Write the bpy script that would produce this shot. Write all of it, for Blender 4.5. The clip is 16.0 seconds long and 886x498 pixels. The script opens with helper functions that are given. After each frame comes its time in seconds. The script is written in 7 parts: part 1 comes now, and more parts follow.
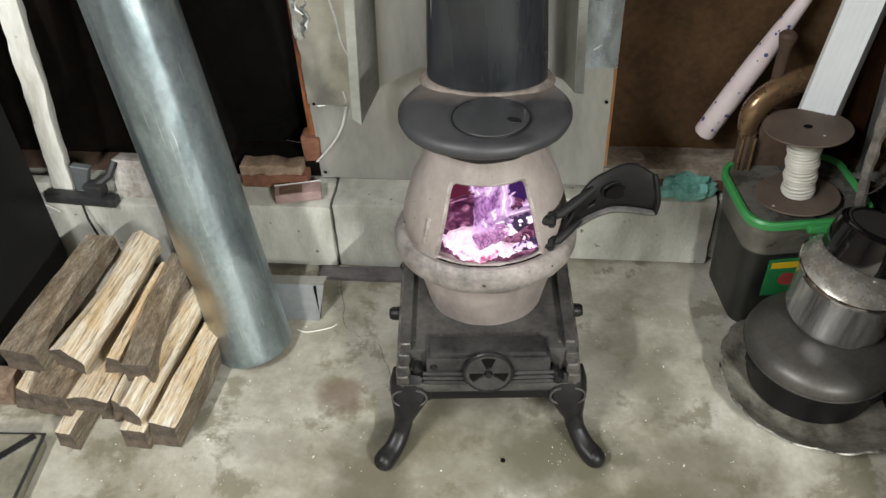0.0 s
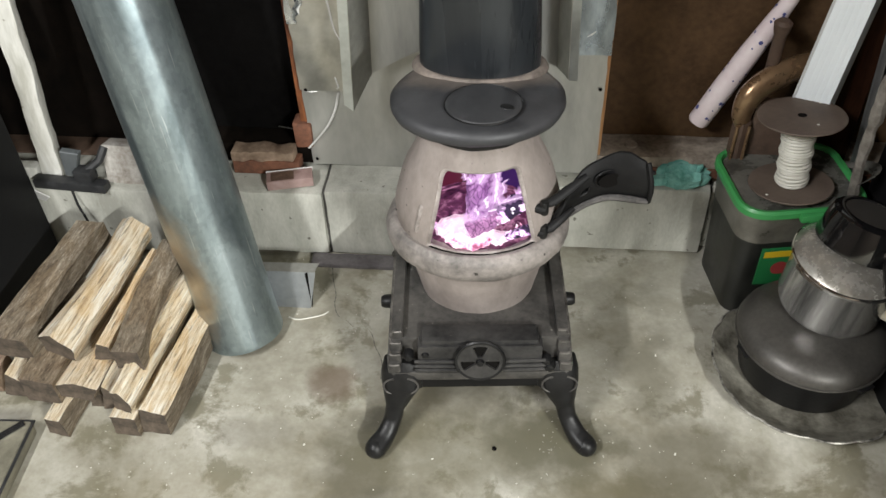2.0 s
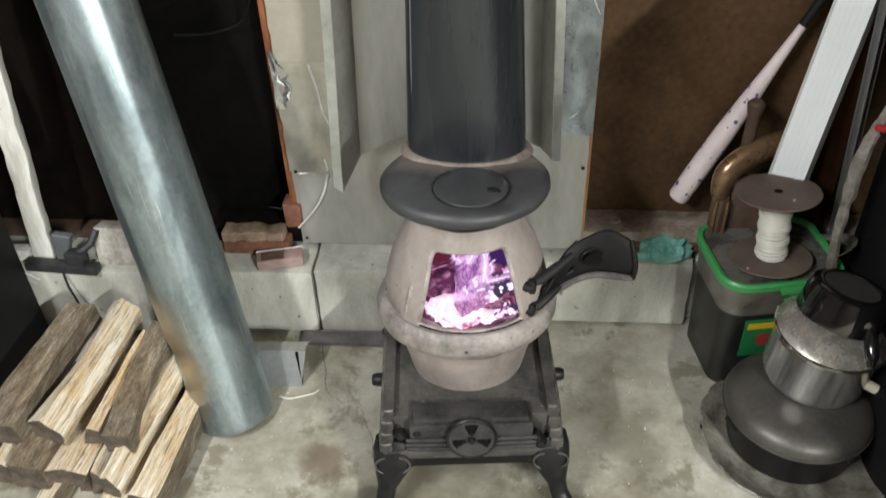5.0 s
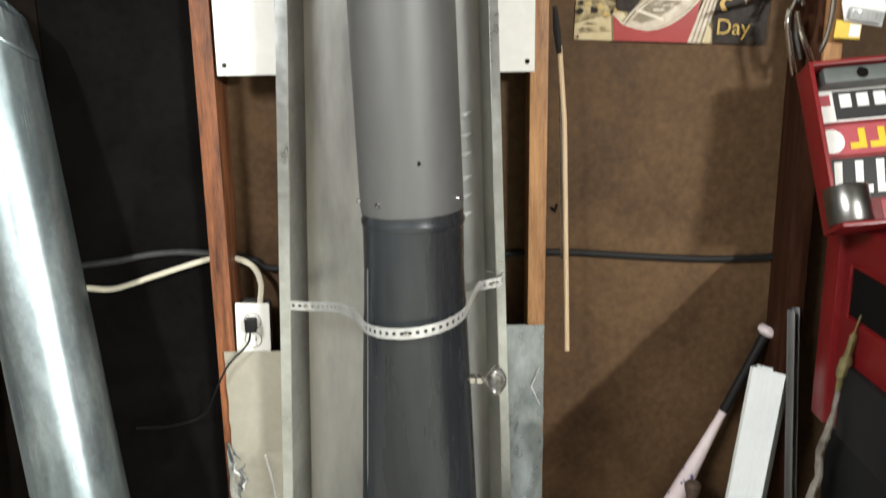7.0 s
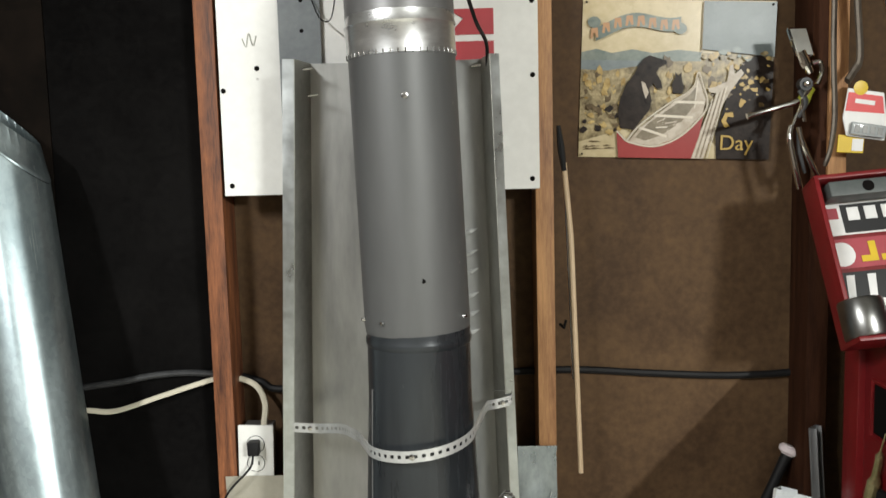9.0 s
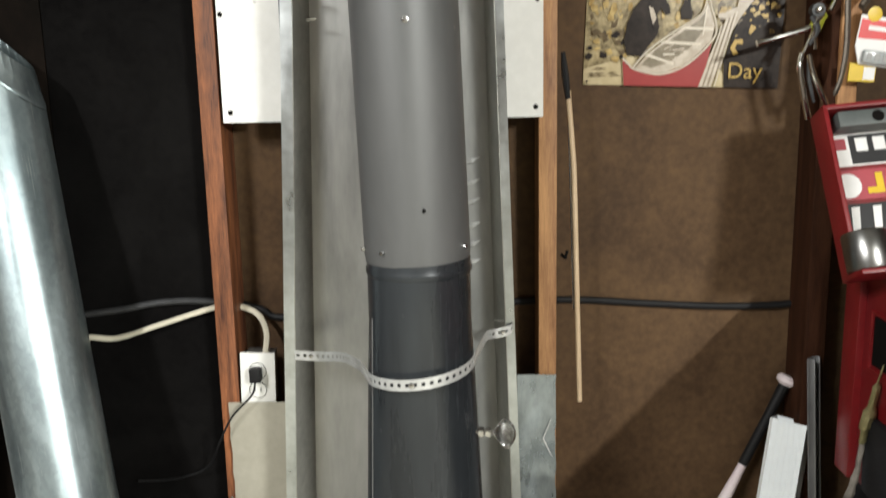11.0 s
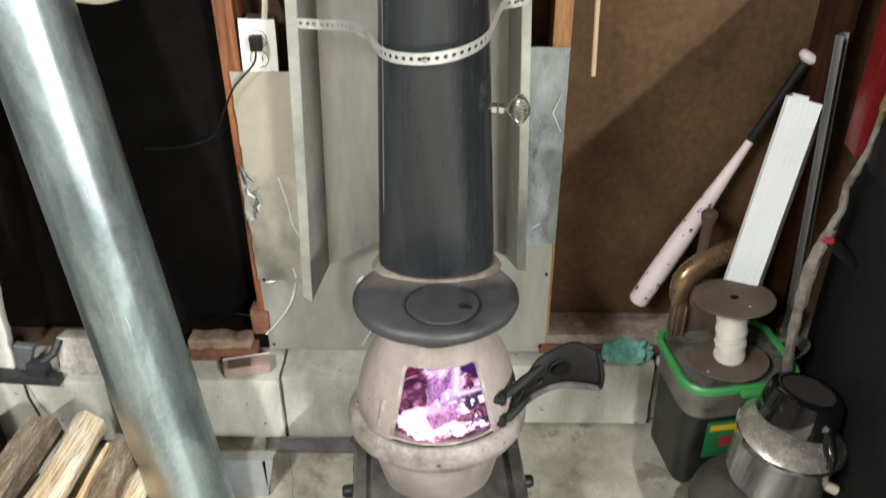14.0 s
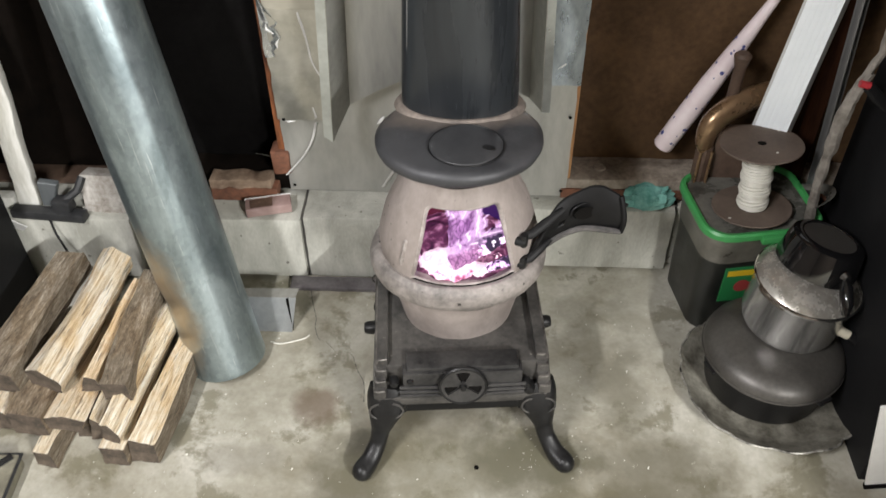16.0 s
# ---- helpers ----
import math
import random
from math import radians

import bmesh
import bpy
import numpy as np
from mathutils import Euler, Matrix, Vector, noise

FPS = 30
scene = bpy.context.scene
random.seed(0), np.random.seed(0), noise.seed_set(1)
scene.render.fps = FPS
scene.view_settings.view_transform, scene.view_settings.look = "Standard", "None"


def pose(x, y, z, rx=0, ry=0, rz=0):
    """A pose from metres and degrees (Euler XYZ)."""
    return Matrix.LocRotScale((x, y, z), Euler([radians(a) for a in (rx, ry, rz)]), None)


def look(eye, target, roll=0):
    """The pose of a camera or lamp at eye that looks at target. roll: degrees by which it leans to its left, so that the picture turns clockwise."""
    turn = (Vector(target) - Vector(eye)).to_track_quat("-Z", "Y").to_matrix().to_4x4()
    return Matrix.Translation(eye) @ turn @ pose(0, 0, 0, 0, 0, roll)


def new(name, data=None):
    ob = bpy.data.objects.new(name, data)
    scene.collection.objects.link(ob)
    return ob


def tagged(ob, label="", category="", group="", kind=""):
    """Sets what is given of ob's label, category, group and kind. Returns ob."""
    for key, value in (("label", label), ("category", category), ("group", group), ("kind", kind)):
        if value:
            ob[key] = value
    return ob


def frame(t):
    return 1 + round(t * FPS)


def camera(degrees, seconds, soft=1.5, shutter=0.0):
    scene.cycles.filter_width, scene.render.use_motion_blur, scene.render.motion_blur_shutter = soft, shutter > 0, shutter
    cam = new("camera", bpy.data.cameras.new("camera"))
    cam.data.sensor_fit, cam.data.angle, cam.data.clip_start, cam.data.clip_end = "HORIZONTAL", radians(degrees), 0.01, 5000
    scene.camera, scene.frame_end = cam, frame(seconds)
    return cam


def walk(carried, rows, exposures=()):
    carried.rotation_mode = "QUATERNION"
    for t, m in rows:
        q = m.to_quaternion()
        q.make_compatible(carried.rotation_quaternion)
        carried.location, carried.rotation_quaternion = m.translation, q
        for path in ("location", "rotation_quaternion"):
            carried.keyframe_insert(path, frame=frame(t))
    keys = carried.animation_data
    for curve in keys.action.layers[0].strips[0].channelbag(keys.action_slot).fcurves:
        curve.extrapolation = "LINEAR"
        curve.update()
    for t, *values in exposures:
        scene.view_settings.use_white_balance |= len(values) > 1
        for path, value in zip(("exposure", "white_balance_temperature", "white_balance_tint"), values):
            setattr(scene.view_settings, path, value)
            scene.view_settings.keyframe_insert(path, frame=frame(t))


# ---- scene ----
cam = camera(54.6, 16.0, shutter=0.5)
PATH = [
    (0, (0.078, -1.581, 1.403), (-0.111, -0.101, 0.071), -2.7),
    (0.5, (0.077, -1.582, 1.405), (-0.11, -0.104, 0.071), -2.8),
    (1, (0.079, -1.576, 1.4), (-0.112, -0.112, 0.051), -2.9),
    (1.5, (0.079, -1.575, 1.399), (-0.1, -0.115, 0.044), -2.4),
    (2, (0.08, -1.574, 1.398), (-0.093, -0.112, 0.043), -2.1),
    (2.5, (0.08, -1.574, 1.398), (-0.08, -0.112, 0.043), -1.9),
    (3, (0.079, -1.575, 1.399), (-0.079, -0.106, 0.051), -2.4),
    (3.2, (0.08, -1.573, 1.397), (-0.077, -0.103, 0.05), -2.4),
    (5.5, (0.072, -1.592, 1.437), (-0.056, 0.068, 0.329), -1.7),
    (6, (0.071, -1.61, 1.431), (-0.005, 0.177, 0.536), -1.4),
    (6.5, (0.095, -1.632, 1.434), (0.039, 0.259, 0.787), -1.8),
    (7, (0.061, -1.659, 1.508), (0.047, 0.282, 1.029), -0.8),
    (7.5, (0.066, -1.648, 1.508), (0.017, 0.334, 1.241), -1.7),
    (8, (0.07, -1.637, 1.507), (0.009, 0.356, 1.353), -1.9),
    (8.5, (0.067, -1.646, 1.508), (0.019, 0.35, 1.391), -1.7),
    (8.7, (0.069, -1.642, 1.507), (0.03, 0.351, 1.341), -1.5),
    (10.8, (0.074, -1.634, 1.51), (0.034, 0.341, 1.194), -1.3),
    (11, (0.075, -1.627, 1.507), (0.026, 0.337, 1.129), -1.2),
    (11.5, (0.083, -1.608, 1.506), (0.03, 0.324, 0.991), -1.3),
    (12, (0.075, -1.612, 1.482), (0.054, 0.291, 0.869), -0.8),
    (12.5, (0.070, -1.604, 1.484), (0.032, 0.258, 0.768), -0.8),
    (13, (0.062, -1.592, 1.487), (0.016, 0.217, 0.646), -0.5),
    (13.5, (0.052, -1.582, 1.495), (0.026, 0.169, 0.530), -0.3),
    (14, (0.045, -1.576, 1.502), (0.007, 0.100, 0.415), -0.3),
    (14.5, (0.041, -1.572, 1.497), (0.017, 0.009, 0.278), -0.1),
    (15, (0.040, -1.568, 1.490), (-0.007, -0.056, 0.180), -0.5),
    (15.5, (0.037, -1.570, 1.490), (-0.018, -0.077, 0.161), -0.3),
    (16, (0.034, -1.573, 1.488), (-0.036, -0.116, 0.120), -0.4),
]
walk(cam, [(t, look(eye, target, roll)) for t, eye, target, roll in PATH], [(0, -0.03, 6420, 11), (3.2, -0.03, 6420, 11), (6, 0.12, 6400, 10), (6.5, 0.46, 6900, 10), (7, 0.37, 6500, 10), (7.5, 0.1, 6480, 10), (8, -0.07, 6450, 9), (8.7, -0.15, 6450, 9), (11, 0.1, 6500, 10), (11.5, 0.37, 6620, 10), (12, 0.6, 6750, 11), (12.5, 0.6, 6850, 12), (13, 0.64, 7200, 12), (13.5, 0.49, 6850, 12), (14, 0.36, 6550, 11), (14.5, 0.34, 6500, 13), (15, 0.22, 6480, 15), (16, 0.1, 6450, 14)])

# ---- world and light ----
world = bpy.data.worlds.new("world")
scene.world = world
world.use_nodes = True
world.node_tree.nodes["Background"].inputs[0].default_value = (0.5, 0.55, 0.6, 1)
world.node_tree.nodes["Background"].inputs[1].default_value = 0.006


def ceiling_tube(name, place, turn, watts, colour):
    """A fluorescent tube 1.2 m long that runs along the garage."""
    d = bpy.data.lights.new(name, "AREA")
    d.shape, d.size, d.size_y, d.energy, d.color = "RECTANGLE", 0.05, 1.2, watts, colour
    ob = new(name, d)
    ob.matrix_world = pose(*place, 0, turn, 0)
    return ob


ceiling_tube("right_ceiling_tube", (1.915, -3.9, 2.38), 45, 300, (0.975, 0.98, 0.93))
ceiling_tube("left_ceiling_tube", (-1.15, -2.25, 2.42), -30, 90, (0.99, 0.985, 0.965))
fire = bpy.data.lights.new("fire_light", "POINT")
fire.energy, fire.color, fire.shadow_soft_size = 0.5, (0.62, 0.28, 0.95), 0.02

# ---- materials ----
def mat(name, build):
    m = bpy.data.materials.new(name)
    m.use_nodes = True
    nt = m.node_tree
    b = nt.nodes["Principled BSDF"]
    build(nt, b)
    return m


def node(nt, kind, **kw):
    n = nt.nodes.new(kind)
    for k, v in kw.items():
        n.inputs[k].default_value = v
    return n


def coords(nt, scale=(1, 1, 1), rot=(0, 0, 0)):
    tc = nt.nodes.new("ShaderNodeTexCoord")
    mp = node(nt, "ShaderNodeMapping", Scale=scale, Rotation=rot)
    nt.links.new(tc.outputs["Object"], mp.inputs["Vector"])
    return mp.outputs["Vector"]


def ramp(nt, fac, stops):
    r = nt.nodes.new("ShaderNodeValToRGB")
    e = r.color_ramp.elements
    while len(e) < len(stops):
        e.new(0.5)
    for el, (p, c) in zip(e, stops):
        el.position, el.color = p, (*c, 1)
    nt.links.new(fac, r.inputs["Fac"])
    return r.outputs["Color"]


def noise_tex(nt, vec, scale, detail=4, rough=0.55, distort=0.0):
    n = node(nt, "ShaderNodeTexNoise", Scale=scale, Detail=detail, Roughness=rough, Distortion=distort)
    nt.links.new(vec, n.inputs["Vector"])
    return n.outputs["Fac"]


def mix(nt, fac, a, b, kind="MIX"):
    m = nt.nodes.new("ShaderNodeMix")
    m.data_type, m.blend_type = "RGBA", kind
    for sock, v in ((m.inputs["Factor"], fac), (m.inputs["A"], a), (m.inputs["B"], b)):
        if isinstance(v, (int, float)):
            sock.default_value = v
        elif isinstance(v, tuple):
            sock.default_value = (*v, 1)
        else:
            nt.links.new(v, sock)
    return m.outputs["Result"]


def bump(nt, b, height, strength=0.3, dist=0.002):
    n = node(nt, "ShaderNodeBump", Strength=strength, Distance=dist)
    nt.links.new(height, n.inputs["Height"])
    nt.links.new(n.outputs["Normal"], b.inputs["Normal"])


def surface(name, dark, light, big=4.0, fine=60.0, rough=(0.5, 0.8), metal=0.0, stretch=(1, 1, 1), relief=0.3, dist=0.002, spec=0.5, spots=None, coat=0.0, grain=0.30):
    """A two-scale surface: broad stains and fine grain, with roughness and relief that follow the grain. spots: colour and amount of scattered marks."""
    def build(nt, b):
        v = coords(nt, stretch)
        a, c = noise_tex(nt, v, big, 5, 0.6, 0.4), noise_tex(nt, v, fine, 4, 0.6)
        both = nt.nodes.new("ShaderNodeMath")
        both.operation = "MULTIPLY_ADD"
        both.inputs[1].default_value = grain
        nt.links.new(c, both.inputs[0])
        half = nt.nodes.new("ShaderNodeMath")
        half.operation = "MULTIPLY"
        half.inputs[1].default_value = 1.0 - grain
        nt.links.new(a, half.inputs[0])
        nt.links.new(half.outputs[0], both.inputs[2])
        col = ramp(nt, both.outputs[0], [(0.36, dark), (0.64, light)])
        if spots:
            s = noise_tex(nt, coords(nt), spots[2], 3, 0.5)
            k = ramp(nt, s, [(spots[1], (0, 0, 0)), (spots[1] + 0.03, (1, 1, 1))])
            col = mix(nt, k, col, spots[0])
        nt.links.new(col, b.inputs["Base Color"])
        r = node(nt, "ShaderNodeMapRange", **{"From Min": 0.3, "From Max": 0.7, "To Min": rough[0], "To Max": rough[1]})
        nt.links.new(both.outputs[0], r.inputs["Value"])
        nt.links.new(r.outputs["Result"], b.inputs["Roughness"])
        b.inputs["Metallic"].default_value = metal
        b.inputs["Specular IOR Level"].default_value = spec
        b.inputs["Coat Weight"].default_value = coat
        if relief:
            bump(nt, b, both.outputs[0], relief, dist)
    return mat(name, build)


def plain(name, colour, rough=0.5, metal=0.0, spec=0.5):
    def build(nt, b):
        v = coords(nt)
        n = noise_tex(nt, v, 25, 4)
        nt.links.new(mix(nt, n, tuple(c * 0.8 for c in colour), tuple(min(1, c * 1.15) for c in colour)), b.inputs["Base Color"])
        b.inputs["Roughness"].default_value, b.inputs["Metallic"].default_value = rough, metal
        b.inputs["Specular IOR Level"].default_value = spec
    return mat(name, build)


def build_floor(nt, b):
    v = coords(nt)
    broad, mid, fine = noise_tex(nt, v, 2.6, 6, 0.66, 0.15), noise_tex(nt, v, 6.5, 8, 0.68, 0.2), noise_tex(nt, v, 90, 4, 0.6)
    col = ramp(nt, broad, [(0.36, (0.205, 0.185, 0.13)), (0.5, (0.395, 0.378, 0.312)), (0.64, (0.575, 0.56, 0.495))])
    col = mix(nt, ramp(nt, mid, [(0.41, (1, 1, 1)), (0.475, (0, 0, 0))]), col, mix(nt, 0.70, col, (0.155, 0.142, 0.088)))
    col = mix(nt, ramp(nt, fine, [(0.30, (0.25, 0.25, 0.25)), (0.6, (0, 0, 0))]), col, (0.20, 0.19, 0.15))
    # oil and water stains and broad darker patches, each with a ragged edge
    sep = nt.nodes.new("ShaderNodeSeparateXYZ")
    nt.links.new(v, sep.inputs[0])
    wob = noise_tex(nt, v, 16, 5, 0.6)
    # the patch at (0.0, -0.42) paints the stove's shade into the floor
    for x, y, sx, sy, amount, colour in ((-0.287, -0.488, 0.055, 0.055, 0.75, (0.145, 0.105, 0.075)), (0.16, -0.60, 0.13, 0.10, 0.85, (0.11, 0.105, 0.075)), (-0.20, -0.66, 0.09, 0.12, 0.75, (0.13, 0.12, 0.085)),
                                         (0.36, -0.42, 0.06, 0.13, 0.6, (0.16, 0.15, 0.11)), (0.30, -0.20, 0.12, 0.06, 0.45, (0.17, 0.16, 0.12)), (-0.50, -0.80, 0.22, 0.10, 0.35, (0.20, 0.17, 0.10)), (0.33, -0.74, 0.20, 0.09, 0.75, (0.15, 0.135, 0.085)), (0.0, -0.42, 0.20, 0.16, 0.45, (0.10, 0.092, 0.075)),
                                         (-0.17, -0.575, 0.05, 0.035, 0.75, (0.075, 0.07, 0.055)), (0.80, -0.72, 0.26, 0.10, 0.55, (0.14, 0.12, 0.075)), (0.47, -0.20, 0.15, 0.18, 0.40, (0.17, 0.165, 0.13)), (-0.42, -0.62, 0.09, 0.04, 0.45, (0.17, 0.155, 0.12)), (0.42, -0.64, 0.15, 0.12, 0.60, (0.13, 0.12, 0.085)), (0.18, -0.84, 0.30, 0.09, 0.60, (0.125, 0.112, 0.076)), (0.30, -0.32, 0.10, 0.10, 0.40, (0.17, 0.16, 0.125)), (0.02, -0.63, 0.26, 0.10, 0.50, (0.165, 0.155, 0.105)), (-0.10, -0.78, 0.12, 0.06, 0.60, (0.10, 0.093, 0.066))):
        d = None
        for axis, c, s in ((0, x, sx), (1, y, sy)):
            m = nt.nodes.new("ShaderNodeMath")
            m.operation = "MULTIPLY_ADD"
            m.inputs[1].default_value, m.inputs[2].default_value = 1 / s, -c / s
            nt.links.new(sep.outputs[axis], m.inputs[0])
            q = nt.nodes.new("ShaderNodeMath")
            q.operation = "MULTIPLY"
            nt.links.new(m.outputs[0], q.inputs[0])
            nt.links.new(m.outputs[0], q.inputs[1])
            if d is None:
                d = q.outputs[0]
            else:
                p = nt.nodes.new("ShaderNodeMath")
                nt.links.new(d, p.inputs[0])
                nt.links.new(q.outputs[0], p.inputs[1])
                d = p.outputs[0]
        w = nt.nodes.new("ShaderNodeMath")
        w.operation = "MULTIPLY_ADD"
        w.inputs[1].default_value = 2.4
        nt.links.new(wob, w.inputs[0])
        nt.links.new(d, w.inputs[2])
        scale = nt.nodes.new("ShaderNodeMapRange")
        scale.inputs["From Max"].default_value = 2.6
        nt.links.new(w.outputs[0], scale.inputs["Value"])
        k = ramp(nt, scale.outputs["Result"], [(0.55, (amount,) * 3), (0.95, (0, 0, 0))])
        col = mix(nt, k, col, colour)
    nt.links.new(col, b.inputs["Base Color"])
    r = node(nt, "ShaderNodeMapRange", **{"From Min": 0.35, "From Max": 0.65, "To Min": 0.32, "To Max": 0.6})
    nt.links.new(mid, r.inputs["Value"])
    nt.links.new(r.outputs["Result"], b.inputs["Roughness"])
    bump(nt, b, mid, 0.12, 0.002)


M_CONCRETE = mat("concrete_floor", build_floor)
M_BLOCK = surface("painted_block", (0.31, 0.31, 0.27), (0.53, 0.53, 0.475), 8, 130, (0.6, 0.85), relief=0.4, stretch=(1.6, 1.6, 0.6), grain=0.22, spots=((0.16, 0.155, 0.13), 0.70, 48.0))
M_DARKPANEL = surface("near_black_brown_board", (0.003, 0.0025, 0.002), (0.009, 0.0065, 0.005), 9, 60, (0.8, 0.95), relief=0.1, spec=0.05)
M_BROWNBOARD = surface("brown_hardboard", (0.055, 0.0305, 0.015), (0.112, 0.0665, 0.033), 5, 70, (0.6, 0.8), relief=0.15, spec=0.2, grain=0.4)
M_BLACKBOARD = surface("black_board", (0.003, 0.0028, 0.0028), (0.008, 0.0076, 0.0074), 3, 80, (0.8, 0.95), relief=0.05, spec=0.02)
M_REDWOOD = surface("stained_stud", (0.045, 0.013, 0.006), (0.31, 0.112, 0.042), 7, 60, (0.5, 0.7), stretch=(6, 6, 0.6))
M_PINE = surface("pine_stud", (0.20, 0.085, 0.032), (0.52, 0.28, 0.12), 7, 60, (0.5, 0.7), stretch=(6, 6, 0.6))
M_SILL = surface("old_sill", (0.11, 0.085, 0.065), (0.38, 0.33, 0.27), 16, 90, (0.75, 0.92), relief=0.4)
M_GALV = surface("galvanised_sheet", (0.40, 0.43, 0.44), (0.66, 0.70, 0.71), 6, 50, (0.22, 0.42), 1.0, relief=0.04)
M_TIN = surface("dull_tin", (0.25, 0.258, 0.255), (0.46, 0.465, 0.45), 5, 60, (0.30, 0.46), 0.65, stretch=(1.5, 1.5, 0.35), relief=0.03, grain=0.15)
M_STOVEPIPE = surface("black_stovepipe", (0.018, 0.0205, 0.0235), (0.036, 0.041, 0.0455), 5, 60, (0.22, 0.36), 0.3, stretch=(3, 3, 0.3), relief=0.01, grain=0.1, spots=((0.115, 0.118, 0.122), 0.73, 30.0))
M_GREYPIPE = surface("grey_stovepipe", (0.092, 0.094, 0.094), (0.125, 0.127, 0.126), 4, 50, (0.46, 0.58), 0.35, stretch=(2, 2, 0.4), relief=0.02, grain=0.1, spots=((0.16, 0.155, 0.15), 0.74, 40.0))
M_IRON = surface("cast_iron", (0.0045, 0.0045, 0.005), (0.014, 0.014, 0.014), 12, 150, (0.32, 0.50), 0.0, relief=0.5, spec=0.3)
M_POT = surface("burnt_iron", (0.205, 0.176, 0.160), (0.365, 0.320, 0.295), 9, 110, (0.55, 0.75), 0.1, relief=0.3, stretch=(1, 1, 0.55), grain=0.2, spots=((0.075, 0.066, 0.06), 0.715, 95.0))

def stain(nt, v, centre, size, wobble=2.4, rough=16):
    """A ragged ellipsoid round a place on the thing: 1 inside, 0 outside."""
    sep_ = nt.nodes.new("ShaderNodeVectorMath")
    sep_.operation = "SUBTRACT"
    sep_.inputs[1].default_value = centre
    nt.links.new(v, sep_.inputs[0])
    div = nt.nodes.new("ShaderNodeVectorMath")
    div.operation = "DIVIDE"
    div.inputs[1].default_value = size
    nt.links.new(sep_.outputs[0], div.inputs[0])
    ln = nt.nodes.new("ShaderNodeVectorMath")
    ln.operation = "LENGTH"
    nt.links.new(div.outputs[0], ln.inputs[0])
    w = nt.nodes.new("ShaderNodeMath")
    w.operation = "MULTIPLY_ADD"
    w.inputs[1].default_value = wobble
    nt.links.new(noise_tex(nt, v, rough, 5, 0.6), w.inputs[0])
    nt.links.new(ln.outputs["Value"], w.inputs[2])
    sc = nt.nodes.new("ShaderNodeMapRange")
    sc.inputs["From Min"].default_value, sc.inputs["From Max"].default_value = 0.5 * wobble + 0.4, 0.5 * wobble + 1.2
    sc.inputs["To Min"].default_value, sc.inputs["To Max"].default_value = 1.0, 0.0
    nt.links.new(w.outputs[0], sc.inputs["Value"])
    return sc.outputs["Result"]


def build_lid(nt, b):
    v = coords(nt)
    col = ramp(nt, noise_tex(nt, v, 9, 5, 0.6, 0.4), [(0.36, (0.028, 0.029, 0.032)), (0.64, (0.058, 0.059, 0.063))])
    col = mix(nt, stain(nt, v, (0.0, 0.052, 0.655), (0.128, 0.060, 0.03), 0.8, 22), col, (0.235, 0.195, 0.165))
    nt.links.new(col, b.inputs["Base Color"])
    b.inputs["Metallic"].default_value, b.inputs["Roughness"].default_value = 0.3, 0.5
    bump(nt, b, noise_tex(nt, v, 120, 4), 0.2, 0.002)


def build_duct(nt, b):
    v = coords(nt)
    vo = nt.nodes.new("ShaderNodeTexVoronoi")
    vo.inputs["Scale"].default_value = 130
    nt.links.new(coords(nt, (1, 1, 0.7)), vo.inputs["Vector"])
    broad = noise_tex(nt, coords(nt, (1, 1, 0.35)), 10, 5, 0.6, 0.5)
    col = ramp(nt, broad, [(0.36, (0.20, 0.25, 0.265)), (0.64, (0.39, 0.46, 0.475))])
    cell = nt.nodes.new("ShaderNodeRGBToBW")
    nt.links.new(vo.outputs["Color"], cell.inputs[0])
    col = mix(nt, 0.10, col, cell.outputs[0], "OVERLAY")
    scratch = ramp(nt, noise_tex(nt, coords(nt, (3, 3, 0.12)), 60, 4, 0.6), [(0.64, (0, 0, 0)), (0.70, (0.6, 0.6, 0.6))])
    col = mix(nt, scratch, col, (0.60, 0.66, 0.67))
    dirt = stain(nt, v, (0.078, 0.020, 0.20), (0.055, 0.055, 0.16), 1.2, 20)
    col = mix(nt, dirt, col, (0.42, 0.36, 0.27))
    nt.links.new(col, b.inputs["Base Color"])
    r = node(nt, "ShaderNodeMapRange", **{"From Min": 0.3, "From Max": 0.7, "To Min": 0.33, "To Max": 0.47})
    nt.links.new(broad, r.inputs["Value"])
    nt.links.new(r.outputs["Result"], b.inputs["Roughness"])
    b.inputs["Metallic"].default_value = 0.85
    bump(nt, b, broad, 0.05, 0.003)


M_LID = mat("worn_lid_iron", build_lid)
M_PLASTIC = plain("white_plastic", (0.78, 0.78, 0.74), 0.35)


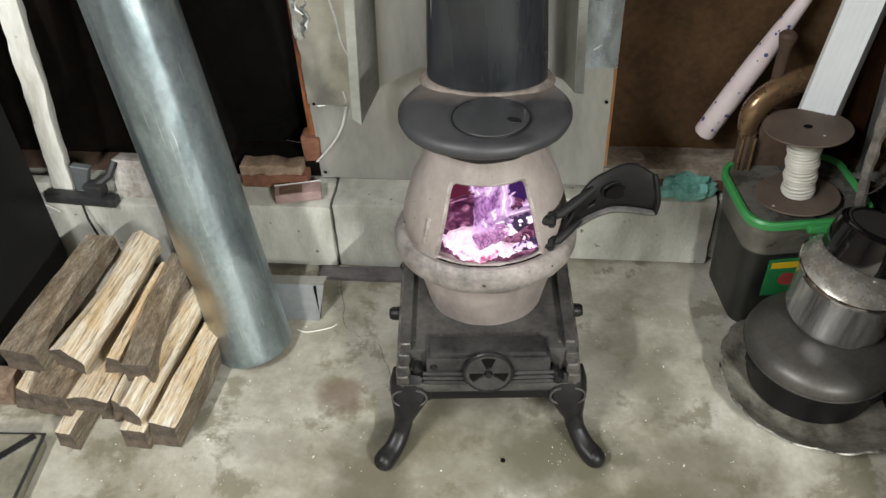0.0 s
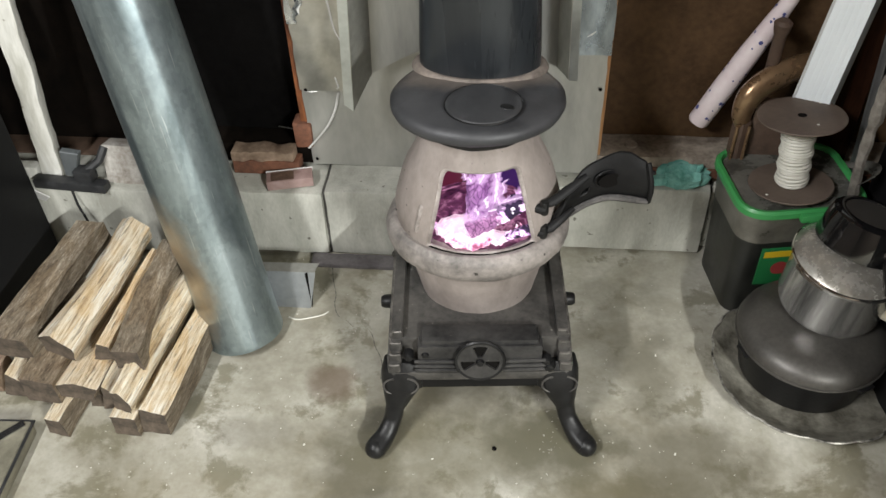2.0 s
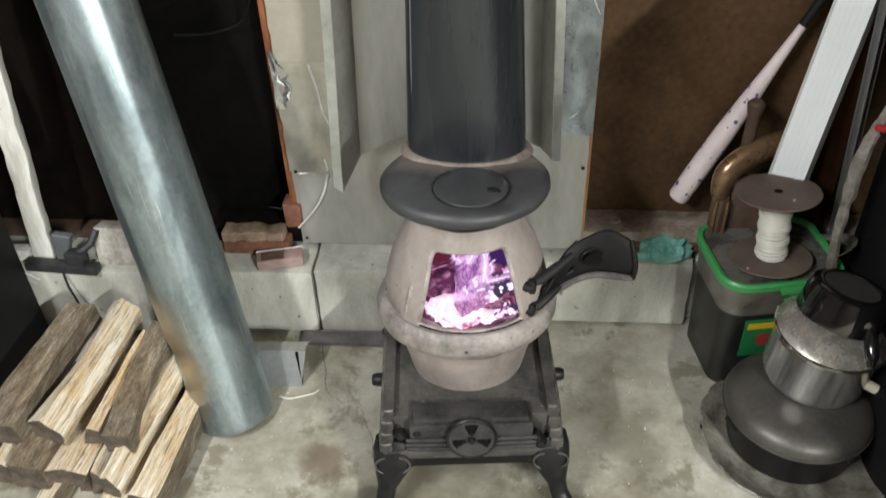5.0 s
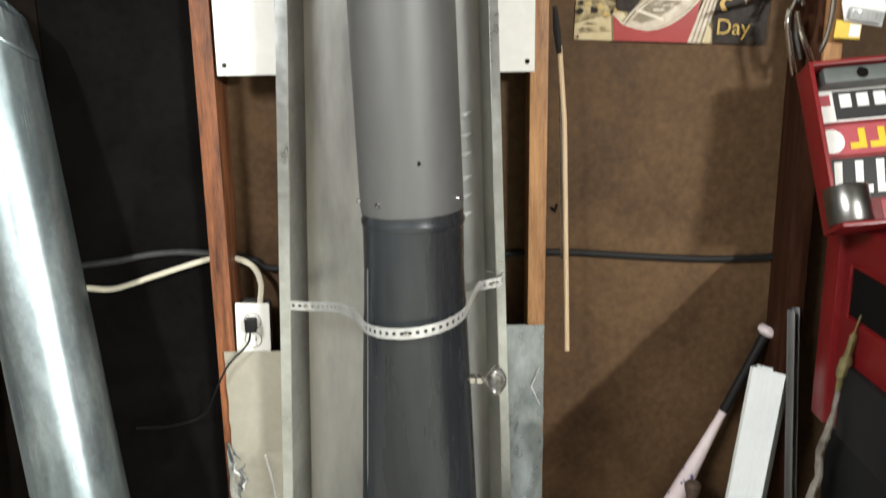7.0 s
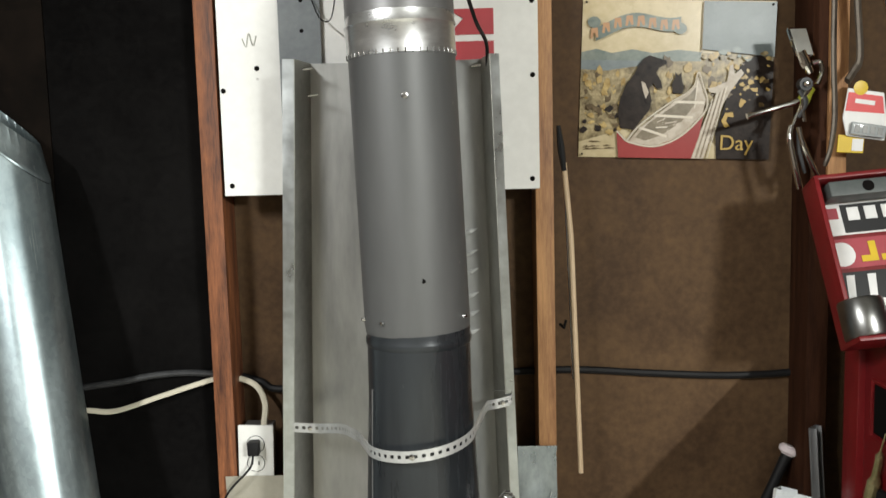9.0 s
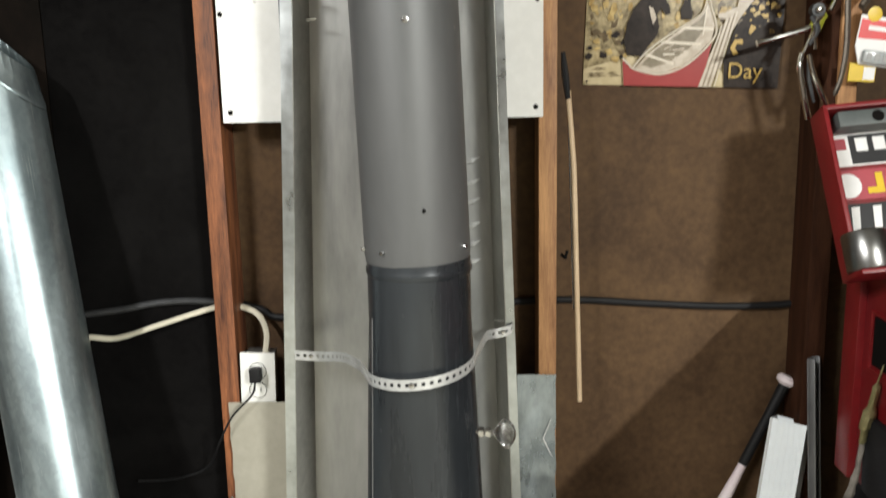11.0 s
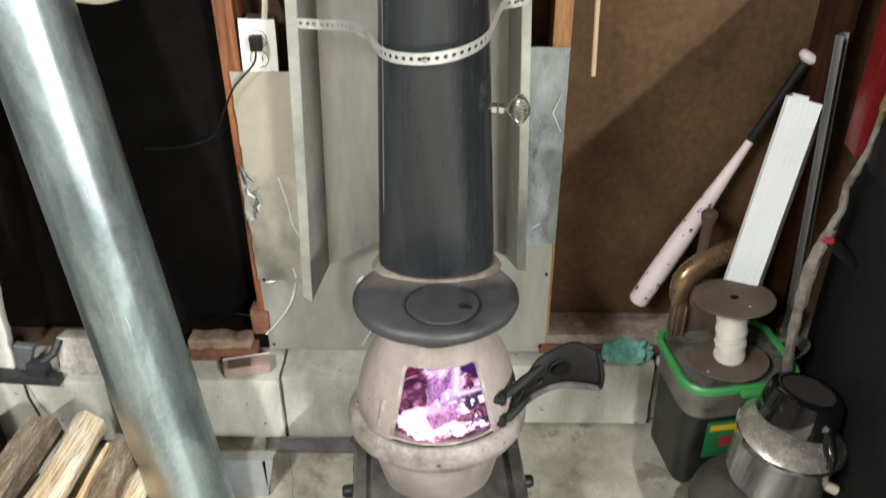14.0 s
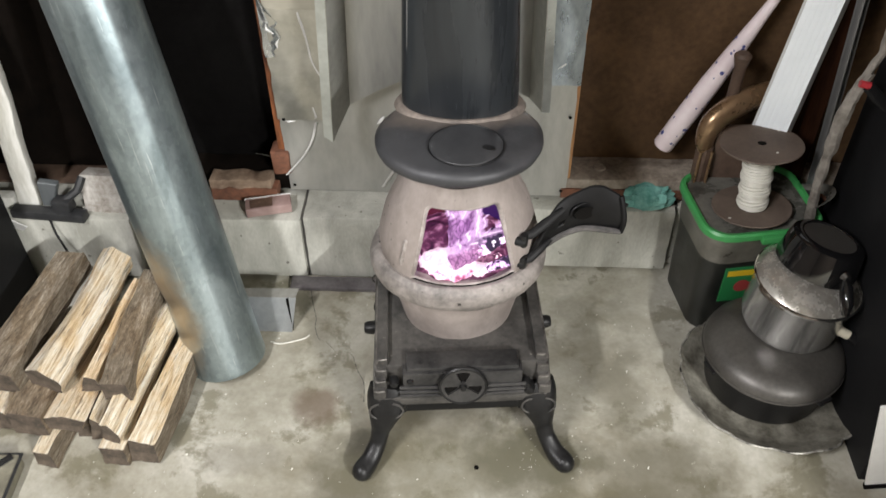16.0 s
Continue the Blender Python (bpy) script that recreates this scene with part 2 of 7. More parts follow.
def wood(name, stops, blots, relief=1.0, fibre=(5, 0.35, 5), tear=(9, 0.7, 9)):
    """Split wood along y: long streaks, torn fibres and darker splinters, with broad blots of another tone."""
    def build(nt, b):
        a = noise_tex(nt, coords(nt, fibre), 7, 6, 0.6, 1.6)
        c = noise_tex(nt, coords(nt, tear), 40, 5, 0.75, 0.5)
        k = nt.nodes.new("ShaderNodeMix")
        k.data_type = "FLOAT"
        k.inputs[0].default_value = 0.48
        nt.links.new(a, k.inputs[2])
        nt.links.new(c, k.inputs[3])
        col = ramp(nt, k.outputs[0], stops)
        blot = ramp(nt, noise_tex(nt, coords(nt, (1, 0.4, 1)), 26, 5, 0.6, 1.0), [(0.44, (0.0, 0.0, 0.0)), (0.62, (0.8, 0.8, 0.8))])
        info = nt.nodes.new("ShaderNodeObjectInfo")
        tint = ramp(nt, info.outputs["Random"], [(0.0, (1.0, 0.92, 0.82)), (0.5, (0.88, 0.87, 0.85)), (1.0, (1.0, 1.0, 0.98))])
        col = mix(nt, blot, col, mix(nt, 1.0, col, blots, "MULTIPLY"))
        speck = ramp(nt, noise_tex(nt, coords(nt, (3, 0.25, 3)), 60, 3, 0.6), [(0.58, (0, 0, 0)), (0.66, (0.6, 0.6, 0.6))])
        col = mix(nt, speck, col, (0.10, 0.075, 0.05))
        nt.links.new(mix(nt, 1.0, col, tint, "MULTIPLY"), b.inputs["Base Color"])
        b.inputs["Roughness"].default_value = 0.85
        bump(nt, b, k.outputs[0], relief, 0.007)
    return mat(name, build)


M_BARK = wood("wood_bark", [(0.34, (0.050, 0.038, 0.026)), (0.45, (0.165, 0.132, 0.094)), (0.54, (0.270, 0.226, 0.170)), (0.66, (0.54, 0.48, 0.39))], (0.70, 0.60, 0.48), 0.9, (5, 1.0, 5), (8, 2.2, 8))
M_SPLIT = wood("split_wood", [(0.34, (0.22, 0.15, 0.09)), (0.42, (0.56, 0.45, 0.31)), (0.50, (0.80, 0.71, 0.55)), (0.60, (0.95, 0.92, 0.84))], (0.88, 0.74, 0.54), 1.0, (11, 0.30, 11), (14, 0.6, 14))
M_BLACKPL = plain("black_plastic", (0.009, 0.009, 0.0095), 0.45, spec=0.25)
M_GREEN = plain("green_plastic", (0.05, 0.30, 0.085), 0.4)
M_LABEL = plain("label_green", (0.018, 0.16, 0.05), 0.35)
M_STEEL = surface("polished_steel", (0.45, 0.45, 0.45), (0.62, 0.62, 0.60), 5, 60, (0.15, 0.3), 1.0, relief=0.02)
M_RED = surface("red_enamel", (0.125, 0.005, 0.007), (0.185, 0.009, 0.011), 4, 60, (0.3, 0.45), relief=0.03)

M_OFFWHITE = surface("offwhite_ceiling", (0.26, 0.25, 0.23), (0.36, 0.35, 0.32), 2, 40, (0.7, 0.9), relief=0.1)
M_DARKWALL = surface("dark_plank_wall", (0.05, 0.038, 0.028), (0.12, 0.092, 0.07), 2, 30, (0.6, 0.85), stretch=(1, 1, 4), relief=0.2)
M_MORTAR = surface("mortar", (0.045, 0.044, 0.040), (0.12, 0.115, 0.105), 9, 120, (0.8, 0.95), relief=0.6)
# black for soot and small fittings, and for shade painted in holes and recesses
M_SOOTGAP = plain("soot_and_gap_shade", (0.007, 0.0065, 0.006), 0.9, spec=0.05)
M_POTEDGE = surface("scorched_edge", (0.20, 0.175, 0.160), (0.46, 0.42, 0.395), 25, 160, (0.5, 0.75), 0.3, relief=0.5)
M_LIDCOVER = surface("lid_cover_iron", (0.036, 0.037, 0.040), (0.058, 0.059, 0.062), 9, 130, (0.4, 0.55), 0.3, relief=0.25)
M_IRON2 = surface("dusty_iron", (0.024, 0.0235, 0.023), (0.098, 0.092, 0.084), 11, 110, (0.40, 0.60), 0.2, relief=0.5, spots=((0.34, 0.32, 0.29), 0.73, 110.0))
M_IRONDOOR = surface("blackened_iron", (0.014, 0.014, 0.0145), (0.058, 0.056, 0.054), 13, 120, (0.36, 0.55), 0.2, relief=0.5, spots=((0.22, 0.21, 0.19), 0.75, 110.0))
M_IRON3 = surface("scaled_iron", (0.045, 0.043, 0.042), (0.16, 0.152, 0.148), 22, 150, (0.5, 0.7), 0.4, relief=0.6)
M_RUST = surface("rust_line", (0.08, 0.045, 0.03), (0.22, 0.14, 0.10), 25, 150, (0.7, 0.9), 0.2, relief=0.4)
M_ELBOW = surface("elbow_steel", (0.12, 0.12, 0.12), (0.18, 0.18, 0.18), 5, 60, (0.38, 0.5), 0.4, relief=0.03)
M_TIN2 = surface("shiny_tin", (0.36, 0.35, 0.31), (0.60, 0.59, 0.54), 7, 60, (0.25, 0.42), 0.8, relief=0.02, grain=0.15)
M_TIN3 = surface("warm_tin", (0.28, 0.28, 0.25), (0.48, 0.48, 0.44), 4, 60, (0.42, 0.58), 0.6, relief=0.05)
M_TANTIN = surface("tan_tin", (0.36, 0.34, 0.28), (0.46, 0.44, 0.37), 5, 60, (0.35, 0.5), 0.4, relief=0.06)
M_BLUETIN = surface("blue_tin", (0.17, 0.20, 0.23), (0.40, 0.45, 0.49), 12, 70, (0.18, 0.4), 0.95, stretch=(1, 1, 0.5), relief=0.15)
M_CURLTIN = surface("curled_bright_tin", (0.26, 0.28, 0.30), (0.56, 0.58, 0.58), 25, 70, (0.15, 0.32), 0.9, relief=0.1)
M_WHITEBD = surface("white_sign", (0.72, 0.72, 0.69), (0.84, 0.84, 0.81), 3, 60, (0.35, 0.5), relief=0.04, spots=((0.35, 0.34, 0.32), 0.72, 22.0))
M_REDPAINT = plain("red_sign_paint", (0.42, 0.03, 0.04), 0.45)
M_GREYSTRIP = surface("grey_flashing", (0.10, 0.112, 0.118), (0.17, 0.185, 0.19), 6, 70, (0.4, 0.55), 0.3, relief=0.04)
M_CABLE = plain("cream_cable", (0.62, 0.58, 0.46), 0.5)
M_CORD = plain("black_cord", (0.011, 0.011, 0.0115), 0.55, spec=0.2)
M_GALVDUCT = mat("galvanised_duct", build_duct)
M_BRICK = surface("whitewashed_brick", (0.20, 0.17, 0.14), (0.60, 0.585, 0.545), 12, 90, (0.7, 0.9), relief=0.7)
M_PINK = surface("faded_pink_card", (0.25, 0.165, 0.15), (0.38, 0.275, 0.255), 12, 60, (0.4, 0.6), relief=0.1)
M_CLEAR = plain("dirty_clear_plastic", (0.42, 0.42, 0.38), 0.3)
M_CLOTH = surface("teal_cloth", (0.06, 0.24, 0.20), (0.28, 0.58, 0.52), 20, 120, (0.8, 0.95), relief=0.5)
M_SPOOL = surface("brown_spool_card", (0.085, 0.062, 0.048), (0.15, 0.115, 0.092), 10, 120, (0.6, 0.8), relief=0.2)
M_WIRE = plain("white_wire", (0.70, 0.69, 0.62), 0.45)
M_PANLID = surface("scoured_dark_metal", (0.062, 0.058, 0.053), (0.112, 0.106, 0.096), 5, 120, (0.36, 0.5), 0.4, relief=0.1)
M_DULLSTEEL = surface("mottled_aluminium", (0.26, 0.24, 0.205), (0.60, 0.585, 0.54), 16, 160, (0.18, 0.36), 0.6, relief=0.15)
M_TRAY = surface("tarnished_tray", (0.10, 0.092, 0.072), (0.36, 0.345, 0.29), 16, 90, (0.32, 0.5), 0.35, relief=0.1)
M_TRAYRIM = surface("rubbed_tray_edge", (0.03, 0.029, 0.026), (0.62, 0.60, 0.54), 30, 90, (0.3, 0.5), 0.6, relief=0.1)
M_ENAMEL = plain("black_enamel", (0.006, 0.006, 0.0065), 0.09, spec=0.9)
M_DARKSTRIP = surface("mottled_dark_grey", (0.065, 0.058, 0.060), (0.15, 0.138, 0.140), 18, 110, (0.6, 0.8), relief=0.2)
M_BAT = surface("pale_pink_bat", (0.66, 0.56, 0.58), (0.78, 0.71, 0.72), 6, 60, (0.3, 0.45), relief=0.03)
M_GUTTER = surface("white_downspout", (0.74, 0.79, 0.81), (0.82, 0.87, 0.88), 5, 40, (0.35, 0.5), relief=0.0, grain=0.1)
M_RAIL = surface("grey_rail", (0.13, 0.133, 0.136), (0.26, 0.265, 0.27), 5, 60, (0.3, 0.45), 0.8, stretch=(1, 1, 0.2), relief=0.05)
M_BRONZE = surface("aged_bronze", (0.20, 0.125, 0.066), (0.38, 0.255, 0.15), 9, 80, (0.22, 0.36), 0.65, relief=0.1)
M_DARKBROWN = surface("dark_brown_wood", (0.045, 0.028, 0.020), (0.12, 0.078, 0.055), 9, 80, (0.5, 0.7), relief=0.3)
M_STICK = surface("gnarled_stick", (0.09, 0.078, 0.065), (0.28, 0.26, 0.23), 20, 90, (0.7, 0.9), relief=0.6)
M_OLIVE = surface("olive_brass", (0.16, 0.14, 0.06), (0.32, 0.29, 0.15), 18, 90, (0.4, 0.6), 0.4, relief=0.3)
M_DOWEL = surface("pale_dowel", (0.46, 0.33, 0.20), (0.62, 0.48, 0.32), 8, 60, (0.5, 0.65), stretch=(4, 4, 0.5), relief=0.1)
M_CHROME = plain("chrome", (0.75, 0.75, 0.74), 0.08, 1.0)
M_DARKMETAL = surface("dark_painted_box", (0.02, 0.021, 0.022), (0.055, 0.056, 0.058), 5, 70, (0.4, 0.6), 0.2, relief=0.1)
M_TRAYGREY = surface("greenish_grey_plastic", (0.055, 0.064, 0.062), (0.095, 0.108, 0.104), 8, 70, (0.4, 0.6), relief=0.05)
M_GREYMETAL = surface("grey_metal_box", (0.13, 0.13, 0.125), (0.26, 0.26, 0.25), 5, 70, (0.3, 0.5), 0.6, relief=0.08)
M_BOXTOP = surface("scuffed_box_paint", (0.13, 0.122, 0.092), (0.28, 0.265, 0.20), 9, 80, (0.4, 0.6), 0.1, relief=0.1)
M_BLACKCAB = surface("black_cabinet", (0.008, 0.008, 0.0085), (0.015, 0.015, 0.016), 4, 70, (0.5, 0.7), spec=0.15, relief=0.05)
M_CREAMP = surface("faded_poster_sky", (0.42, 0.34, 0.19), (0.60, 0.51, 0.33), 9, 50, (0.22, 0.30), relief=0.02, spec=0.20)
M_BRUSH = surface("poster_brush", (0.09, 0.066, 0.03), (0.46, 0.37, 0.20), 45, 140, (0.22, 0.30), relief=0.02, spec=0.20)
M_PDARK = surface("poster_dark_brown", (0.010, 0.007, 0.006), (0.034, 0.025, 0.020), 40, 120, (0.25, 0.35), relief=0.0, spec=0.08)
M_PTEAL = surface("poster_teal", (0.10, 0.135, 0.12), (0.26, 0.28, 0.24), 20, 60, (0.22, 0.30), relief=0.0, spec=0.20)
M_PGOLD = plain("poster_gold", (0.45, 0.30, 0.08), 0.25, spec=0.20)
M_PRED = plain("poster_red", (0.29, 0.045, 0.042), 0.25, spec=0.20)
M_PLOG = surface("poster_log", (0.34, 0.28, 0.21), (0.52, 0.46, 0.38), 26, 90, (0.22, 0.30), relief=0.02, spec=0.20)
M_PWHITE = plain("poster_white", (0.62, 0.56, 0.46), 0.25, spec=0.20)
M_PLEAF = surface("poster_shade_brown", (0.055, 0.035, 0.014), (0.16, 0.11, 0.05), 40, 90, (0.22, 0.30), relief=0.0, spec=0.20)
M_POLIVE = surface("poster_olive", (0.13, 0.11, 0.075), (0.24, 0.20, 0.14), 30, 90, (0.22, 0.30), relief=0.0, spec=0.20)
M_PORANGE = plain("poster_orange", (0.44, 0.25, 0.13), 0.25, spec=0.20)
M_LIME = plain("lime_plastic", (0.30, 0.32, 0.03), 0.3)
M_BARIRON = surface("dull_bar_iron", (0.060, 0.048, 0.038), (0.17, 0.145, 0.118), 14, 90, (0.4, 0.6), 0.5, relief=0.2)
M_CARDRED = plain("card_red", (0.62, 0.05, 0.05), 0.4)
M_BLISTER = plain("cloudy_blister", (0.34, 0.36, 0.36), 0.15)
M_YELLOW = plain("yellow_print", (0.65, 0.45, 0.02), 0.4)
M_BLACKINK = plain("black_print", (0.012, 0.012, 0.013), 0.45)
M_WHITEINK = plain("white_print", (0.75, 0.75, 0.73), 0.45)
M_PINKINK = plain("pink_print", (0.36, 0.055, 0.07), 0.45)
M_ENDGRAIN = surface("end_grain", (0.025, 0.020, 0.015), (0.14, 0.108, 0.080), 20, 120, (0.8, 0.95), relief=0.7)
M_BLUEINK = plain("blue_print", (0.06, 0.07, 0.22), 0.5)


def crackle(name, hotcol, crack, strength, scale, lo, hi):
    """Burning wood: glowing plates split by dark cracks."""
    def build(nt, b):
        v = coords(nt)
        vo = nt.nodes.new("ShaderNodeTexVoronoi")
        vo.feature = "DISTANCE_TO_EDGE"
        vo.inputs["Scale"].default_value = scale
        wv = nt.nodes.new("ShaderNodeVectorMath")
        wv.operation = "MULTIPLY_ADD"
        wv.inputs[1].default_value = (0.03, 0.03, 0.03)
        nz = nt.nodes.new("ShaderNodeTexNoise")
        nz.inputs["Scale"].default_value = 45
        nt.links.new(v, nz.inputs["Vector"])
        nt.links.new(nz.outputs["Color"], wv.inputs[0])
        nt.links.new(coords(nt, (1.5, 1.5, 0.8), (0.3, 0.5, 0.2)), wv.inputs[2])
        nt.links.new(wv.outputs[0], vo.inputs["Vector"])
        k = ramp(nt, vo.outputs["Distance"], [(0.0, (0.12, 0.12, 0.12)), (0.09, (1, 1, 1))])
        sepz = nt.nodes.new("ShaderNodeSeparateXYZ")
        nt.links.new(v, sepz.inputs[0])
        heat = node(nt, "ShaderNodeMapRange", **{"From Min": 0.43, "From Max": 0.57, "To Min": 0.10, "To Max": -0.10})
        nt.links.new(sepz.outputs[2], heat.inputs["Value"])
        warm = nt.nodes.new("ShaderNodeMath")
        nt.links.new(noise_tex(nt, v, 34, 5, 0.65, 0.5), warm.inputs[0])
        nt.links.new(heat.outputs["Result"], warm.inputs[1])
        n = ramp(nt, warm.outputs[0], [(lo, (0, 0, 0)), (hi, (1, 1, 1))])
        m = nt.nodes.new("ShaderNodeMath")
        m.operation = "MULTIPLY"
        nt.links.new(k, m.inputs[0])
        nt.links.new(n, m.inputs[1])
        m2 = nt.nodes.new("ShaderNodeMath")
        m2.operation = "MULTIPLY"
        m2.inputs[1].default_value = strength
        nt.links.new(m.outputs[0], m2.inputs[0])
        b.inputs["Base Color"].default_value = (*crack, 1)
        b.inputs["Roughness"].default_value = 0.9
        nt.links.new(mix(nt, n, (hotcol[0] * 0.55, hotcol[1] * 0.30, hotcol[2] * 0.62), hotcol), b.inputs["Emission Color"])
        nt.links.new(m2.outputs[0], b.inputs["Emission Strength"])
    return mat(name, build)


def burning(name, stops, strength, scale, stretch=(1, 1, 1)):
    """Glow that runs softly from dull to white hot."""
    def build(nt, b):
        n = noise_tex(nt, coords(nt, stretch), scale, 4, 0.55, 0.8)
        b.inputs["Base Color"].default_value = (0.03, 0.012, 0.02, 1)
        b.inputs["Roughness"].default_value = 0.9
        nt.links.new(ramp(nt, n, stops), b.inputs["Emission Color"])
        b.inputs["Emission Strength"].default_value = strength
    return mat(name, build)


def veil(name, colour, strength, clear):
    """An even, thin emitting shell that imitates bloom; shells inside one another add up to a soft glow."""
    def build(nt, b):
        e = node(nt, "ShaderNodeEmission", Color=(*colour, 1), Strength=strength)
        t = nt.nodes.new("ShaderNodeBsdfTransparent")
        k = nt.nodes.new("ShaderNodeMixShader")
        k.inputs[0].default_value = clear
        nt.links.new(e.outputs[0], k.inputs[1])
        nt.links.new(t.outputs[0], k.inputs[2])
        nt.links.new(k.outputs[0], nt.nodes["Material Output"].inputs["Surface"])
        nt.nodes.remove(b)
    return mat(name, build)


M_EMBER = burning("ember_bed", [(0.34, (0.02, 0.005, 0.016)), (0.52, (0.14, 0.035, 0.085)), (0.68, (0.60, 0.26, 0.42))], 0.9, 45)
M_GLOWEND = crackle("smouldering_log_end", (0.86, 0.46, 0.74), (0.08, 0.02, 0.08), 0.9, 80, 0.30, 0.68)
M_EMBERHOT = burning("white_hot_embers", [(0.34, (0.42, 0.10, 0.20)), (0.44, (0.95, 0.42, 0.62)), (0.54, (1.0, 0.86, 0.95))], 1.45, 55)
# firelight on the pot's back wall, put in as emission: red left, violet right
M_FIRELITRED = burning("red_firelight_patch", [(0.25, (0.060, 0.006, 0.016)), (0.75, (0.150, 0.022, 0.045))], 0.9, 3)
M_FIRELITVIOLET = burning("violet_firelight_patch", [(0.25, (0.020, 0.006, 0.060)), (0.75, (0.070, 0.026, 0.17))], 0.8, 3)
M_GLOWLOG = crackle("glowing_log", (0.85, 0.50, 0.85), (0.10, 0.03, 0.12), 0.85, 70, 0.30, 0.72)
M_CHAR = crackle("charred_log", (1.0, 0.74, 1.0), (0.022, 0.010, 0.040), 2.6, 170, 0.56, 0.66)
M_FLAME = burning("flame", [(0.30, (0.72, 0.28, 0.78)), (0.42, (1.0, 0.66, 0.95)), (0.52, (1.0, 0.90, 1.0))], 1.35, 45, (1, 1, 0.5))
M_VEIL = veil("soft_violet_glow", (0.95, 0.58, 1.0), 1.2, 0.86)
M_VEILWARM = veil("soft_ember_glow", (1.0, 0.70, 0.86), 1.5, 0.72)
# pale colour for glints on creases and dents of the tin
M_CREASEGLINT = plain("painted_tin_glint", (0.86, 0.86, 0.84), 0.35, 0.2)
M_REDBROKEN = surface("red_broken_wood", (0.12, 0.075, 0.05), (0.33, 0.245, 0.175), 18, 90, (0.7, 0.9), relief=0.5)
M_BLUETIN2 = surface("grey_blue_tin", (0.30, 0.32, 0.33), (0.46, 0.48, 0.49), 6, 60, (0.35, 0.5), 0.7, relief=0.05)
M_SMOKE = surface("smoky_plastic", (0.075, 0.072, 0.060), (0.17, 0.162, 0.138), 14, 60, (0.25, 0.4), relief=0.05)
M_TUB = surface("dark_translucent_plastic", (0.008, 0.0085, 0.008), (0.020, 0.021, 0.018), 8, 60, (0.3, 0.5), relief=0.05)
M_CLEARLID = surface("dusty_lid", (0.040, 0.040, 0.034), (0.15, 0.146, 0.128), 14, 80, (0.15, 0.4), relief=0.1)
M_BEADGREY = plain("grey_bead", (0.50, 0.51, 0.50), 0.45)
# red-brown stud wood, darkened in its colour for the shadow it stands in
M_SHADEDSTUD = surface("shaded_stud", (0.020, 0.0078, 0.004), (0.055, 0.022, 0.011), 5, 60, (0.6, 0.8), spec=0.08, stretch=(6, 6, 0.6))
M_POTRING = surface("ring_iron", (0.13, 0.12, 0.112), (0.36, 0.325, 0.302), 16, 110, (0.5, 0.7), 0.2, relief=0.35, spots=((0.04, 0.036, 0.033), 0.69, 80.0))
M_WORN = surface("rubbed_iron", (0.035, 0.032, 0.030), (0.26, 0.245, 0.225), 30, 160, (0.35, 0.55), 0.6, relief=0.4)
M_RUST2 = surface("brown_burnt_iron", (0.10, 0.085, 0.075), (0.26, 0.22, 0.19), 18, 130, (0.5, 0.7), 0.3, relief=0.3)
# dark and bright upright streaks put the cooker's reflections into the colour
M_REFLSTEEL = surface("steel_painted_reflections", (0.12, 0.12, 0.115), (0.88, 0.88, 0.86), 7, 50, (0.14, 0.26), 0.75, stretch=(3.5, 3.5, 0.15), relief=0.03)
M_BAND = surface("bright_galvanised_band", (0.55, 0.56, 0.56), (0.78, 0.79, 0.79), 9, 60, (0.24, 0.36), 0.9, stretch=(1, 1, 3), relief=0.03)
M_SATIN = surface("satin_dark_steel", (0.22, 0.22, 0.215), (0.34, 0.34, 0.33), 5, 60, (0.26, 0.36), 1.0, relief=0.02)
M_STRAP = surface("strap_steel", (0.46, 0.47, 0.46), (0.64, 0.65, 0.64), 20, 90, (0.35, 0.5), 0.5, relief=0.02)
M_RUSTRED = surface("rust_red_wood", (0.055, 0.022, 0.013), (0.20, 0.085, 0.048), 18, 90, (0.7, 0.9), relief=0.5)
M_SOOTIRON = surface("sooty_iron", (0.003, 0.003, 0.0035), (0.009, 0.009, 0.009), 14, 150, (0.45, 0.65), 0.0, relief=0.4, spec=0.22)
M_OCHRE = surface("poster_ochre", (0.22, 0.13, 0.03), (0.56, 0.42, 0.17), 40, 90, (0.22, 0.30), relief=0.0, spec=0.20)
M_PSKY = surface("poster_pale_sky", (0.10, 0.125, 0.13), (0.20, 0.23, 0.23), 12, 60, (0.24, 0.32), relief=0.0, spec=0.20)
M_TINLOW = surface("pale_dull_tin", (0.33, 0.33, 0.305), (0.50, 0.50, 0.465), 5, 60, (0.28, 0.42), 0.5, stretch=(1.5, 1.5, 0.5), relief=0.03, grain=0.15)

M_POSTPAINT = surface("chipped_white_paint", (0.46, 0.455, 0.40), (0.80, 0.80, 0.76), 12, 70, (0.4, 0.6), stretch=(2, 2, 0.4), relief=0.15, grain=0.15, spots=((0.22, 0.19, 0.14), 0.68, 30.0))

# ---- mesh helpers ----
def part(name, bm, material, parent=None, label="", smooth=True, m=None):
    """Links a bmesh as one mesh object, under a thing or a part."""
    me = bpy.data.meshes.new(name)
    bmesh.ops.recalc_face_normals(bm, faces=bm.faces)
    bm.to_mesh(me)
    bm.free()
    for mm in (material if isinstance(material, (list, tuple)) else [material]):
        me.materials.append(mm)
    if smooth:
        me.shade_smooth()
        me.set_sharp_from_angle(angle=radians(35))
    ob = new(name, me)
    if parent:
        ob.parent = parent
    if m is not None:
        ob.matrix_basis = m
    if label:
        ob["label"] = label
    return ob


def thing(name, label, category, m=None, group="", kind=""):
    ob = new(name)
    if m is not None:
        ob.matrix_basis = m
    return tagged(ob, label, category, group, kind)


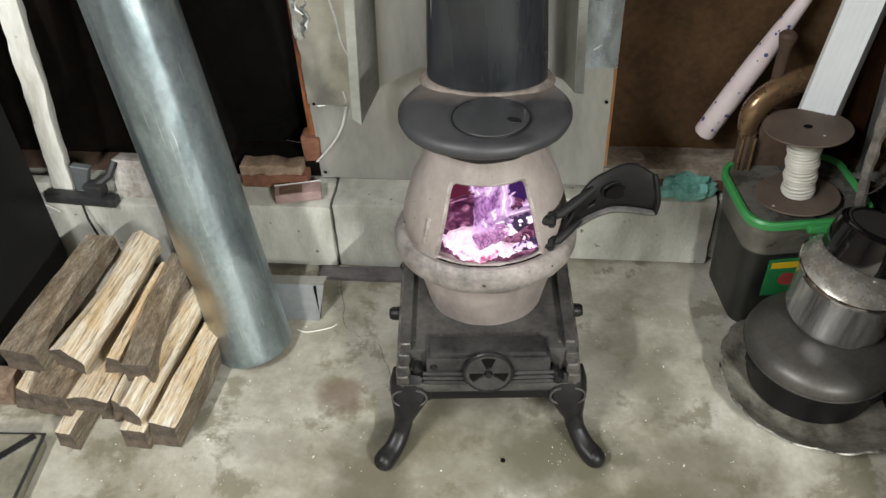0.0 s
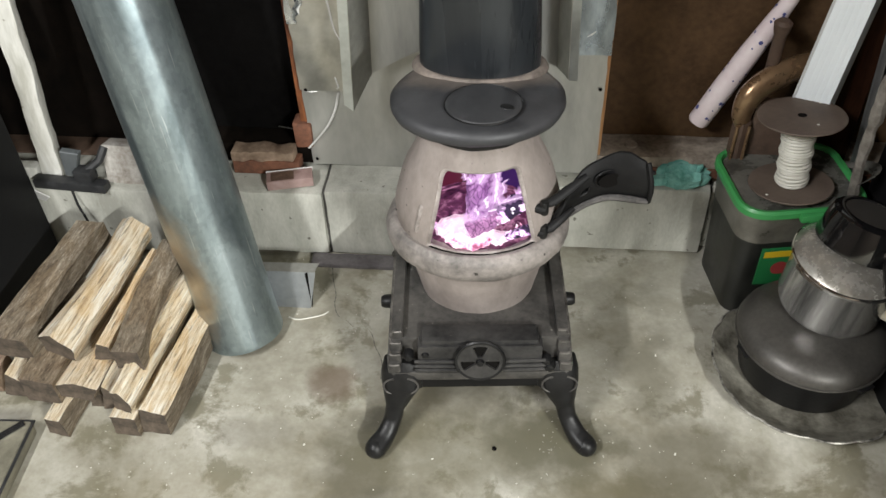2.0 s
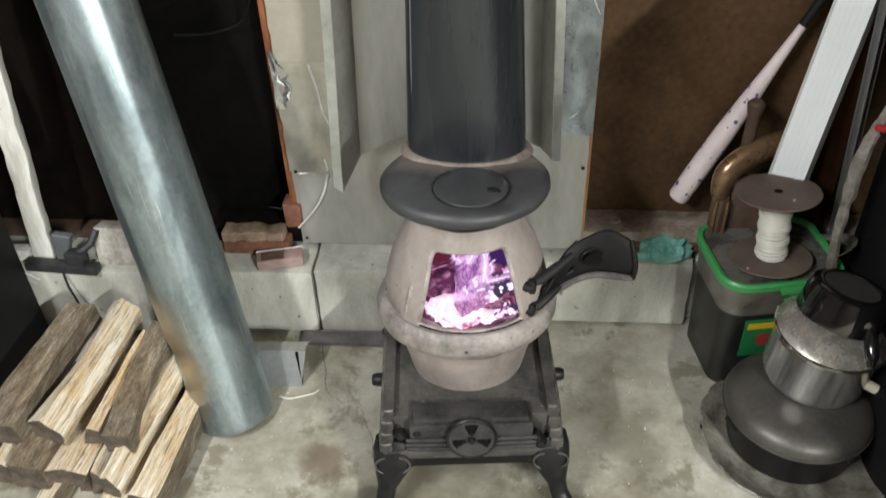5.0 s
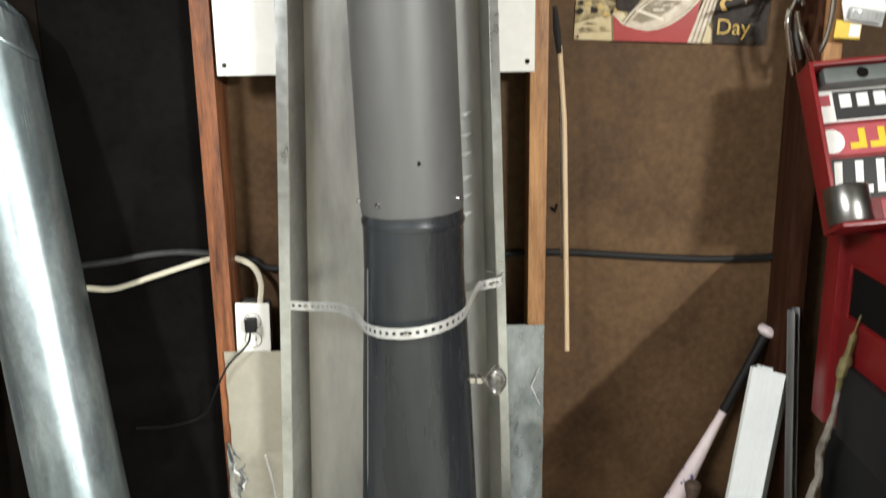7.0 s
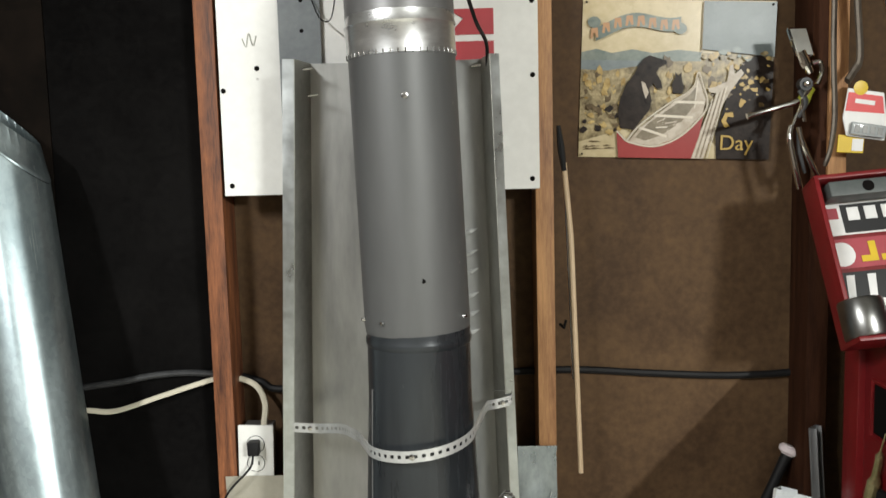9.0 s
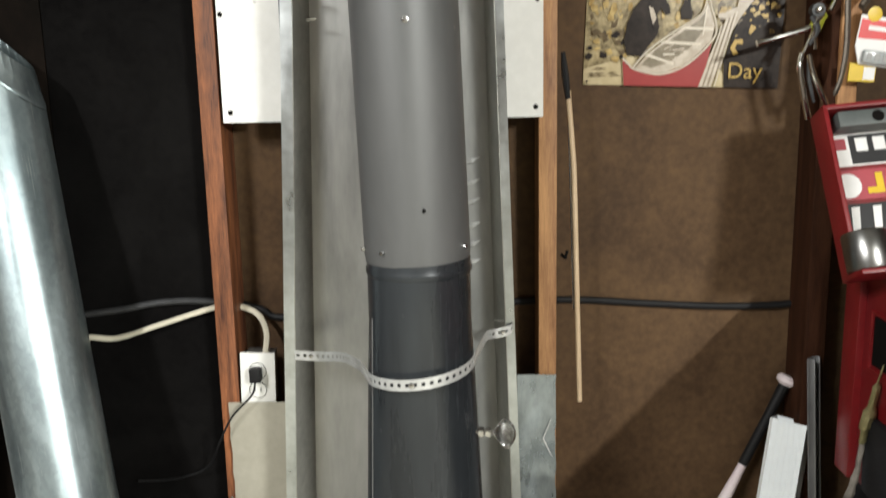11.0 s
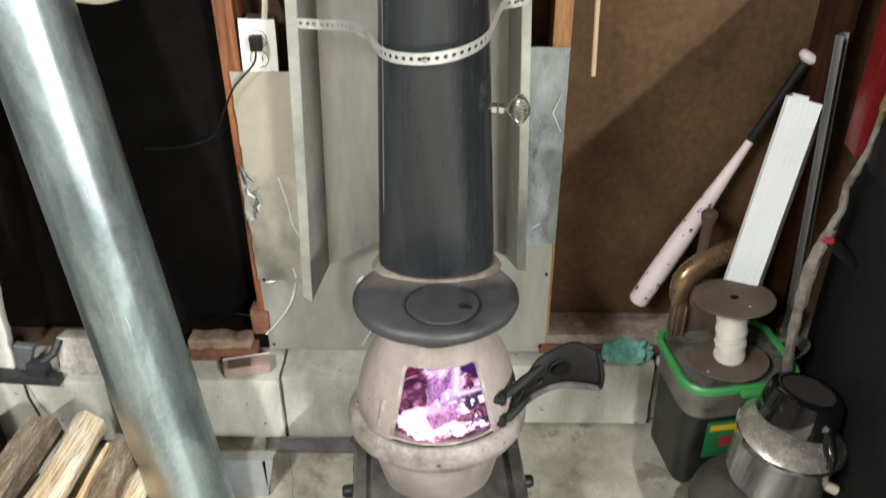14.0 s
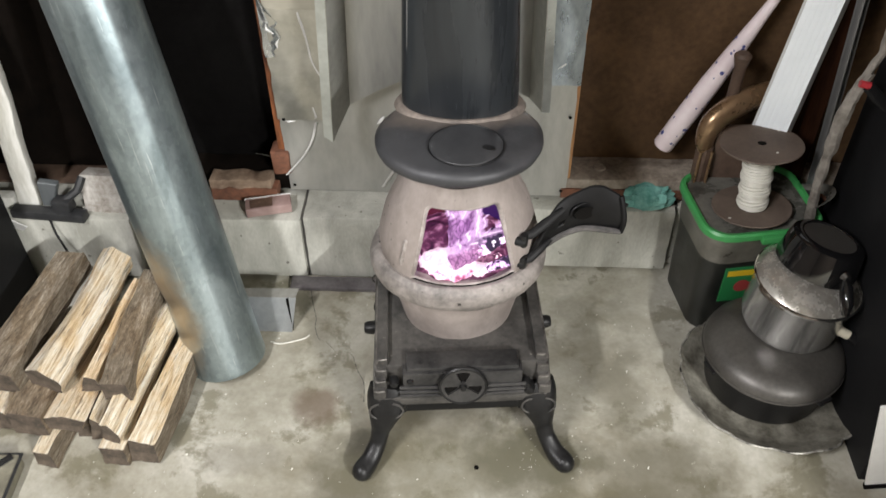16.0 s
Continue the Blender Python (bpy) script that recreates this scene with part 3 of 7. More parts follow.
def box(x0, x1, y0, y1, z0, z1, bevel=0.0, bm=None):
    bm = bm or bmesh.new()
    vs = bmesh.ops.create_cube(bm, size=1)["verts"]
    for v in vs:
        v.co = Vector(((x0 + x1) / 2 + v.co.x * (x1 - x0), (y0 + y1) / 2 + v.co.y * (y1 - y0), (z0 + z1) / 2 + v.co.z * (z1 - z0)))
    if bevel:
        es = list({e for v in vs for e in v.link_edges})
        bmesh.ops.bevel(bm, geom=es, offset=bevel, segments=2, affect="EDGES", profile=0.6)
    return bm


def lathe(profile, n=48, bm=None, cap=True, a0=0.0, a1=360.0):
    """Turns (radius, height) pairs round the z axis."""
    bm = bm or bmesh.new()
    full = a1 - a0 >= 359.9
    cols = n if full else n + 1
    rings = []
    for r, z in profile:
        ring = []
        for k in range(cols):
            a = radians(a0 + (a1 - a0) * k / n)
            ring.append(bm.verts.new((r * math.cos(a), r * math.sin(a), z)))
        rings.append(ring)
    for a, b in zip(rings, rings[1:]):
        for k in range(n):
            j = (k + 1) % cols
            bm.faces.new((a[k], a[j], b[j], b[k]))
    if cap and full:
        for ring in (rings[0], rings[-1]):
            if (ring[0].co - ring[n // 2].co).length > 1e-4:
                bm.faces.new(ring)
    bmesh.ops.remove_doubles(bm, verts=bm.verts, dist=1e-5)
    return bm


def tube(points, radius, n=10, bm=None, cap=True, flat=1.0):
    """A round tube along points; radius is a number or one for each point. flat squeezes it across."""
    bm = bm or bmesh.new()
    pts = [Vector(p) for p in points]
    rad = radius if isinstance(radius, (list, tuple)) else [radius] * len(pts)
    rings, ref = [], None
    for i, p in enumerate(pts):
        d = (pts[min(i + 1, len(pts) - 1)] - pts[max(i - 1, 0)]).normalized()
        if ref is None:
            ref = d.orthogonal().normalized()
        ref = (ref - d * ref.dot(d)).normalized()
        other = d.cross(ref)
        rings.append([bm.verts.new(p + rad[i] * (math.cos(2 * math.pi * k / n) * ref + flat * math.sin(2 * math.pi * k / n) * other)) for k in range(n)])
    for a, b in zip(rings, rings[1:]):
        for k in range(n):
            bm.faces.new((a[k], a[(k + 1) % n], b[(k + 1) % n], b[k]))
    if cap:
        bm.faces.new(rings[0])
        bm.faces.new(rings[-1])
    return bm


def curve(points, steps=8):
    """A smooth line through points (Catmull-Rom)."""
    p = [Vector(q) for q in points]
    p = [2 * p[0] - p[1]] + p + [2 * p[-1] - p[-2]]
    out = []
    for i in range(1, len(p) - 2):
        for k in range(steps):
            t = k / steps
            out.append(0.5 * (2 * p[i] + (p[i + 1] - p[i - 1]) * t + (2 * p[i - 1] - 5 * p[i] + 4 * p[i + 1] - p[i + 2]) * t * t + (3 * p[i] - p[i - 1] - 3 * p[i + 1] + p[i + 2]) * t ** 3))
    return out + [p[-2]]


def prism(outline, depth, bm=None, bevel=0.0):
    """A flat outline of (x, z) pairs in the plane y = 0, thickened towards +y."""
    bm = bm or bmesh.new()
    a = [bm.verts.new((x, 0, z)) for x, z in outline]
    b = [bm.verts.new((x, depth, z)) for x, z in outline]
    n = len(outline)
    bm.faces.new(a)
    bm.faces.new(list(reversed(b)))
    for k in range(n):
        bm.faces.new((a[k], b[k], b[(k + 1) % n], a[(k + 1) % n]))
    if bevel:
        bmesh.ops.bevel(bm, geom=list(bm.edges), offset=bevel, segments=1, affect="EDGES")
    return bm


def between(p, q, roll=0.0):
    """A pose at p whose z axis runs to q."""
    p, q = Vector(p), Vector(q)
    m = (q - p).to_track_quat("Z", "Y").to_matrix().to_4x4()
    return Matrix.Translation(p) @ m @ pose(0, 0, 0, 0, 0, roll)


def jitter(bm, amount, scale):
    for v in bm.verts:
        v.co += Vector(noise.noise_vector(v.co * scale)) * amount
    return bm

# ---- structure ----
XL, XR, YW = -0.420, 0.217, 0.090
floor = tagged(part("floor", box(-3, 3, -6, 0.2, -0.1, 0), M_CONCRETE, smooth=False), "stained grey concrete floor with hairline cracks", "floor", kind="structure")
ceiling = tagged(part("ceiling", box(-3, 3, -6, 0.2, 2.6, 2.7), M_OFFWHITE, smooth=False), "plain off-white ceiling", "ceiling", kind="structure")
for nm, b in (("wall_west", (-3.1, -3, -6, 0.2, 0, 2.6)), ("wall_east", (3, 3.1, -6, 0.2, 0, 2.6)), ("wall_south", (-3, 3, -6.1, -6, 0, 2.6))):
    tagged(part(nm, box(*b), M_DARKWALL, smooth=False), "plain dark plank wall closing the garage", "wall", kind="structure")
wall_back = tagged(part("wall_north", box(-3, 3, YW, 0.2, 0, 2.6), M_BROWNBOARD, smooth=False), "brown hardboard sheathing between wall studs", "wall", kind="structure")
tagged(part("black_panel", jitter(box(-0.735, XL - 0.003, 0.070, 0.084, 0.196, 2.6, 0.001), 0.001, 3), M_BLACKBOARD), "black painted board between studs", "panel", kind="structure")
tagged(part("black_panel", jitter(box(-1.60, -0.737, 0.070, 0.084, 0.196, 2.6, 0.001), 0.001, 3), M_DARKPANEL), "very dark brown board between studs", "panel", kind="structure")


def stud(x, w, y0, z0, material, label):
    bm = box(x, x + w, y0, 0.088, z0, 2.6, 0.003)
    for v in bm.verts:
        v.co.x += 0.002 * math.sin(v.co.z * 5)
    return tagged(part("stud", bm, material), label, "stud", kind="structure")


stud(XL, 0.038, 0.0, 0.245, M_REDWOOD, "reddish stained wooden wall stud")
stud(XR, 0.035, 0.0, 0.245, M_PINE, "orange pine wall stud")
stud(0.735, 0.040, -0.002, 0.245, M_SHADEDSTUD, "reddish wooden wall stud with shade put into its colour")
stud(0.765, 0.035, -0.01, 1.30, M_PINE, "pine batten behind the tool chest")
bm = box(-0.0235, 0.0205, -0.0135, 0.0135, 0.0, 2.40, 0.003)
bmesh.ops.subdivide_edges(bm, edges=[e for e in bm.edges if abs(e.verts[0].co.z - e.verts[1].co.z) > 0.5], cuts=90)
post = tagged(part("stud", jitter(jitter(bm, 0.004, 16), 0.003, 60), M_POSTPAINT, m=pose(-0.998, -0.078, 0.191, 0, 4.6, 8)), "white painted wooden post with chipped edges", "post", kind="structure")
# the leftmost board is tan wood given a dark brown that includes its shade
for x0, x1, y1, top, material, lb in ((-1.6, -0.70, 0.069, 0.199, M_DARKBROWN, "dusty sill board behind the post, browned to paint its shade"), (-0.698, XL + 0.03, 0.069, 0.244, M_DARKPANEL, "dark wooden sill plate on blocks"), (0.232, 1.2, 0.088, 0.244, M_SILL, "dusty worn wooden sill plate on blocks")):
    bm = box(x0, x1, 0.0, y1, 0.194, top, 0.002 if top < 0.2 else 0.004)
    bmesh.ops.subdivide_edges(bm, edges=[e for e in bm.edges if abs(e.verts[0].co.x - e.verts[1].co.x) > 0.2], cuts=40)
    tagged(part("sill", jitter(bm, 0.001 if top < 0.2 else 0.004, 22), material), lb, "sill", kind="structure")
tagged(part("trim", jitter(box(0.236, 0.98, -0.008, -0.003, 0.194, 0.220, 0.001), 0.0015, 30), M_RUSTRED), "reddish board edge along the sill", "trim", kind="structure")
knot = lathe([(0.0, 0.0), (0.016, 0.0), (0.013, 0.003), (0.008, 0.001), (0.0, 0.001)], 14)
tagged(part("bolt_washer", knot, M_SILL, m=pose(0.325, 0.045, 0.245)), "dusty bolt washer on the sill plate", "washer")

# block base: a core, and each block proud of its joints
base_wall = tagged(part("wall_block_base", box(-1.6, 0.030, -0.094, 0.086, 0.0, 0.184), M_MORTAR, smooth=False), "low wall of pale painted concrete blocks", "wall", kind="structure")
part("block_core", box(0.031, 0.600, -0.016, 0.086, 0.0, 0.184), M_MORTAR, base_wall, smooth=False)
edges_x = [-1.545, -1.150, -0.755, -0.363, 0.032, 0.505, 0.61]
for k, (a, b) in enumerate(zip(edges_x, edges_x[1:])):
    dz = (0.0, 0.002, -0.003, 0.004, 0.0, -0.004)[k]
    face = (-0.125, -0.122, -0.106, -0.102, -0.048, -0.026)[k]
    bm = box(a + 0.003, b - 0.003, face, 0.088, 0.006, 0.190 + dz, 0.006)
    bmesh.ops.subdivide_edges(bm, edges=[e for e in bm.edges if e.calc_length() > 0.1], cuts=6, use_grid_fill=True)
    part("concrete_block", jitter(jitter(bm, 0.002, 25), 0.0014, 90), M_BLOCK, base_wall)
for z0, pts in ((0.002, [(-0.363, -0.1), (-0.352, -0.15), (-0.342, -0.191), (-0.328, -0.235), (-0.326, -0.262), (-0.313, -0.297), (-0.290, -0.312), (-0.272, -0.329), (-0.245, -0.334), (-0.229, -0.346), (-0.214, -0.385), (-0.196, -0.42), (-0.190, -0.47)]), (0.002, [(-0.30, -0.10), (-0.31, -0.125), (-0.285, -0.14)])):
    line = curve([(x, y, 0) for x, y in pts], 6)
    bm = bmesh.new()
    last = None
    for i, p in enumerate(line):
        w = 0.0007 + 0.0005 * math.sin(i * 2.3)
        n = Vector((w, 0.4 * w, z0 * 0.3)) if i else Vector((0.0005, 0, 0))
        cur = (bm.verts.new(p + Vector((-w, 0.3 * w, 0.0006))), bm.verts.new(p + Vector((w, -0.3 * w, 0.0006))))
        if last:
            bm.faces.new((last[0], last[1], cur[1], cur[0]))
        last = cur
    part("crack", bm, M_MORTAR, floor)

# ---- stove ----
YC = -0.40
OVAL = 0.86


def oval(bm):
    """The belly is slightly shallower than wide."""
    for v in bm.verts:
        v.co.y *= OVAL
    return bm


stove = thing("potbelly_stove", "old cast iron potbelly stove with open fire door", "stove", pose(0.006, YC, 0, 0, 0, 5))
PROFILE = [(0.098, 0.230), (0.104, 0.258), (0.111, 0.290), (0.117, 0.318), (0.121, 0.345), (0.127, 0.375), (0.131, 0.400), (0.1365, 0.412), (0.138, 0.438), (0.1355, 0.454), (0.131, 0.474), (0.1245, 0.497), (0.115, 0.522), (0.1030, 0.545),
           (0.0965, 0.558), (0.0890, 0.574), (0.082, 0.590), (0.079, 0.604)]
Z0, Z1 = 0.410, 0.558
HEIGHTS = sorted({z for _, z in PROFILE} | {Z0, Z0 + 0.0015, Z0 + 0.004, Z0 + 0.008, Z1 - 0.001, Z1 - 0.003, Z1 - 0.006, Z1 - 0.011})
PROFILE = [(float(np.interp(z, [p[1] for p in PROFILE], [p[0] for p in PROFILE])), z) for z in HEIGHTS]


def opening_half(z):
    k = min(1.0, max(0.0, (z - Z0) / (Z1 - Z0)))
    half = 0.099 + (0.064 - 0.099) * k
    d = min(abs(z - Z0), abs(Z1 - z))
    c = 0.013 if z > 0.48 else 0.009
    return half - (c - math.sqrt(max(0.0, c * c - (c - d) ** 2)) if d < c else 0.0)


def pot_point(u, r, z, out=0.0):
    """A point of the pot's wall: u from -1 to 1 spans the opening, past that the rest of the way round."""
    half = opening_half(z) / r
    if abs(u) <= 1:
        a = u * half
    else:
        a = math.copysign(half + (abs(u) - 1) * (math.pi - half), u)
    a += 0.035
    return Vector(((r + out) * math.sin(a), -(r + out) * math.cos(a), z))


def pot_radius(z):
    for (r0, a), (r1, b) in zip(PROFILE, PROFILE[1:]):
        if a <= z <= b:
            return r0 + (r1 - r0) * (z - a) / max(1e-6, b - a)
    return PROFILE[-1][0]


bm = bmesh.new()
US = [k / 8 for k in range(-8, 9)]
US = [-1 - k / 26 for k in range(25, 0, -1)] + US + [1 + k / 26 for k in range(1, 27)]
rows = [[bm.verts.new(pot_point(u, r, z)) for u in US] for r, z in PROFILE]
for (ra, rb), ((_, za), (_, zb)) in zip(zip(rows, rows[1:]), zip(PROFILE, PROFILE[1:])):
    n = len(US)
    for k in range(n):
        j = (k + 1) % n
        inside = k + 1 < n and abs(US[k]) <= 1 and abs(US[k + 1]) <= 1 and za >= Z0 - 1e-6 and zb <= Z1 + 1e-6
        if not inside:
            bm.faces.new((ra[k], ra[j], rb[j], rb[k]))
bmesh.ops.recalc_face_normals(bm, faces=bm.faces)
bmesh.ops.solidify(bm, geom=list(bm.faces), thickness=-0.007)
pot = part("fire_pot", oval(jitter(bm, 0.0012, 40)), M_POT, stove, "burnt pinkish grey cast iron belly")
part("belly_ring", oval(jitter(lathe([(0.120, 0.352), (0.140, 0.353), (0.153, 0.358), (0.161, 0.367), (0.1645, 0.379), (0.164, 0.394), (0.159, 0.405), (0.149, 0.411), (0.140, 0.410), (0.135, 0.405), (0.126, 0.400)], 64), 0.0014, 30)), M_POTRING, stove, "thick rounded iron ring round the belly")
part("soot_joint", oval(lathe([(0.1345, 0.4118), (0.1395, 0.4126), (0.1425, 0.4116)], 60, cap=False)), M_SOOTGAP, stove)
rim = []
for k in range(13):
    rim.append((-1 + k / 6, Z0))
SIDE = [Z0 + (Z1 - Z0) * (0.5 - 0.5 * math.cos(math.pi * k / 20)) for k in range(1, 21)]
for z in SIDE:
    rim.append((1, z))
for k in range(1, 13):
    rim.append((1 - k / 6, Z1))
for z in SIDE:
    rim.append((-1, Z0 + Z1 - z))
bm = tube([pot_point(u * 1.0, pot_radius(z), z, 0.001) for u, z in rim], 0.0048, 8, cap=False, flat=0.8)
part("door_frame", oval(jitter(bm, 0.001, 60)), M_POTEDGE, stove, "raised scorched lip round the fire opening")
part("latch_lug", oval(tube([pot_point(-1.075, pot_radius(z), z, 0.005) for z in (0.432, 0.436, 0.448, 0.462, 0.476, 0.486, 0.489)], [0.002, 0.0052, 0.0056, 0.0054, 0.0056, 0.005, 0.002], 8)), M_POTEDGE, stove)
# flared top with a round cover
collar = part("neck_ring", oval(lathe([(0.080, 0.588), (0.088, 0.592), (0.091, 0.602), (0.091, 0.613), (0.075, 0.613)], 48)), M_IRON, stove, "black iron ring under the top")
top_ring = lathe([(0.080, 0.612), (0.108, 0.619), (0.127, 0.625), (0.1385, 0.632), (0.1415, 0.639), (0.1405, 0.646), (0.134, 0.653), (0.124, 0.656), (0.060, 0.662), (0.0, 0.662)], 64)
top = part("stove_top", oval(jitter(top_ring, 0.0008, 30)), M_LID, stove, "dark iron top plate worn brown round the pipe")
cover = part("lid_cover", oval(lathe([(0.060, 0.0), (0.060, 0.0035), (0.058, 0.0048), (0.040, 0.0050), (0.020, 0.0052), (0.006, 0.0053), (0.0, 0.0053)], 48)), M_LIDCOVER, stove, "round flat lid cover", m=pose(0.008, -0.050, 0.6612, 3.2, 0, 0))
part("lid_groove", tube([(0.0612 * math.cos(k * math.pi / 24), 0.0612 * OVAL * math.sin(k * math.pi / 24), 0.003) for k in range(49)], 0.0010, 6, cap=False), M_IRON, cover)
bm = lathe([(0.0, 0.0064), (0.011, 0.0060), (0.012, 0.0052)], 14)
for v in bm.verts:
    v.co.y *= 0.6
part("lifter_notch", bm, M_IRON, cover, m=pose(0.036, -0.012, 0, 0, 0, -25))
# base
bm = box(-0.146, 0.146, -0.150, 0.165, 0.166, 0.236, 0.006)
part("base_box", jitter(bm, 0.001, 30), M_IRON2, stove, "dull black iron base box")
bm = box(-0.163, 0.163, -0.178, 0.18, 0.150, 0.172, 0.005)
part("base_flange", bm, M_IRON2, stove)
for sx in (-1, 1):
    bm = bmesh.new()
    for k, (dz, y1) in enumerate(((0.252, -0.144), (0.232, -0.154), (0.212, -0.164), (0.193, -0.172))):
        box(sx * 0.150 - 0.012 + sx * 0.002 * k, sx * 0.150 + 0.012 + sx * 0.002 * k, y1 - 0.004, 0.172, dz - 0.026, dz, 0.004, bm)
    part("side_rail", bm, M_IRON2, stove, "stepped side rail rubbed bare along its edge")
    for k, (dz, y1) in enumerate(((0.252, -0.144), (0.232, -0.154), (0.212, -0.164), (0.193, -0.172))):
        xo, xi = sx * 0.150 + sx * 0.002 * k + sx * 0.010, sx * 0.150 + sx * 0.002 * k - sx * 0.010
        part("worn_edge", tube(curve([(xo, 0.12 if k == 0 else -0.10, dz - 0.0015), (xo, y1 + 0.01, dz - 0.0015), (xo - sx * 0.004, y1 - 0.0025, dz - 0.0015), (xi, y1 - 0.0025, dz - 0.0015)], 5), 0.0026, 6), M_WORN, stove)
    part("side_peg", lathe([(0.0, -0.03), (0.010, -0.03), (0.013, -0.024), (0.014, -0.01), (0.012, 0.0)], 16), M_IRON, stove, m=pose(sx * 0.158, -0.012, 0.190, 0, -90 * sx, 0))
# added black strip that darkens the underside where the base's shadow lies
part("front_apron", box(-0.128, 0.128, -0.172, -0.158, 0.122, 0.151, 0.004), M_SOOTIRON, stove, "black strip added for the dark shade under the base")
ash = part("ash_door", box(-0.112, 0.112, -0.176, -0.146, 0.165, 0.240, 0.006), M_IRONDOOR, stove, "ribbed ash door with a round draught vent")
for z in (0.180, 0.191, 0.204):
    part("rib", tube([(-0.118, -0.1775, z), (-0.04, -0.179, z), (0.04, -0.179, z), (0.118, -0.1775, z)], 0.0035, 8), M_IRONDOOR, ash)
part("top_ledge", box(-0.105, 0.105, -0.170, -0.128, 0.232, 0.249, 0.006), M_IRONDOOR, ash)
bm = bmesh.new()
R, N = 0.043, 48
for k in range(N):
    a, b = 360 * k / N, 360 * (k + 1) / N
    cut = any(abs((((a + b) / 2 - c) + 180) % 360 - 180) < 20 for c in (90, 200, 340))
    for r0, r1 in (((0.0, 0.010), (0.035, R)) if cut else ((0.0, 0.010), (0.010, 0.035), (0.035, R))):
        bm.faces.new([bm.verts.new((r * math.cos(radians(t)), 0, r * math.sin(radians(t)))) for r, t in ((r0, a), (r1, a), (r1, b), (r0, b))][(1 if r0 == 0 else 0):])
bmesh.ops.remove_doubles(bm, verts=bm.verts, dist=1e-5)
bmesh.ops.recalc_face_normals(bm, faces=bm.faces)
bmesh.ops.solidify(bm, geom=list(bm.faces), thickness=0.006)
vent = part("vent_disc", bm, M_IRONDOOR, ash, "round draught disc with three openings", m=pose(0, -0.188, 0.214, -8, 0, 0))
part("vent_rim", tube([(R * math.cos(k * math.pi / 24), 0.002, R * math.sin(k * math.pi / 24)) for k in range(49)], 0.0035, 6, cap=False), M_IRON, vent)
part("vent_hub", lathe([(0, 0.006), (0.006, 0.005), (0.008, 0)], 12), M_IRON, vent, m=pose(0, -0.002, 0, 90, 0, 0))
part("vent_back", lathe([(0.0, 0.0), (0.038, 0.0)], 24, cap=False), M_SOOTGAP, vent, m=pose(0, 0.0048, 0, 90, 0, 0))
for x, z, r in ((-0.098, 0.226, 0.008), (0.12, 0.205, 0.009), (0.126, 0.190, 0.012), (-0.128, 0.222, 0.010)):
    part("hinge_boss", lathe([(0, r), (r * 0.7, r * 0.7), (r, 0), (r, -0.01)], 12), M_IRON, ash, m=pose(x, -0.174, z - 0.006, 90, 0, 0))
for sx in (-1, 1):
    for sy in (-1, 1):
        pts = [(0.140, 0.150, 0.180), (0.143, 0.158, 0.160), (0.147, 0.166, 0.132), (0.154, 0.172, 0.105), (0.160, 0.177, 0.078), (0.167, 0.188, 0.050), (0.182, 0.212, 0.028), (0.199, 0.234, 0.0195)]
        if sy > 0:
            pts = [(x - 0.036, y - 0.02, z) for x, y, z in pts]
        line = curve([(sx * x, sy * (y + (0.0 if sy < 0 else -0.01)), z) for x, y, z in pts], 5)
        wide = np.interp(np.linspace(0, 7, len(line)), range(8), [0.036, 0.039, 0.037, 0.027, 0.0185, 0.0172, 0.0185, 0.020])
        deep = np.interp(np.linspace(0, 7, len(line)), range(8), [0.018, 0.022, 0.024, 0.021, 0.0175, 0.0168, 0.018, 0.019])
        bm = bmesh.new()
        legrings = []
        for q, (p, w, d) in enumerate(zip(line, wide, deep)):
            tang = (line[min(q + 1, len(line) - 1)] - line[max(q - 1, 0)]).normalized()
            across = Vector((1, 0, 0)) - tang * tang.x
            across.normalize()
            other = tang.cross(across)
            legrings.append([bm.verts.new(p + across * math.copysign(abs(math.cos(a)) ** 0.75, math.cos(a)) * float(w) + other * math.copysign(abs(math.sin(a)) ** 0.75, math.sin(a)) * float(d)) for a in [2 * math.pi * h / 18 for h in range(18)]])
        for ra, rb in zip(legrings, legrings[1:]):
            for h in range(18):
                bm.faces.new((ra[h], ra[(h + 1) % 18], rb[(h + 1) % 18], rb[h]))
        bm.faces.new(legrings[0])
        bm.faces.new(legrings[-1])
        bmesh.ops.create_uvsphere(bm, u_segments=14, v_segments=9, radius=0.0205, matrix=pose(sx * (0.199 if sy < 0 else 0.163), sy * 0.234 - (0.03 if sy > 0 else 0), 0.0198))
        leg = part("leg", jitter(bm, 0.0006, 40), M_IRON, stove, "cast scrolled foot")
        # scroll relief on the shoulder
        yf = lambda z: sy * (0.158 + 0.2 * (0.160 - z)) - (0.01 if sy > 0 else 0) + sy * 0.0225
        for c in (-1, 1):
            scroll = [(sx * 0.146 + c * (0.010 + 0.022 * math.cos(u)), yf(0.142 + 0.016 * math.sin(u)), 0.142 + 0.018 * math.sin(u)) for u in [radians(d_) for d_ in range(-70, 100, 17)]]
            part("scroll", tube(scroll, 0.0022, 6), M_IRON2, leg)
        part("bracket", tube([(sx * 0.128, sy * 0.158, 0.165), (sx * 0.108, sy * 0.164, 0.146), (sx * 0.112, sy * 0.167, 0.126), (sx * 0.13, sy * 0.17, 0.118)], [0.010, 0.009, 0.008, 0.006], 8), M_IRON, leg)
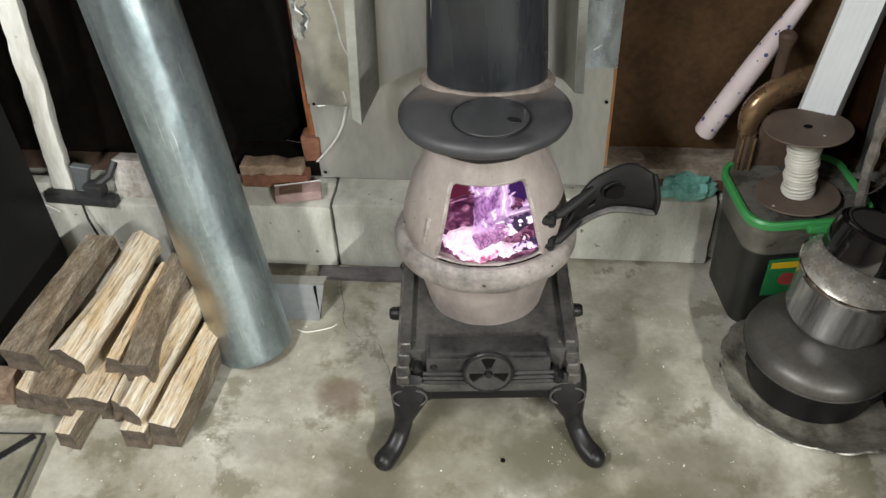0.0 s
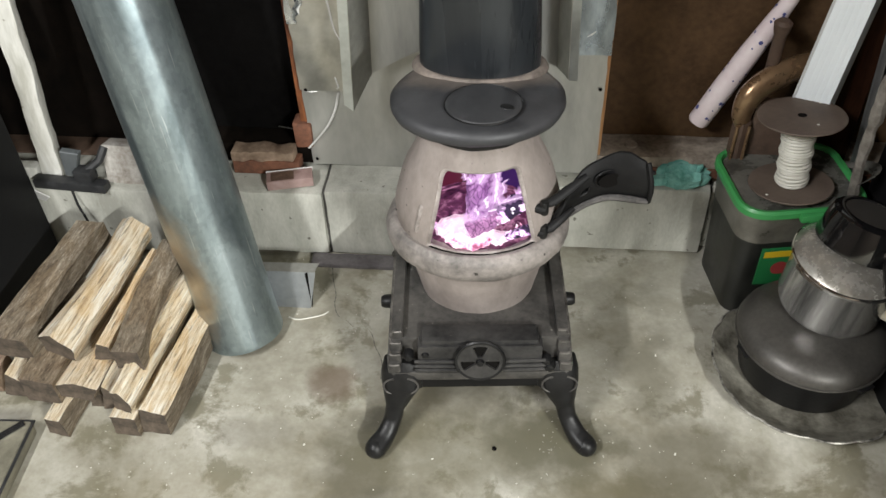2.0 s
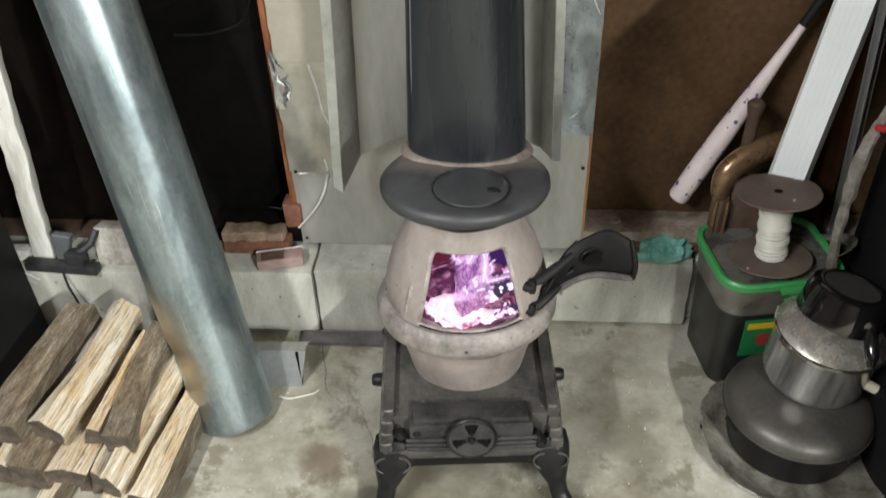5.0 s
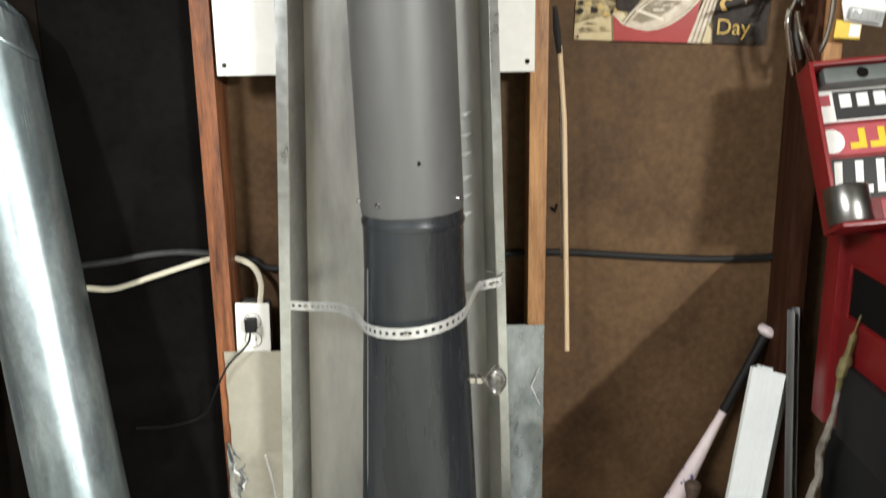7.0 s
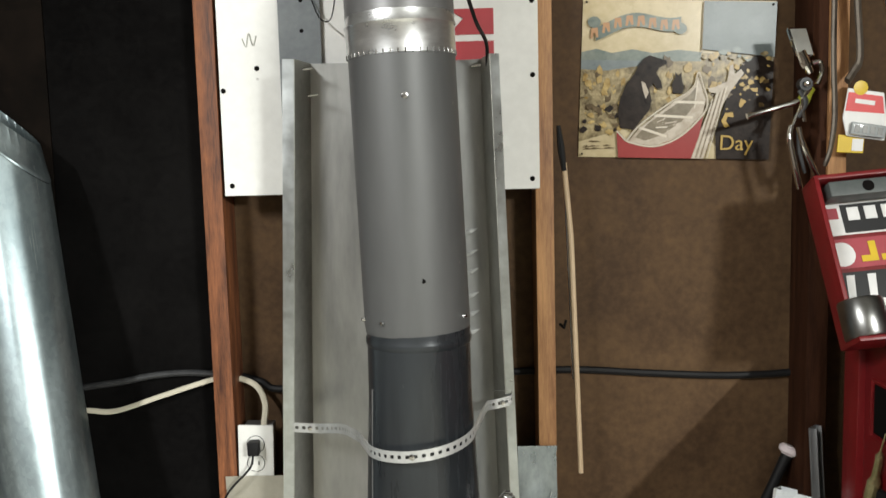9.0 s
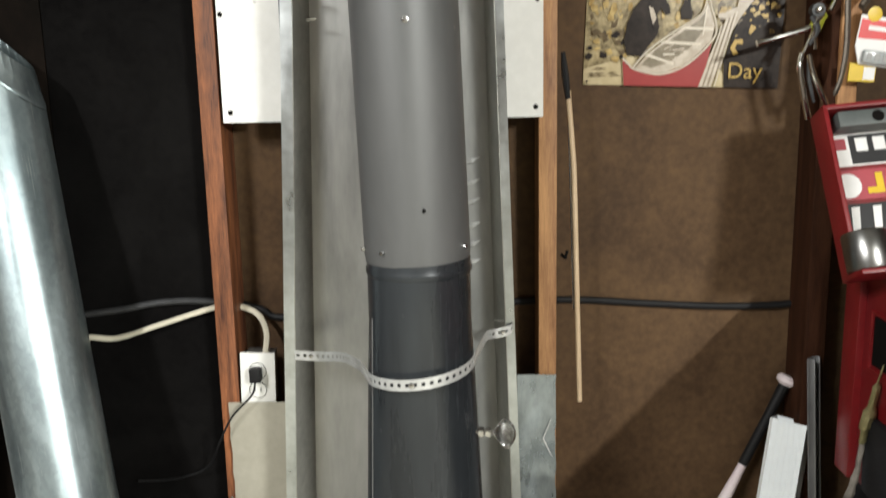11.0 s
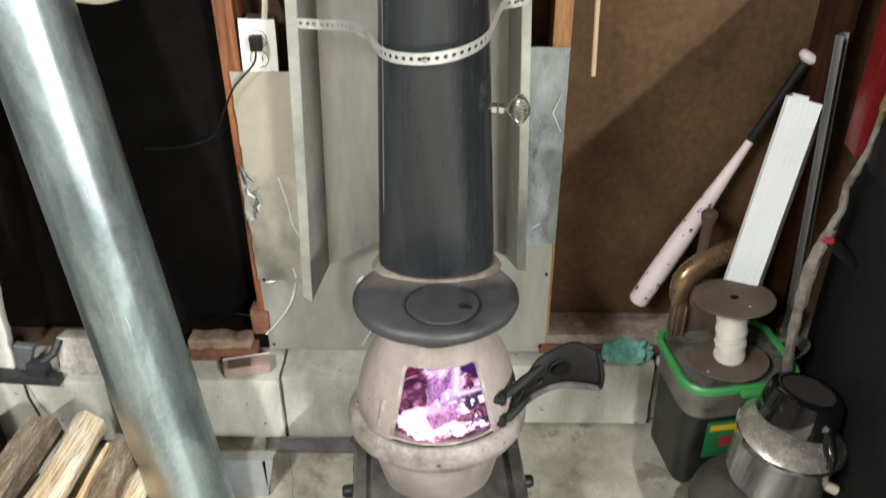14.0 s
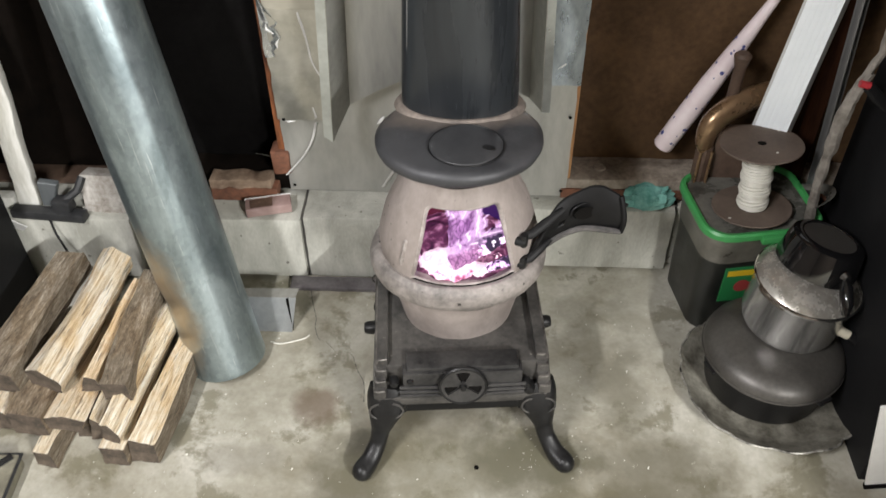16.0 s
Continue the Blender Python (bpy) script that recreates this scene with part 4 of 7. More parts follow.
# open fire door, hinged at the right of the opening
hx, hy = 0.106, -0.086
door = thing("fire_door", "", "", pose(hx, hy, -0.018, 0, 0, 14))
door.parent = stove
bm = bmesh.new()
NS, NT = 14, 8
grid = []
for i in range(NS + 1):
    s = i / NS
    lo, hi = 0.442, 0.556
    col = []
    for j in range(NT + 1):
        t = j / NT
        x0, x1 = 0.022 + 0.040 * t ** 1.3, 0.188 - 0.008 * t
        x = x0 + (x1 - x0) * s
        lo, hi = 0.443 + 0.031 * min(1.0, s * 1.6), 0.522 + 0.046 * min(1.0, s * 1.6) ** 0.8 - 0.014 * max(0.0, s - 0.8) * 5
        z = lo + (hi - lo) * t
        y = 0.036 * math.sin(math.pi * min(1, x / 0.19)) - 0.012 * math.sin(math.pi * t)
        col.append(bm.verts.new((x, y, z)))
    grid.append(col)
for a, b in zip(grid, grid[1:]):
    for j in range(NT):
        if not (j == 3 and a is grid[4]):
            bm.faces.new((a[j], b[j], b[j + 1], a[j + 1]))
lip_low = [grid[i][0].co.copy() for i in range(2, NS + 1)]
lip_end = [grid[NS][j].co.copy() for j in range(NT + 1)]
bmesh.ops.recalc_face_normals(bm, faces=bm.faces)
bmesh.ops.solidify(bm, geom=list(bm.faces), thickness=0.010)
bmesh.ops.bevel(bm, geom=[e for e in bm.edges if e.calc_face_angle(0) > 1.0], offset=0.002, segments=1, affect="EDGES")
part("door_plate", jitter(bm, 0.0012, 40), M_SOOTIRON, door, "curved sooty door plate")
part("lower_lip", jitter(tube([p + Vector((0, -0.004, 0.001)) for p in lip_low], [0.003] + [0.0062] * (len(lip_low) - 2) + [0.005], 8, flat=1.5), 0.001, 60), M_IRON3, door, "thick grey lower lip")
part("end_lip", jitter(tube([p + Vector((0.001, -0.003, 0)) for p in lip_end], 0.0045, 8), 0.001, 60), M_SOOTIRON, door)
part("boss_ring", tube([(0.122 + 0.024 * math.cos(a), 0.022, 0.520 + 0.017 * math.sin(a)) for a in [k * math.pi / 12 for k in range(25)]], 0.0022, 6, cap=False), M_SOOTIRON, door)
part("boss_recess", lathe([(0.0, 0.0), (0.020, 0.0005)], 20, cap=False), M_SOOTGAP, door, m=pose(0.122, 0.0165, 0.520, 90, 0, 0) @ Matrix.Diagonal((1, 0.7, 1, 1)))
part("hinge_arm", tube([(-0.002, 0.006, 0.446), (0.018, 0.004, 0.450), (0.040, 0.012, 0.462), (0.062, 0.020, 0.470)], [0.0075, 0.0085, 0.009, 0.005], 10, flat=0.7), M_SOOTIRON, door)
part("hinge_arm", tube([(-0.002, 0.010, 0.497), (0.022, 0.010, 0.503), (0.050, 0.018, 0.514), (0.085, 0.026, 0.530)], [0.0065, 0.0085, 0.009, 0.005], 10, flat=0.7), M_SOOTIRON, door)
for z, r in ((0.446, 0.0085), (0.497, 0.0075)):
    part("hinge_barrel", lathe([(0.0, -0.013), (r * 0.8, -0.013), (r, -0.009), (r, 0.009), (r * 0.8, 0.013), (0.0, 0.013)], 14), M_IRON, door, m=pose(0.004, 0.004, z))
for z in (0.428, 0.479):
    part("hinge_lug", tube([(0.090, -0.076, z), (0.102, -0.084, z), (0.111, -0.085, z)], [0.0095, 0.0085, 0.006], 10, flat=0.8), M_SOOTIRON, stove, "black hinge lug on the belly")
part("latch_tongue", tube([(0.168, 0.014, 0.536), (0.186, 0.006, 0.532), (0.196, 0.004, 0.530)], [0.008, 0.006, 0.003], 8), M_IRON, door)
# fire
fire_ob = new("fire_light", fire)
fire_ob.matrix_basis = pose(0.0, YC - 0.02, 0.520)
blaze = thing("fire", "bright violet white fire of burning logs in the stove", "fire", pose(0.006, YC, 0, 0, 0, 5))
# added patches that emit the firelight the back wall would reflect
part("fire_wall", oval(lathe([(0.112, 0.40), (0.118, 0.44), (0.112, 0.50), (0.098, 0.55), (0.084, 0.585)], 30, cap=False, a0=95, a1=176)), M_FIRELITRED, blaze, "patch emitting dim red firelight over the back wall")
part("fire_wall", oval(lathe([(0.112, 0.40), (0.118, 0.44), (0.112, 0.50), (0.098, 0.55), (0.084, 0.585)], 30, cap=False, a0=10, a1=94)), M_FIRELITVIOLET, blaze, "patch emitting violet firelight over the back wall")
part("ember_bed", oval(jitter(lathe([(0.0, 0.428), (0.05, 0.425), (0.090, 0.415), (0.112, 0.400), (0.112, 0.39)], 40), 0.008, 40)), M_EMBER, blaze, "dim ember bed")
rnd = random.Random(4)


def mound(x, y, z, sx, sy, sz, rough_by):
    """A lumpy heap of glowing coals."""
    bm_ = bmesh.new()
    bmesh.ops.create_icosphere(bm_, subdivisions=5, radius=1.0, matrix=Matrix.Translation((x, y, z)) @ Matrix.Diagonal((sx, sy, sz, 1)))
    return jitter(jitter(bm_, rough_by, 45), rough_by * 0.5, 160)


part("burning_charcoal", mound(-0.040, -0.070, 0.425, 0.034, 0.020, 0.013, 0.011), M_EMBERHOT, blaze, "white hot charcoal")
part("burning_charcoal", mound(-0.022, -0.088, 0.424, 0.044, 0.014, 0.011, 0.010), M_EMBERHOT, blaze, "white hot charcoal")
part("burning_charcoal", mound(-0.014, -0.096, 0.413, 0.034, 0.009, 0.010, 0.004), M_EMBERHOT, blaze, "white hot charcoal")
part("burning_charcoal", mound(0.020, -0.097, 0.424, 0.030, 0.008, 0.007, 0.007), M_EMBERHOT, blaze, "white hot charcoal")
for grow in (1.0, 0.74, 0.5):
    part("ember_glow", mound(-0.030, -0.079, 0.436, 0.042 * grow, 0.014 * grow, 0.030 * grow, 0.010 * grow), M_VEILWARM, blaze, "soft white pink glow over the coals")
    part("ember_glow", mound(0.016, -0.092, 0.428, 0.040 * grow, 0.010 * grow, 0.013 * grow, 0.006 * grow), M_VEILWARM, blaze)
for nm, count, spot, material, lb in (("white_hot_coal", 22, (-0.020, -0.088, 0.070, 0.020, 0.010), M_EMBERHOT, "white hot coal"), ("dull_coal", 26, (0.045, -0.075, 0.036, 0.020, 0.006), M_EMBER, "dull red coal")):
    for k in range(count):
        x, y = rnd.gauss(spot[0], spot[2] * 0.55), rnd.gauss(spot[1], spot[3] * 0.6)
        heap = spot[4] * math.exp(-((x - spot[0]) / spot[2]) ** 2)
        x, y = max(-0.075, min(0.072, x)), max(-0.090, min(0.02, y))
        y = max(y, -math.sqrt(0.098 ** 2 - x * x) * OVAL)
        r = rnd.uniform(0.0025, 0.006)
        bm = bmesh.new()
        bmesh.ops.create_icosphere(bm, subdivisions=2, radius=r, matrix=Matrix.Translation((x, y, 0.424 + heap * rnd.uniform(0.1, 1.0))) @ pose(0, 0, 0, rnd.uniform(-30, 30), rnd.uniform(-40, 40), rnd.uniform(0, 180)) @ Matrix.Diagonal((rnd.uniform(0.9, 1.5), 0.9, rnd.uniform(0.5, 0.9), 1)))
        part(nm, jitter(bm, 0.003, 120), material, blaze, lb if k == 0 else "")
for p, q, r0, r1, material, lb in (((0.000, -0.070, 0.440), (0.010, -0.018, 0.562), 0.025, 0.023, M_GLOWLOG, "glowing log split by cracks"), ((0.096, -0.050, 0.482), (0.030, -0.074, 0.458), 0.018, 0.017, M_CHAR, "charred log with hot spots"),
                                   ((0.032, -0.0733, 0.459), (-0.020, -0.092, 0.440), 0.0168, 0.014, M_GLOWEND, "glowing end of the charred log"), ((0.088, -0.080, 0.432), (0.045, -0.095, 0.426), 0.009, 0.007, M_CHAR, "charred log with hot spots")):
    bm = tube([Vector(p).lerp(Vector(q), k / 14) for k in range(15)], [(r0 + (r1 - r0) * k / 14) * (1 + 0.05 * math.sin(k * 2.1)) for k in range(15)], 16)
    part("burning_log", jitter(bm, 0.004, 60), material, blaze, lb)
for k, (x, y, z, h, w, lean) in enumerate(((0.000, -0.066, 0.528, 0.016, 0.0065, 0.012), (-0.012, -0.066, 0.524, 0.010, 0.0055, -0.006), (0.004, -0.050, 0.545, 0.030, 0.005, 0.006), (0.034, -0.070, 0.482, 0.052, 0.0065, -0.006), (0.040, -0.068, 0.500, 0.030, 0.004, 0.004), (0.028, -0.066, 0.525, 0.024, 0.004, 0.008),
                                              (-0.024, -0.086, 0.455, 0.014, 0.0075, 0.046), (0.004, -0.078, 0.466, 0.013, 0.0075, 0.044), (0.034, -0.066, 0.478, 0.012, 0.0065, 0.040), (0.062, -0.056, 0.490, 0.012, 0.0050, 0.032),
                                              (-0.060, -0.080, 0.440, 0.014, 0.007, 0.014), (-0.074, -0.076, 0.436, 0.010, 0.005, -0.004), (-0.036, -0.086, 0.438, 0.012, 0.007, 0.020))):
    line = curve([(x, y, z), (x + 0.3 * lean + rnd.uniform(-.003, .003), y, z + h * 0.35), (x + 0.65 * lean + rnd.uniform(-.004, .004), y, z + h * 0.7), (x + lean + rnd.uniform(-.004, .004), y, z + h)], 5)
    rad = [w * (1 - i / (len(line) - 1)) ** 0.6 * (0.8 + 0.35 * math.sin(i * 1.7 + k)) + 0.0006 for i in range(len(line))]
    part("flame", jitter(tube(line, [0.34 * v for v in rad], 10, flat=0.5), 0.0012, 90), M_FLAME, blaze, "white violet flame")
    for wide in (0.7, 1.15, 1.7):
        part("flame_glow", jitter(tube(line, [wide * v + 0.0008 for v in rad], 10, flat=0.5), 0.002, 70), M_VEIL, blaze, "soft violet glow round the flame")

for x, y, z, h, w in ((0.026, -0.076, 0.490, 0.050, 0.013), (0.030, -0.070, 0.520, 0.036, 0.009), (0.002, -0.074, 0.530, 0.030, 0.011), (0.012, -0.078, 0.474, 0.030, 0.012), (-0.004, -0.082, 0.460, 0.026, 0.012), (0.018, -0.074, 0.545, 0.022, 0.007), (-0.020, -0.075, 0.535, 0.026, 0.004)):
    lump = curve([(x, y, z), (x + rnd.uniform(-0.005, 0.005), y, z + 0.35 * h), (x + rnd.uniform(-0.007, 0.007), y, z + 0.7 * h), (x + rnd.uniform(-0.006, 0.006), y, z + h)], 6)
    rad = [w * math.sin(math.pi * min(1.0, 0.16 + 0.84 * q / (len(lump) - 1))) ** 0.7 * (0.75 + 0.35 * math.sin(q * 1.3 + x * 300)) + 0.0005 for q in range(len(lump))]
    part("flame", jitter(jitter(tube(lump, [0.30 * v for v in rad], 12, flat=0.35), 0.002, 55), 0.001, 140), M_FLAME, blaze, "broad licking white flame")
    for wide in (0.6, 1.0, 1.4):
        part("flame_glow", jitter(tube(lump, [wide * v + 0.001 for v in rad], 12, flat=0.35), 0.004, 55), M_VEIL, blaze)
for k in range(16):
    u = rnd.random()
    p = Vector((0.092, -0.062, 0.488)).lerp(Vector((0.030, -0.090, 0.462)), u) + Vector((0, -0.004, rnd.uniform(-0.012, 0.014)))
    bm = bmesh.new()
    bmesh.ops.create_icosphere(bm, subdivisions=2, radius=rnd.uniform(0.0012, 0.0034), matrix=Matrix.Translation(p) @ Matrix.Diagonal((1.4, 0.6, 1, 1)))
    part("hot_spot", jitter(bm, 0.0015, 200), M_FLAME, blaze, "white hot spark on the charred log" if k == 0 else "")

# ---- stovepipe ----
PX, YP = 0.005, -0.335
pipe = thing("stovepipe", "tapered black stovepipe below a grey pipe and a bright elbow", "stovepipe", pose(PX, YP, 0))


def boot(levels, n=56):
    """Oval rings (half width, half depth, centre y, height) joined: an oval foot turning into a round pipe."""
    bm_ = bmesh.new()
    rs_ = [[bm_.verts.new((w * math.cos(2 * math.pi * k / n), c + d * math.sin(2 * math.pi * k / n), z)) for k in range(n)] for w, d, c, z in levels]
    for a_, b_ in zip(rs_, rs_[1:]):
        for k in range(n):
            bm_.faces.new((a_[k], a_[(k + 1) % n], b_[(k + 1) % n], b_[k]))
    return bm_


low = boot([(0.1005, 0.058, 0.014, 0.654), (0.0998, 0.059, 0.013, 0.70), (0.0945, 0.065, 0.010, 0.83), (0.0875, 0.072, 0.006, 1.00), (0.0800, 0.0785, 0.0, 1.15), (0.0795, 0.0795, 0.0, 1.218), (0.0785, 0.0785, 0.0, 1.240)])
lower = part("lower_pipe", low, M_STOVEPIPE, pipe, "tapered blue black pipe with an oval foot")
part("pipe_foot", boot([(0.1008, 0.0583, 0.014, 0.653), (0.1022, 0.0597, 0.014, 0.658), (0.1008, 0.0583, 0.014, 0.664)]), M_RUST, lower)
part("flue_collar", boot([(0.114, 0.070, 0.014, 0.656), (0.110, 0.066, 0.014, 0.662), (0.105, 0.062, 0.014, 0.665), (0.098, 0.055, 0.014, 0.665)]), M_RUST2, lower, "brown heat-worn flue collar")
part("crimp_bead", lathe([(0.0785, 1.222), (0.0815, 1.227), (0.0818, 1.234), (0.0792, 1.240), (0.0804, 1.246), (0.0785, 1.252)], 56, cap=False), M_STOVEPIPE, lower)
LEAN = pose(0, 0, 1.218, 0, -1.75, 0) @ pose(0, 0, -1.218)
up = part("upper_pipe", lathe([(0.0800, 1.246), (0.0812, 1.258), (0.0802, 1.66)], 56, cap=False), M_GREYPIPE, pipe, "smooth grey pipe section", m=LEAN)
seam = lambda a, r, z0, z1, r1: tube([(r * math.sin(a), -r * math.cos(a), z0), (r1 * math.sin(a), -r1 * math.cos(a), z1)], 0.0016, 6)
part("seam", tube([(-0.088, -0.008, 0.68), (-0.0835, -0.021, 0.83), (-0.0765, -0.029, 1.00), (-0.0705, -0.037, 1.16)], 0.0014, 6), M_GREYPIPE, lower)
for a, z, r in ((-72, 1.268, 0.082), (60, 1.268, 0.082), (-35, 1.268, 0.082)):
    part("screw", lathe([(0.0, 0.006), (0.003, 0.005), (0.0035, 0)], 8), M_STEEL, up, m=pose(r * math.sin(radians(a)), -r * math.cos(radians(a)), z, 90, 0, a))
part("scuff", jitter(lathe([(0.0, 0.0008), (0.0032, 0.0)], 9), 0.003, 300), M_SOOTGAP, up, m=pose(0.0825 * math.sin(radians(12)), -0.0825 * math.cos(radians(12)), 1.328, 90, 0, 12))
part("dent", lathe([(0.0, 0.0012), (0.005, 0.0)], 7), M_STEEL, up, m=pose(0.0825 * math.sin(radians(4)), -0.0825 * math.cos(radians(4)), 1.595, 90, 0, 4))
band = part("elbow_band", lathe([(0.0795, 1.655), (0.0815, 1.656), (0.0815, 1.695), (0.0838, 1.700), (0.082, 1.706), (0.081, 1.716)], 56, cap=False), M_BAND, pipe, "bright crimped band", m=LEAN)
bm = bmesh.new()
for k in range(48):
    a = k * 2 * math.pi / 48
    tube([(0.0813 * math.cos(a), 0.0813 * math.sin(a), 1.6545), (0.0817 * math.cos(a), 0.0817 * math.sin(a), 1.661)], 0.0011, 5, bm)
part("crimped_edge", bm, M_STEEL, band)
centres = [(0, 0.0, 1.70), (0, 0.006, 1.755), (0, 0.032, 1.815), (0, 0.085, 1.862), (0, 0.16, 1.885), (0, 0.313, 1.89)]
bend = curve(centres, 6)
for i, (p, q) in enumerate(zip(centres, centres[1:])):
    bm = tube(bend[6 * i:6 * i + 8], 0.0816, 48, cap=False)
    seg = part("elbow_segment", bm, M_ELBOW, pipe, "grey adjustable elbow segment" if i == 0 else "", m=LEAN)
    d = (Vector(q) - Vector(p)).normalized()
    d = (bend[min(6 * i + 7, len(bend) - 1)] - bend[6 * i + 5]).normalized()
    m = between(Vector(q) - d * 0.002, Vector(q) + d)
    part("elbow_bead", tube([m @ Vector((0.0836 * math.cos(a), 0.0836 * math.sin(a), 0)) for a in [k * math.pi / 24 for k in range(49)]], 0.0025, 6, cap=False), M_STEEL, seg)
part("wall_collar", lathe([(0.082, 0), (0.096, 0.0), (0.096, 0.004), (0.082, 0.004)], 40), M_ELBOW, pipe, m=LEAN @ pose(0, 0.314, 1.889, 90, 0, 0))
# spring handle of the damper
handle = thing("damper_handle", "", "", pose(0.0870, -0.012, 0.965, 0, 0, -8))
handle.parent = pipe
part("damper_shaft", tube([(-0.004, 0, 0), (0.024, 0, 0)], 0.005, 10), M_STEEL, handle)
for x in (0.006, 0.017):
    part("nut", lathe([(0.0, -0.004), (0.009, -0.004), (0.009, 0.004), (0.0, 0.004)], 6), M_STEEL, handle, m=pose(x, 0, 0, 0, 90, 0))
line = [(0.044 + 0.004 * abs(k / 120 - 0.5) + (0.013 * math.sin(math.pi * k / 120) + 0.003) * math.cos(k * 2 * math.pi / 12), 0.013 * math.sin(math.pi * k / 120) * math.sin(k * 2 * math.pi / 12), 0.024 - 0.048 * k / 120) for k in range(121)]
part("coil", tube(line, 0.0014, 5), M_STEEL, handle, "coiled wire grip")
part("wire_arm", tube([(0.024, 0, 0), (0.034, 0, 0.014), (0.044, 0, 0.025)], 0.0018, 6), M_STEEL, handle)
part("wire_arm", tube([(0.024, 0, 0), (0.034, 0, -0.014), (0.044, 0, -0.025)], 0.0018, 6), M_STEEL, handle)


# ---- sheet metal behind the stove ----
def sheet(name, x0, x1, z0, z1, y, material, label, nx=10, nz=24, wave=0.003, seed=0.0, shear=0.0, thick=0.0012):
    """A thin hand-bent metal sheet with a crumpled surface and ragged sides."""
    bm = bmesh.new()
    g = []
    for i in range(nx + 1):
        col = []
        for j in range(nz + 1):
            s, t = i / nx, j / nz
            x, z = x0 + (x1 - x0) * s + shear * (1 - t), z0 + (z1 - z0) * t
            n = noise.noise(Vector((x * 9 + seed, z * 6, seed)))
            n2 = noise.noise(Vector((x * 30 + seed, z * 24, seed + 3)))
            edge = noise.noise(Vector((seed, z * 30, 7))) * 0.004 * (s == 0) + noise.noise(Vector((seed, z * 30, 9))) * 0.004 * (s == 1)
            col.append(bm.verts.new((x + edge, y - abs(wave * n) - 0.25 * wave * n2, z)))
        g.append(col)
    for a, b in zip(g, g[1:]):
        for j in range(nz):
            bm.faces.new((a[j], b[j], b[j + 1], a[j + 1]))
    bmesh.ops.recalc_face_normals(bm, faces=bm.faces)
    bmesh.ops.solidify(bm, geom=list(bm.faces), thickness=thick)
    ob = part(name, bm, material)
    return tagged(ob, label, "metal sheet", "tin sheets behind the stove")


lowsheet = sheet("tin_sheet", -0.402, 0.247, 0.196, 0.62, -0.003, M_TINLOW, "dull tin sheet nailed behind the stove", 26, 16, 0.004, 1.0)
for x, z in ((0.235, 0.215), (0.238, 0.42), (-0.39, 0.215), (-0.392, 0.40), (0.02, 0.21)):
    part("nail", lathe([(0, 0.002), (0.0035, 0.001), (0.004, 0)], 8), M_SOOTGAP, lowsheet, m=pose(x, -0.009, z, 90, 0, 0))
sheet("tin_sheet", -0.405, -0.292, 0.400, 0.675, -0.009, M_TIN2, "crumpled shiny tin patch with curled edge", 14, 24, 0.009, 4.0)
sheet("tin_sheet", -0.399, -0.281, 0.668, 0.892, -0.014, M_TANTIN, "tan painted tin patch under the outlet", 8, 12, 0.003, 8.0)
sheet("tin_sheet", 0.176, 0.252, 0.500, 0.940, -0.007, M_BLUETIN, "bluish dented tin strip on the stud", 10, 30, 0.007, 12.0)
curl = sheet("tin_sheet", -0.408, -0.360, 0.560, 0.690, -0.016, M_CURLTIN, "small crumpled corner of bluish tin", 14, 28, 0.018, 21.0)
for v in curl.data.vertices:
    k = (v.co.z - 0.560) / 0.130
    v.co.x = -0.408 + (v.co.x + 0.408) * (0.15 + 0.85 * abs(math.sin(2.6 * k + 0.5)) ** 1.5 * (0.7 + 0.6 * noise.noise(Vector((0, 0, v.co.z * 60)))))
# creases in the tin, their bright glints painted as pale lines
for pts in (((-0.330, 0.66), (-0.318, 0.60), (-0.312, 0.55), (-0.298, 0.515)), ((-0.322, 0.435), (-0.318, 0.41), (-0.322, 0.405)), ((-0.405, 0.245), (-0.36, 0.30), (-0.335, 0.345), (-0.32, 0.395)), ((-0.18, 0.215), (-0.155, 0.26), (-0.128, 0.31))):
    w = 0.0034 if pts[0][0] < -0.2 else 0.006
    part("crease", tube(curve([(x, -0.010 if w < .004 else -0.0075, z) for x, z in pts], 6), w, 6, flat=0.3), M_CREASEGLINT, lowsheet)

# dent edges carry a painted highlight in the same pale colour
for x, z, dx, dz, w in ((-0.396, 0.640, 0.014, -0.024, 0.0026), (-0.372, 0.606, -0.006, -0.022, 0.0030), (-0.386, 0.402, 0.022, 0.002, 0.002), 
                        (-0.186, 0.392, 0.018, 0.022, 0.004), (0.242, 0.850, 0.002, -0.08, 0.0014), (0.200, 0.545, 0.016, 0.012, 0.0016)):
    yy = -0.020 if x < -0.29 else (-0.0155 if x > 0 else -0.0085)
    part("dent_edge", jitter(tube([(x, yy, z), (x + 0.4 * dx + 0.2 * dz, yy - 0.001, z + 0.5 * dz), (x + dx, yy, z + dz)], [0.0006, w, 0.0006], 6, flat=0.3), 0.001, 90), M_CREASEGLINT, lowsheet)

shield = thing("heat_shield", "tall folded galvanised heat shield behind the stovepipe", "heat shield")


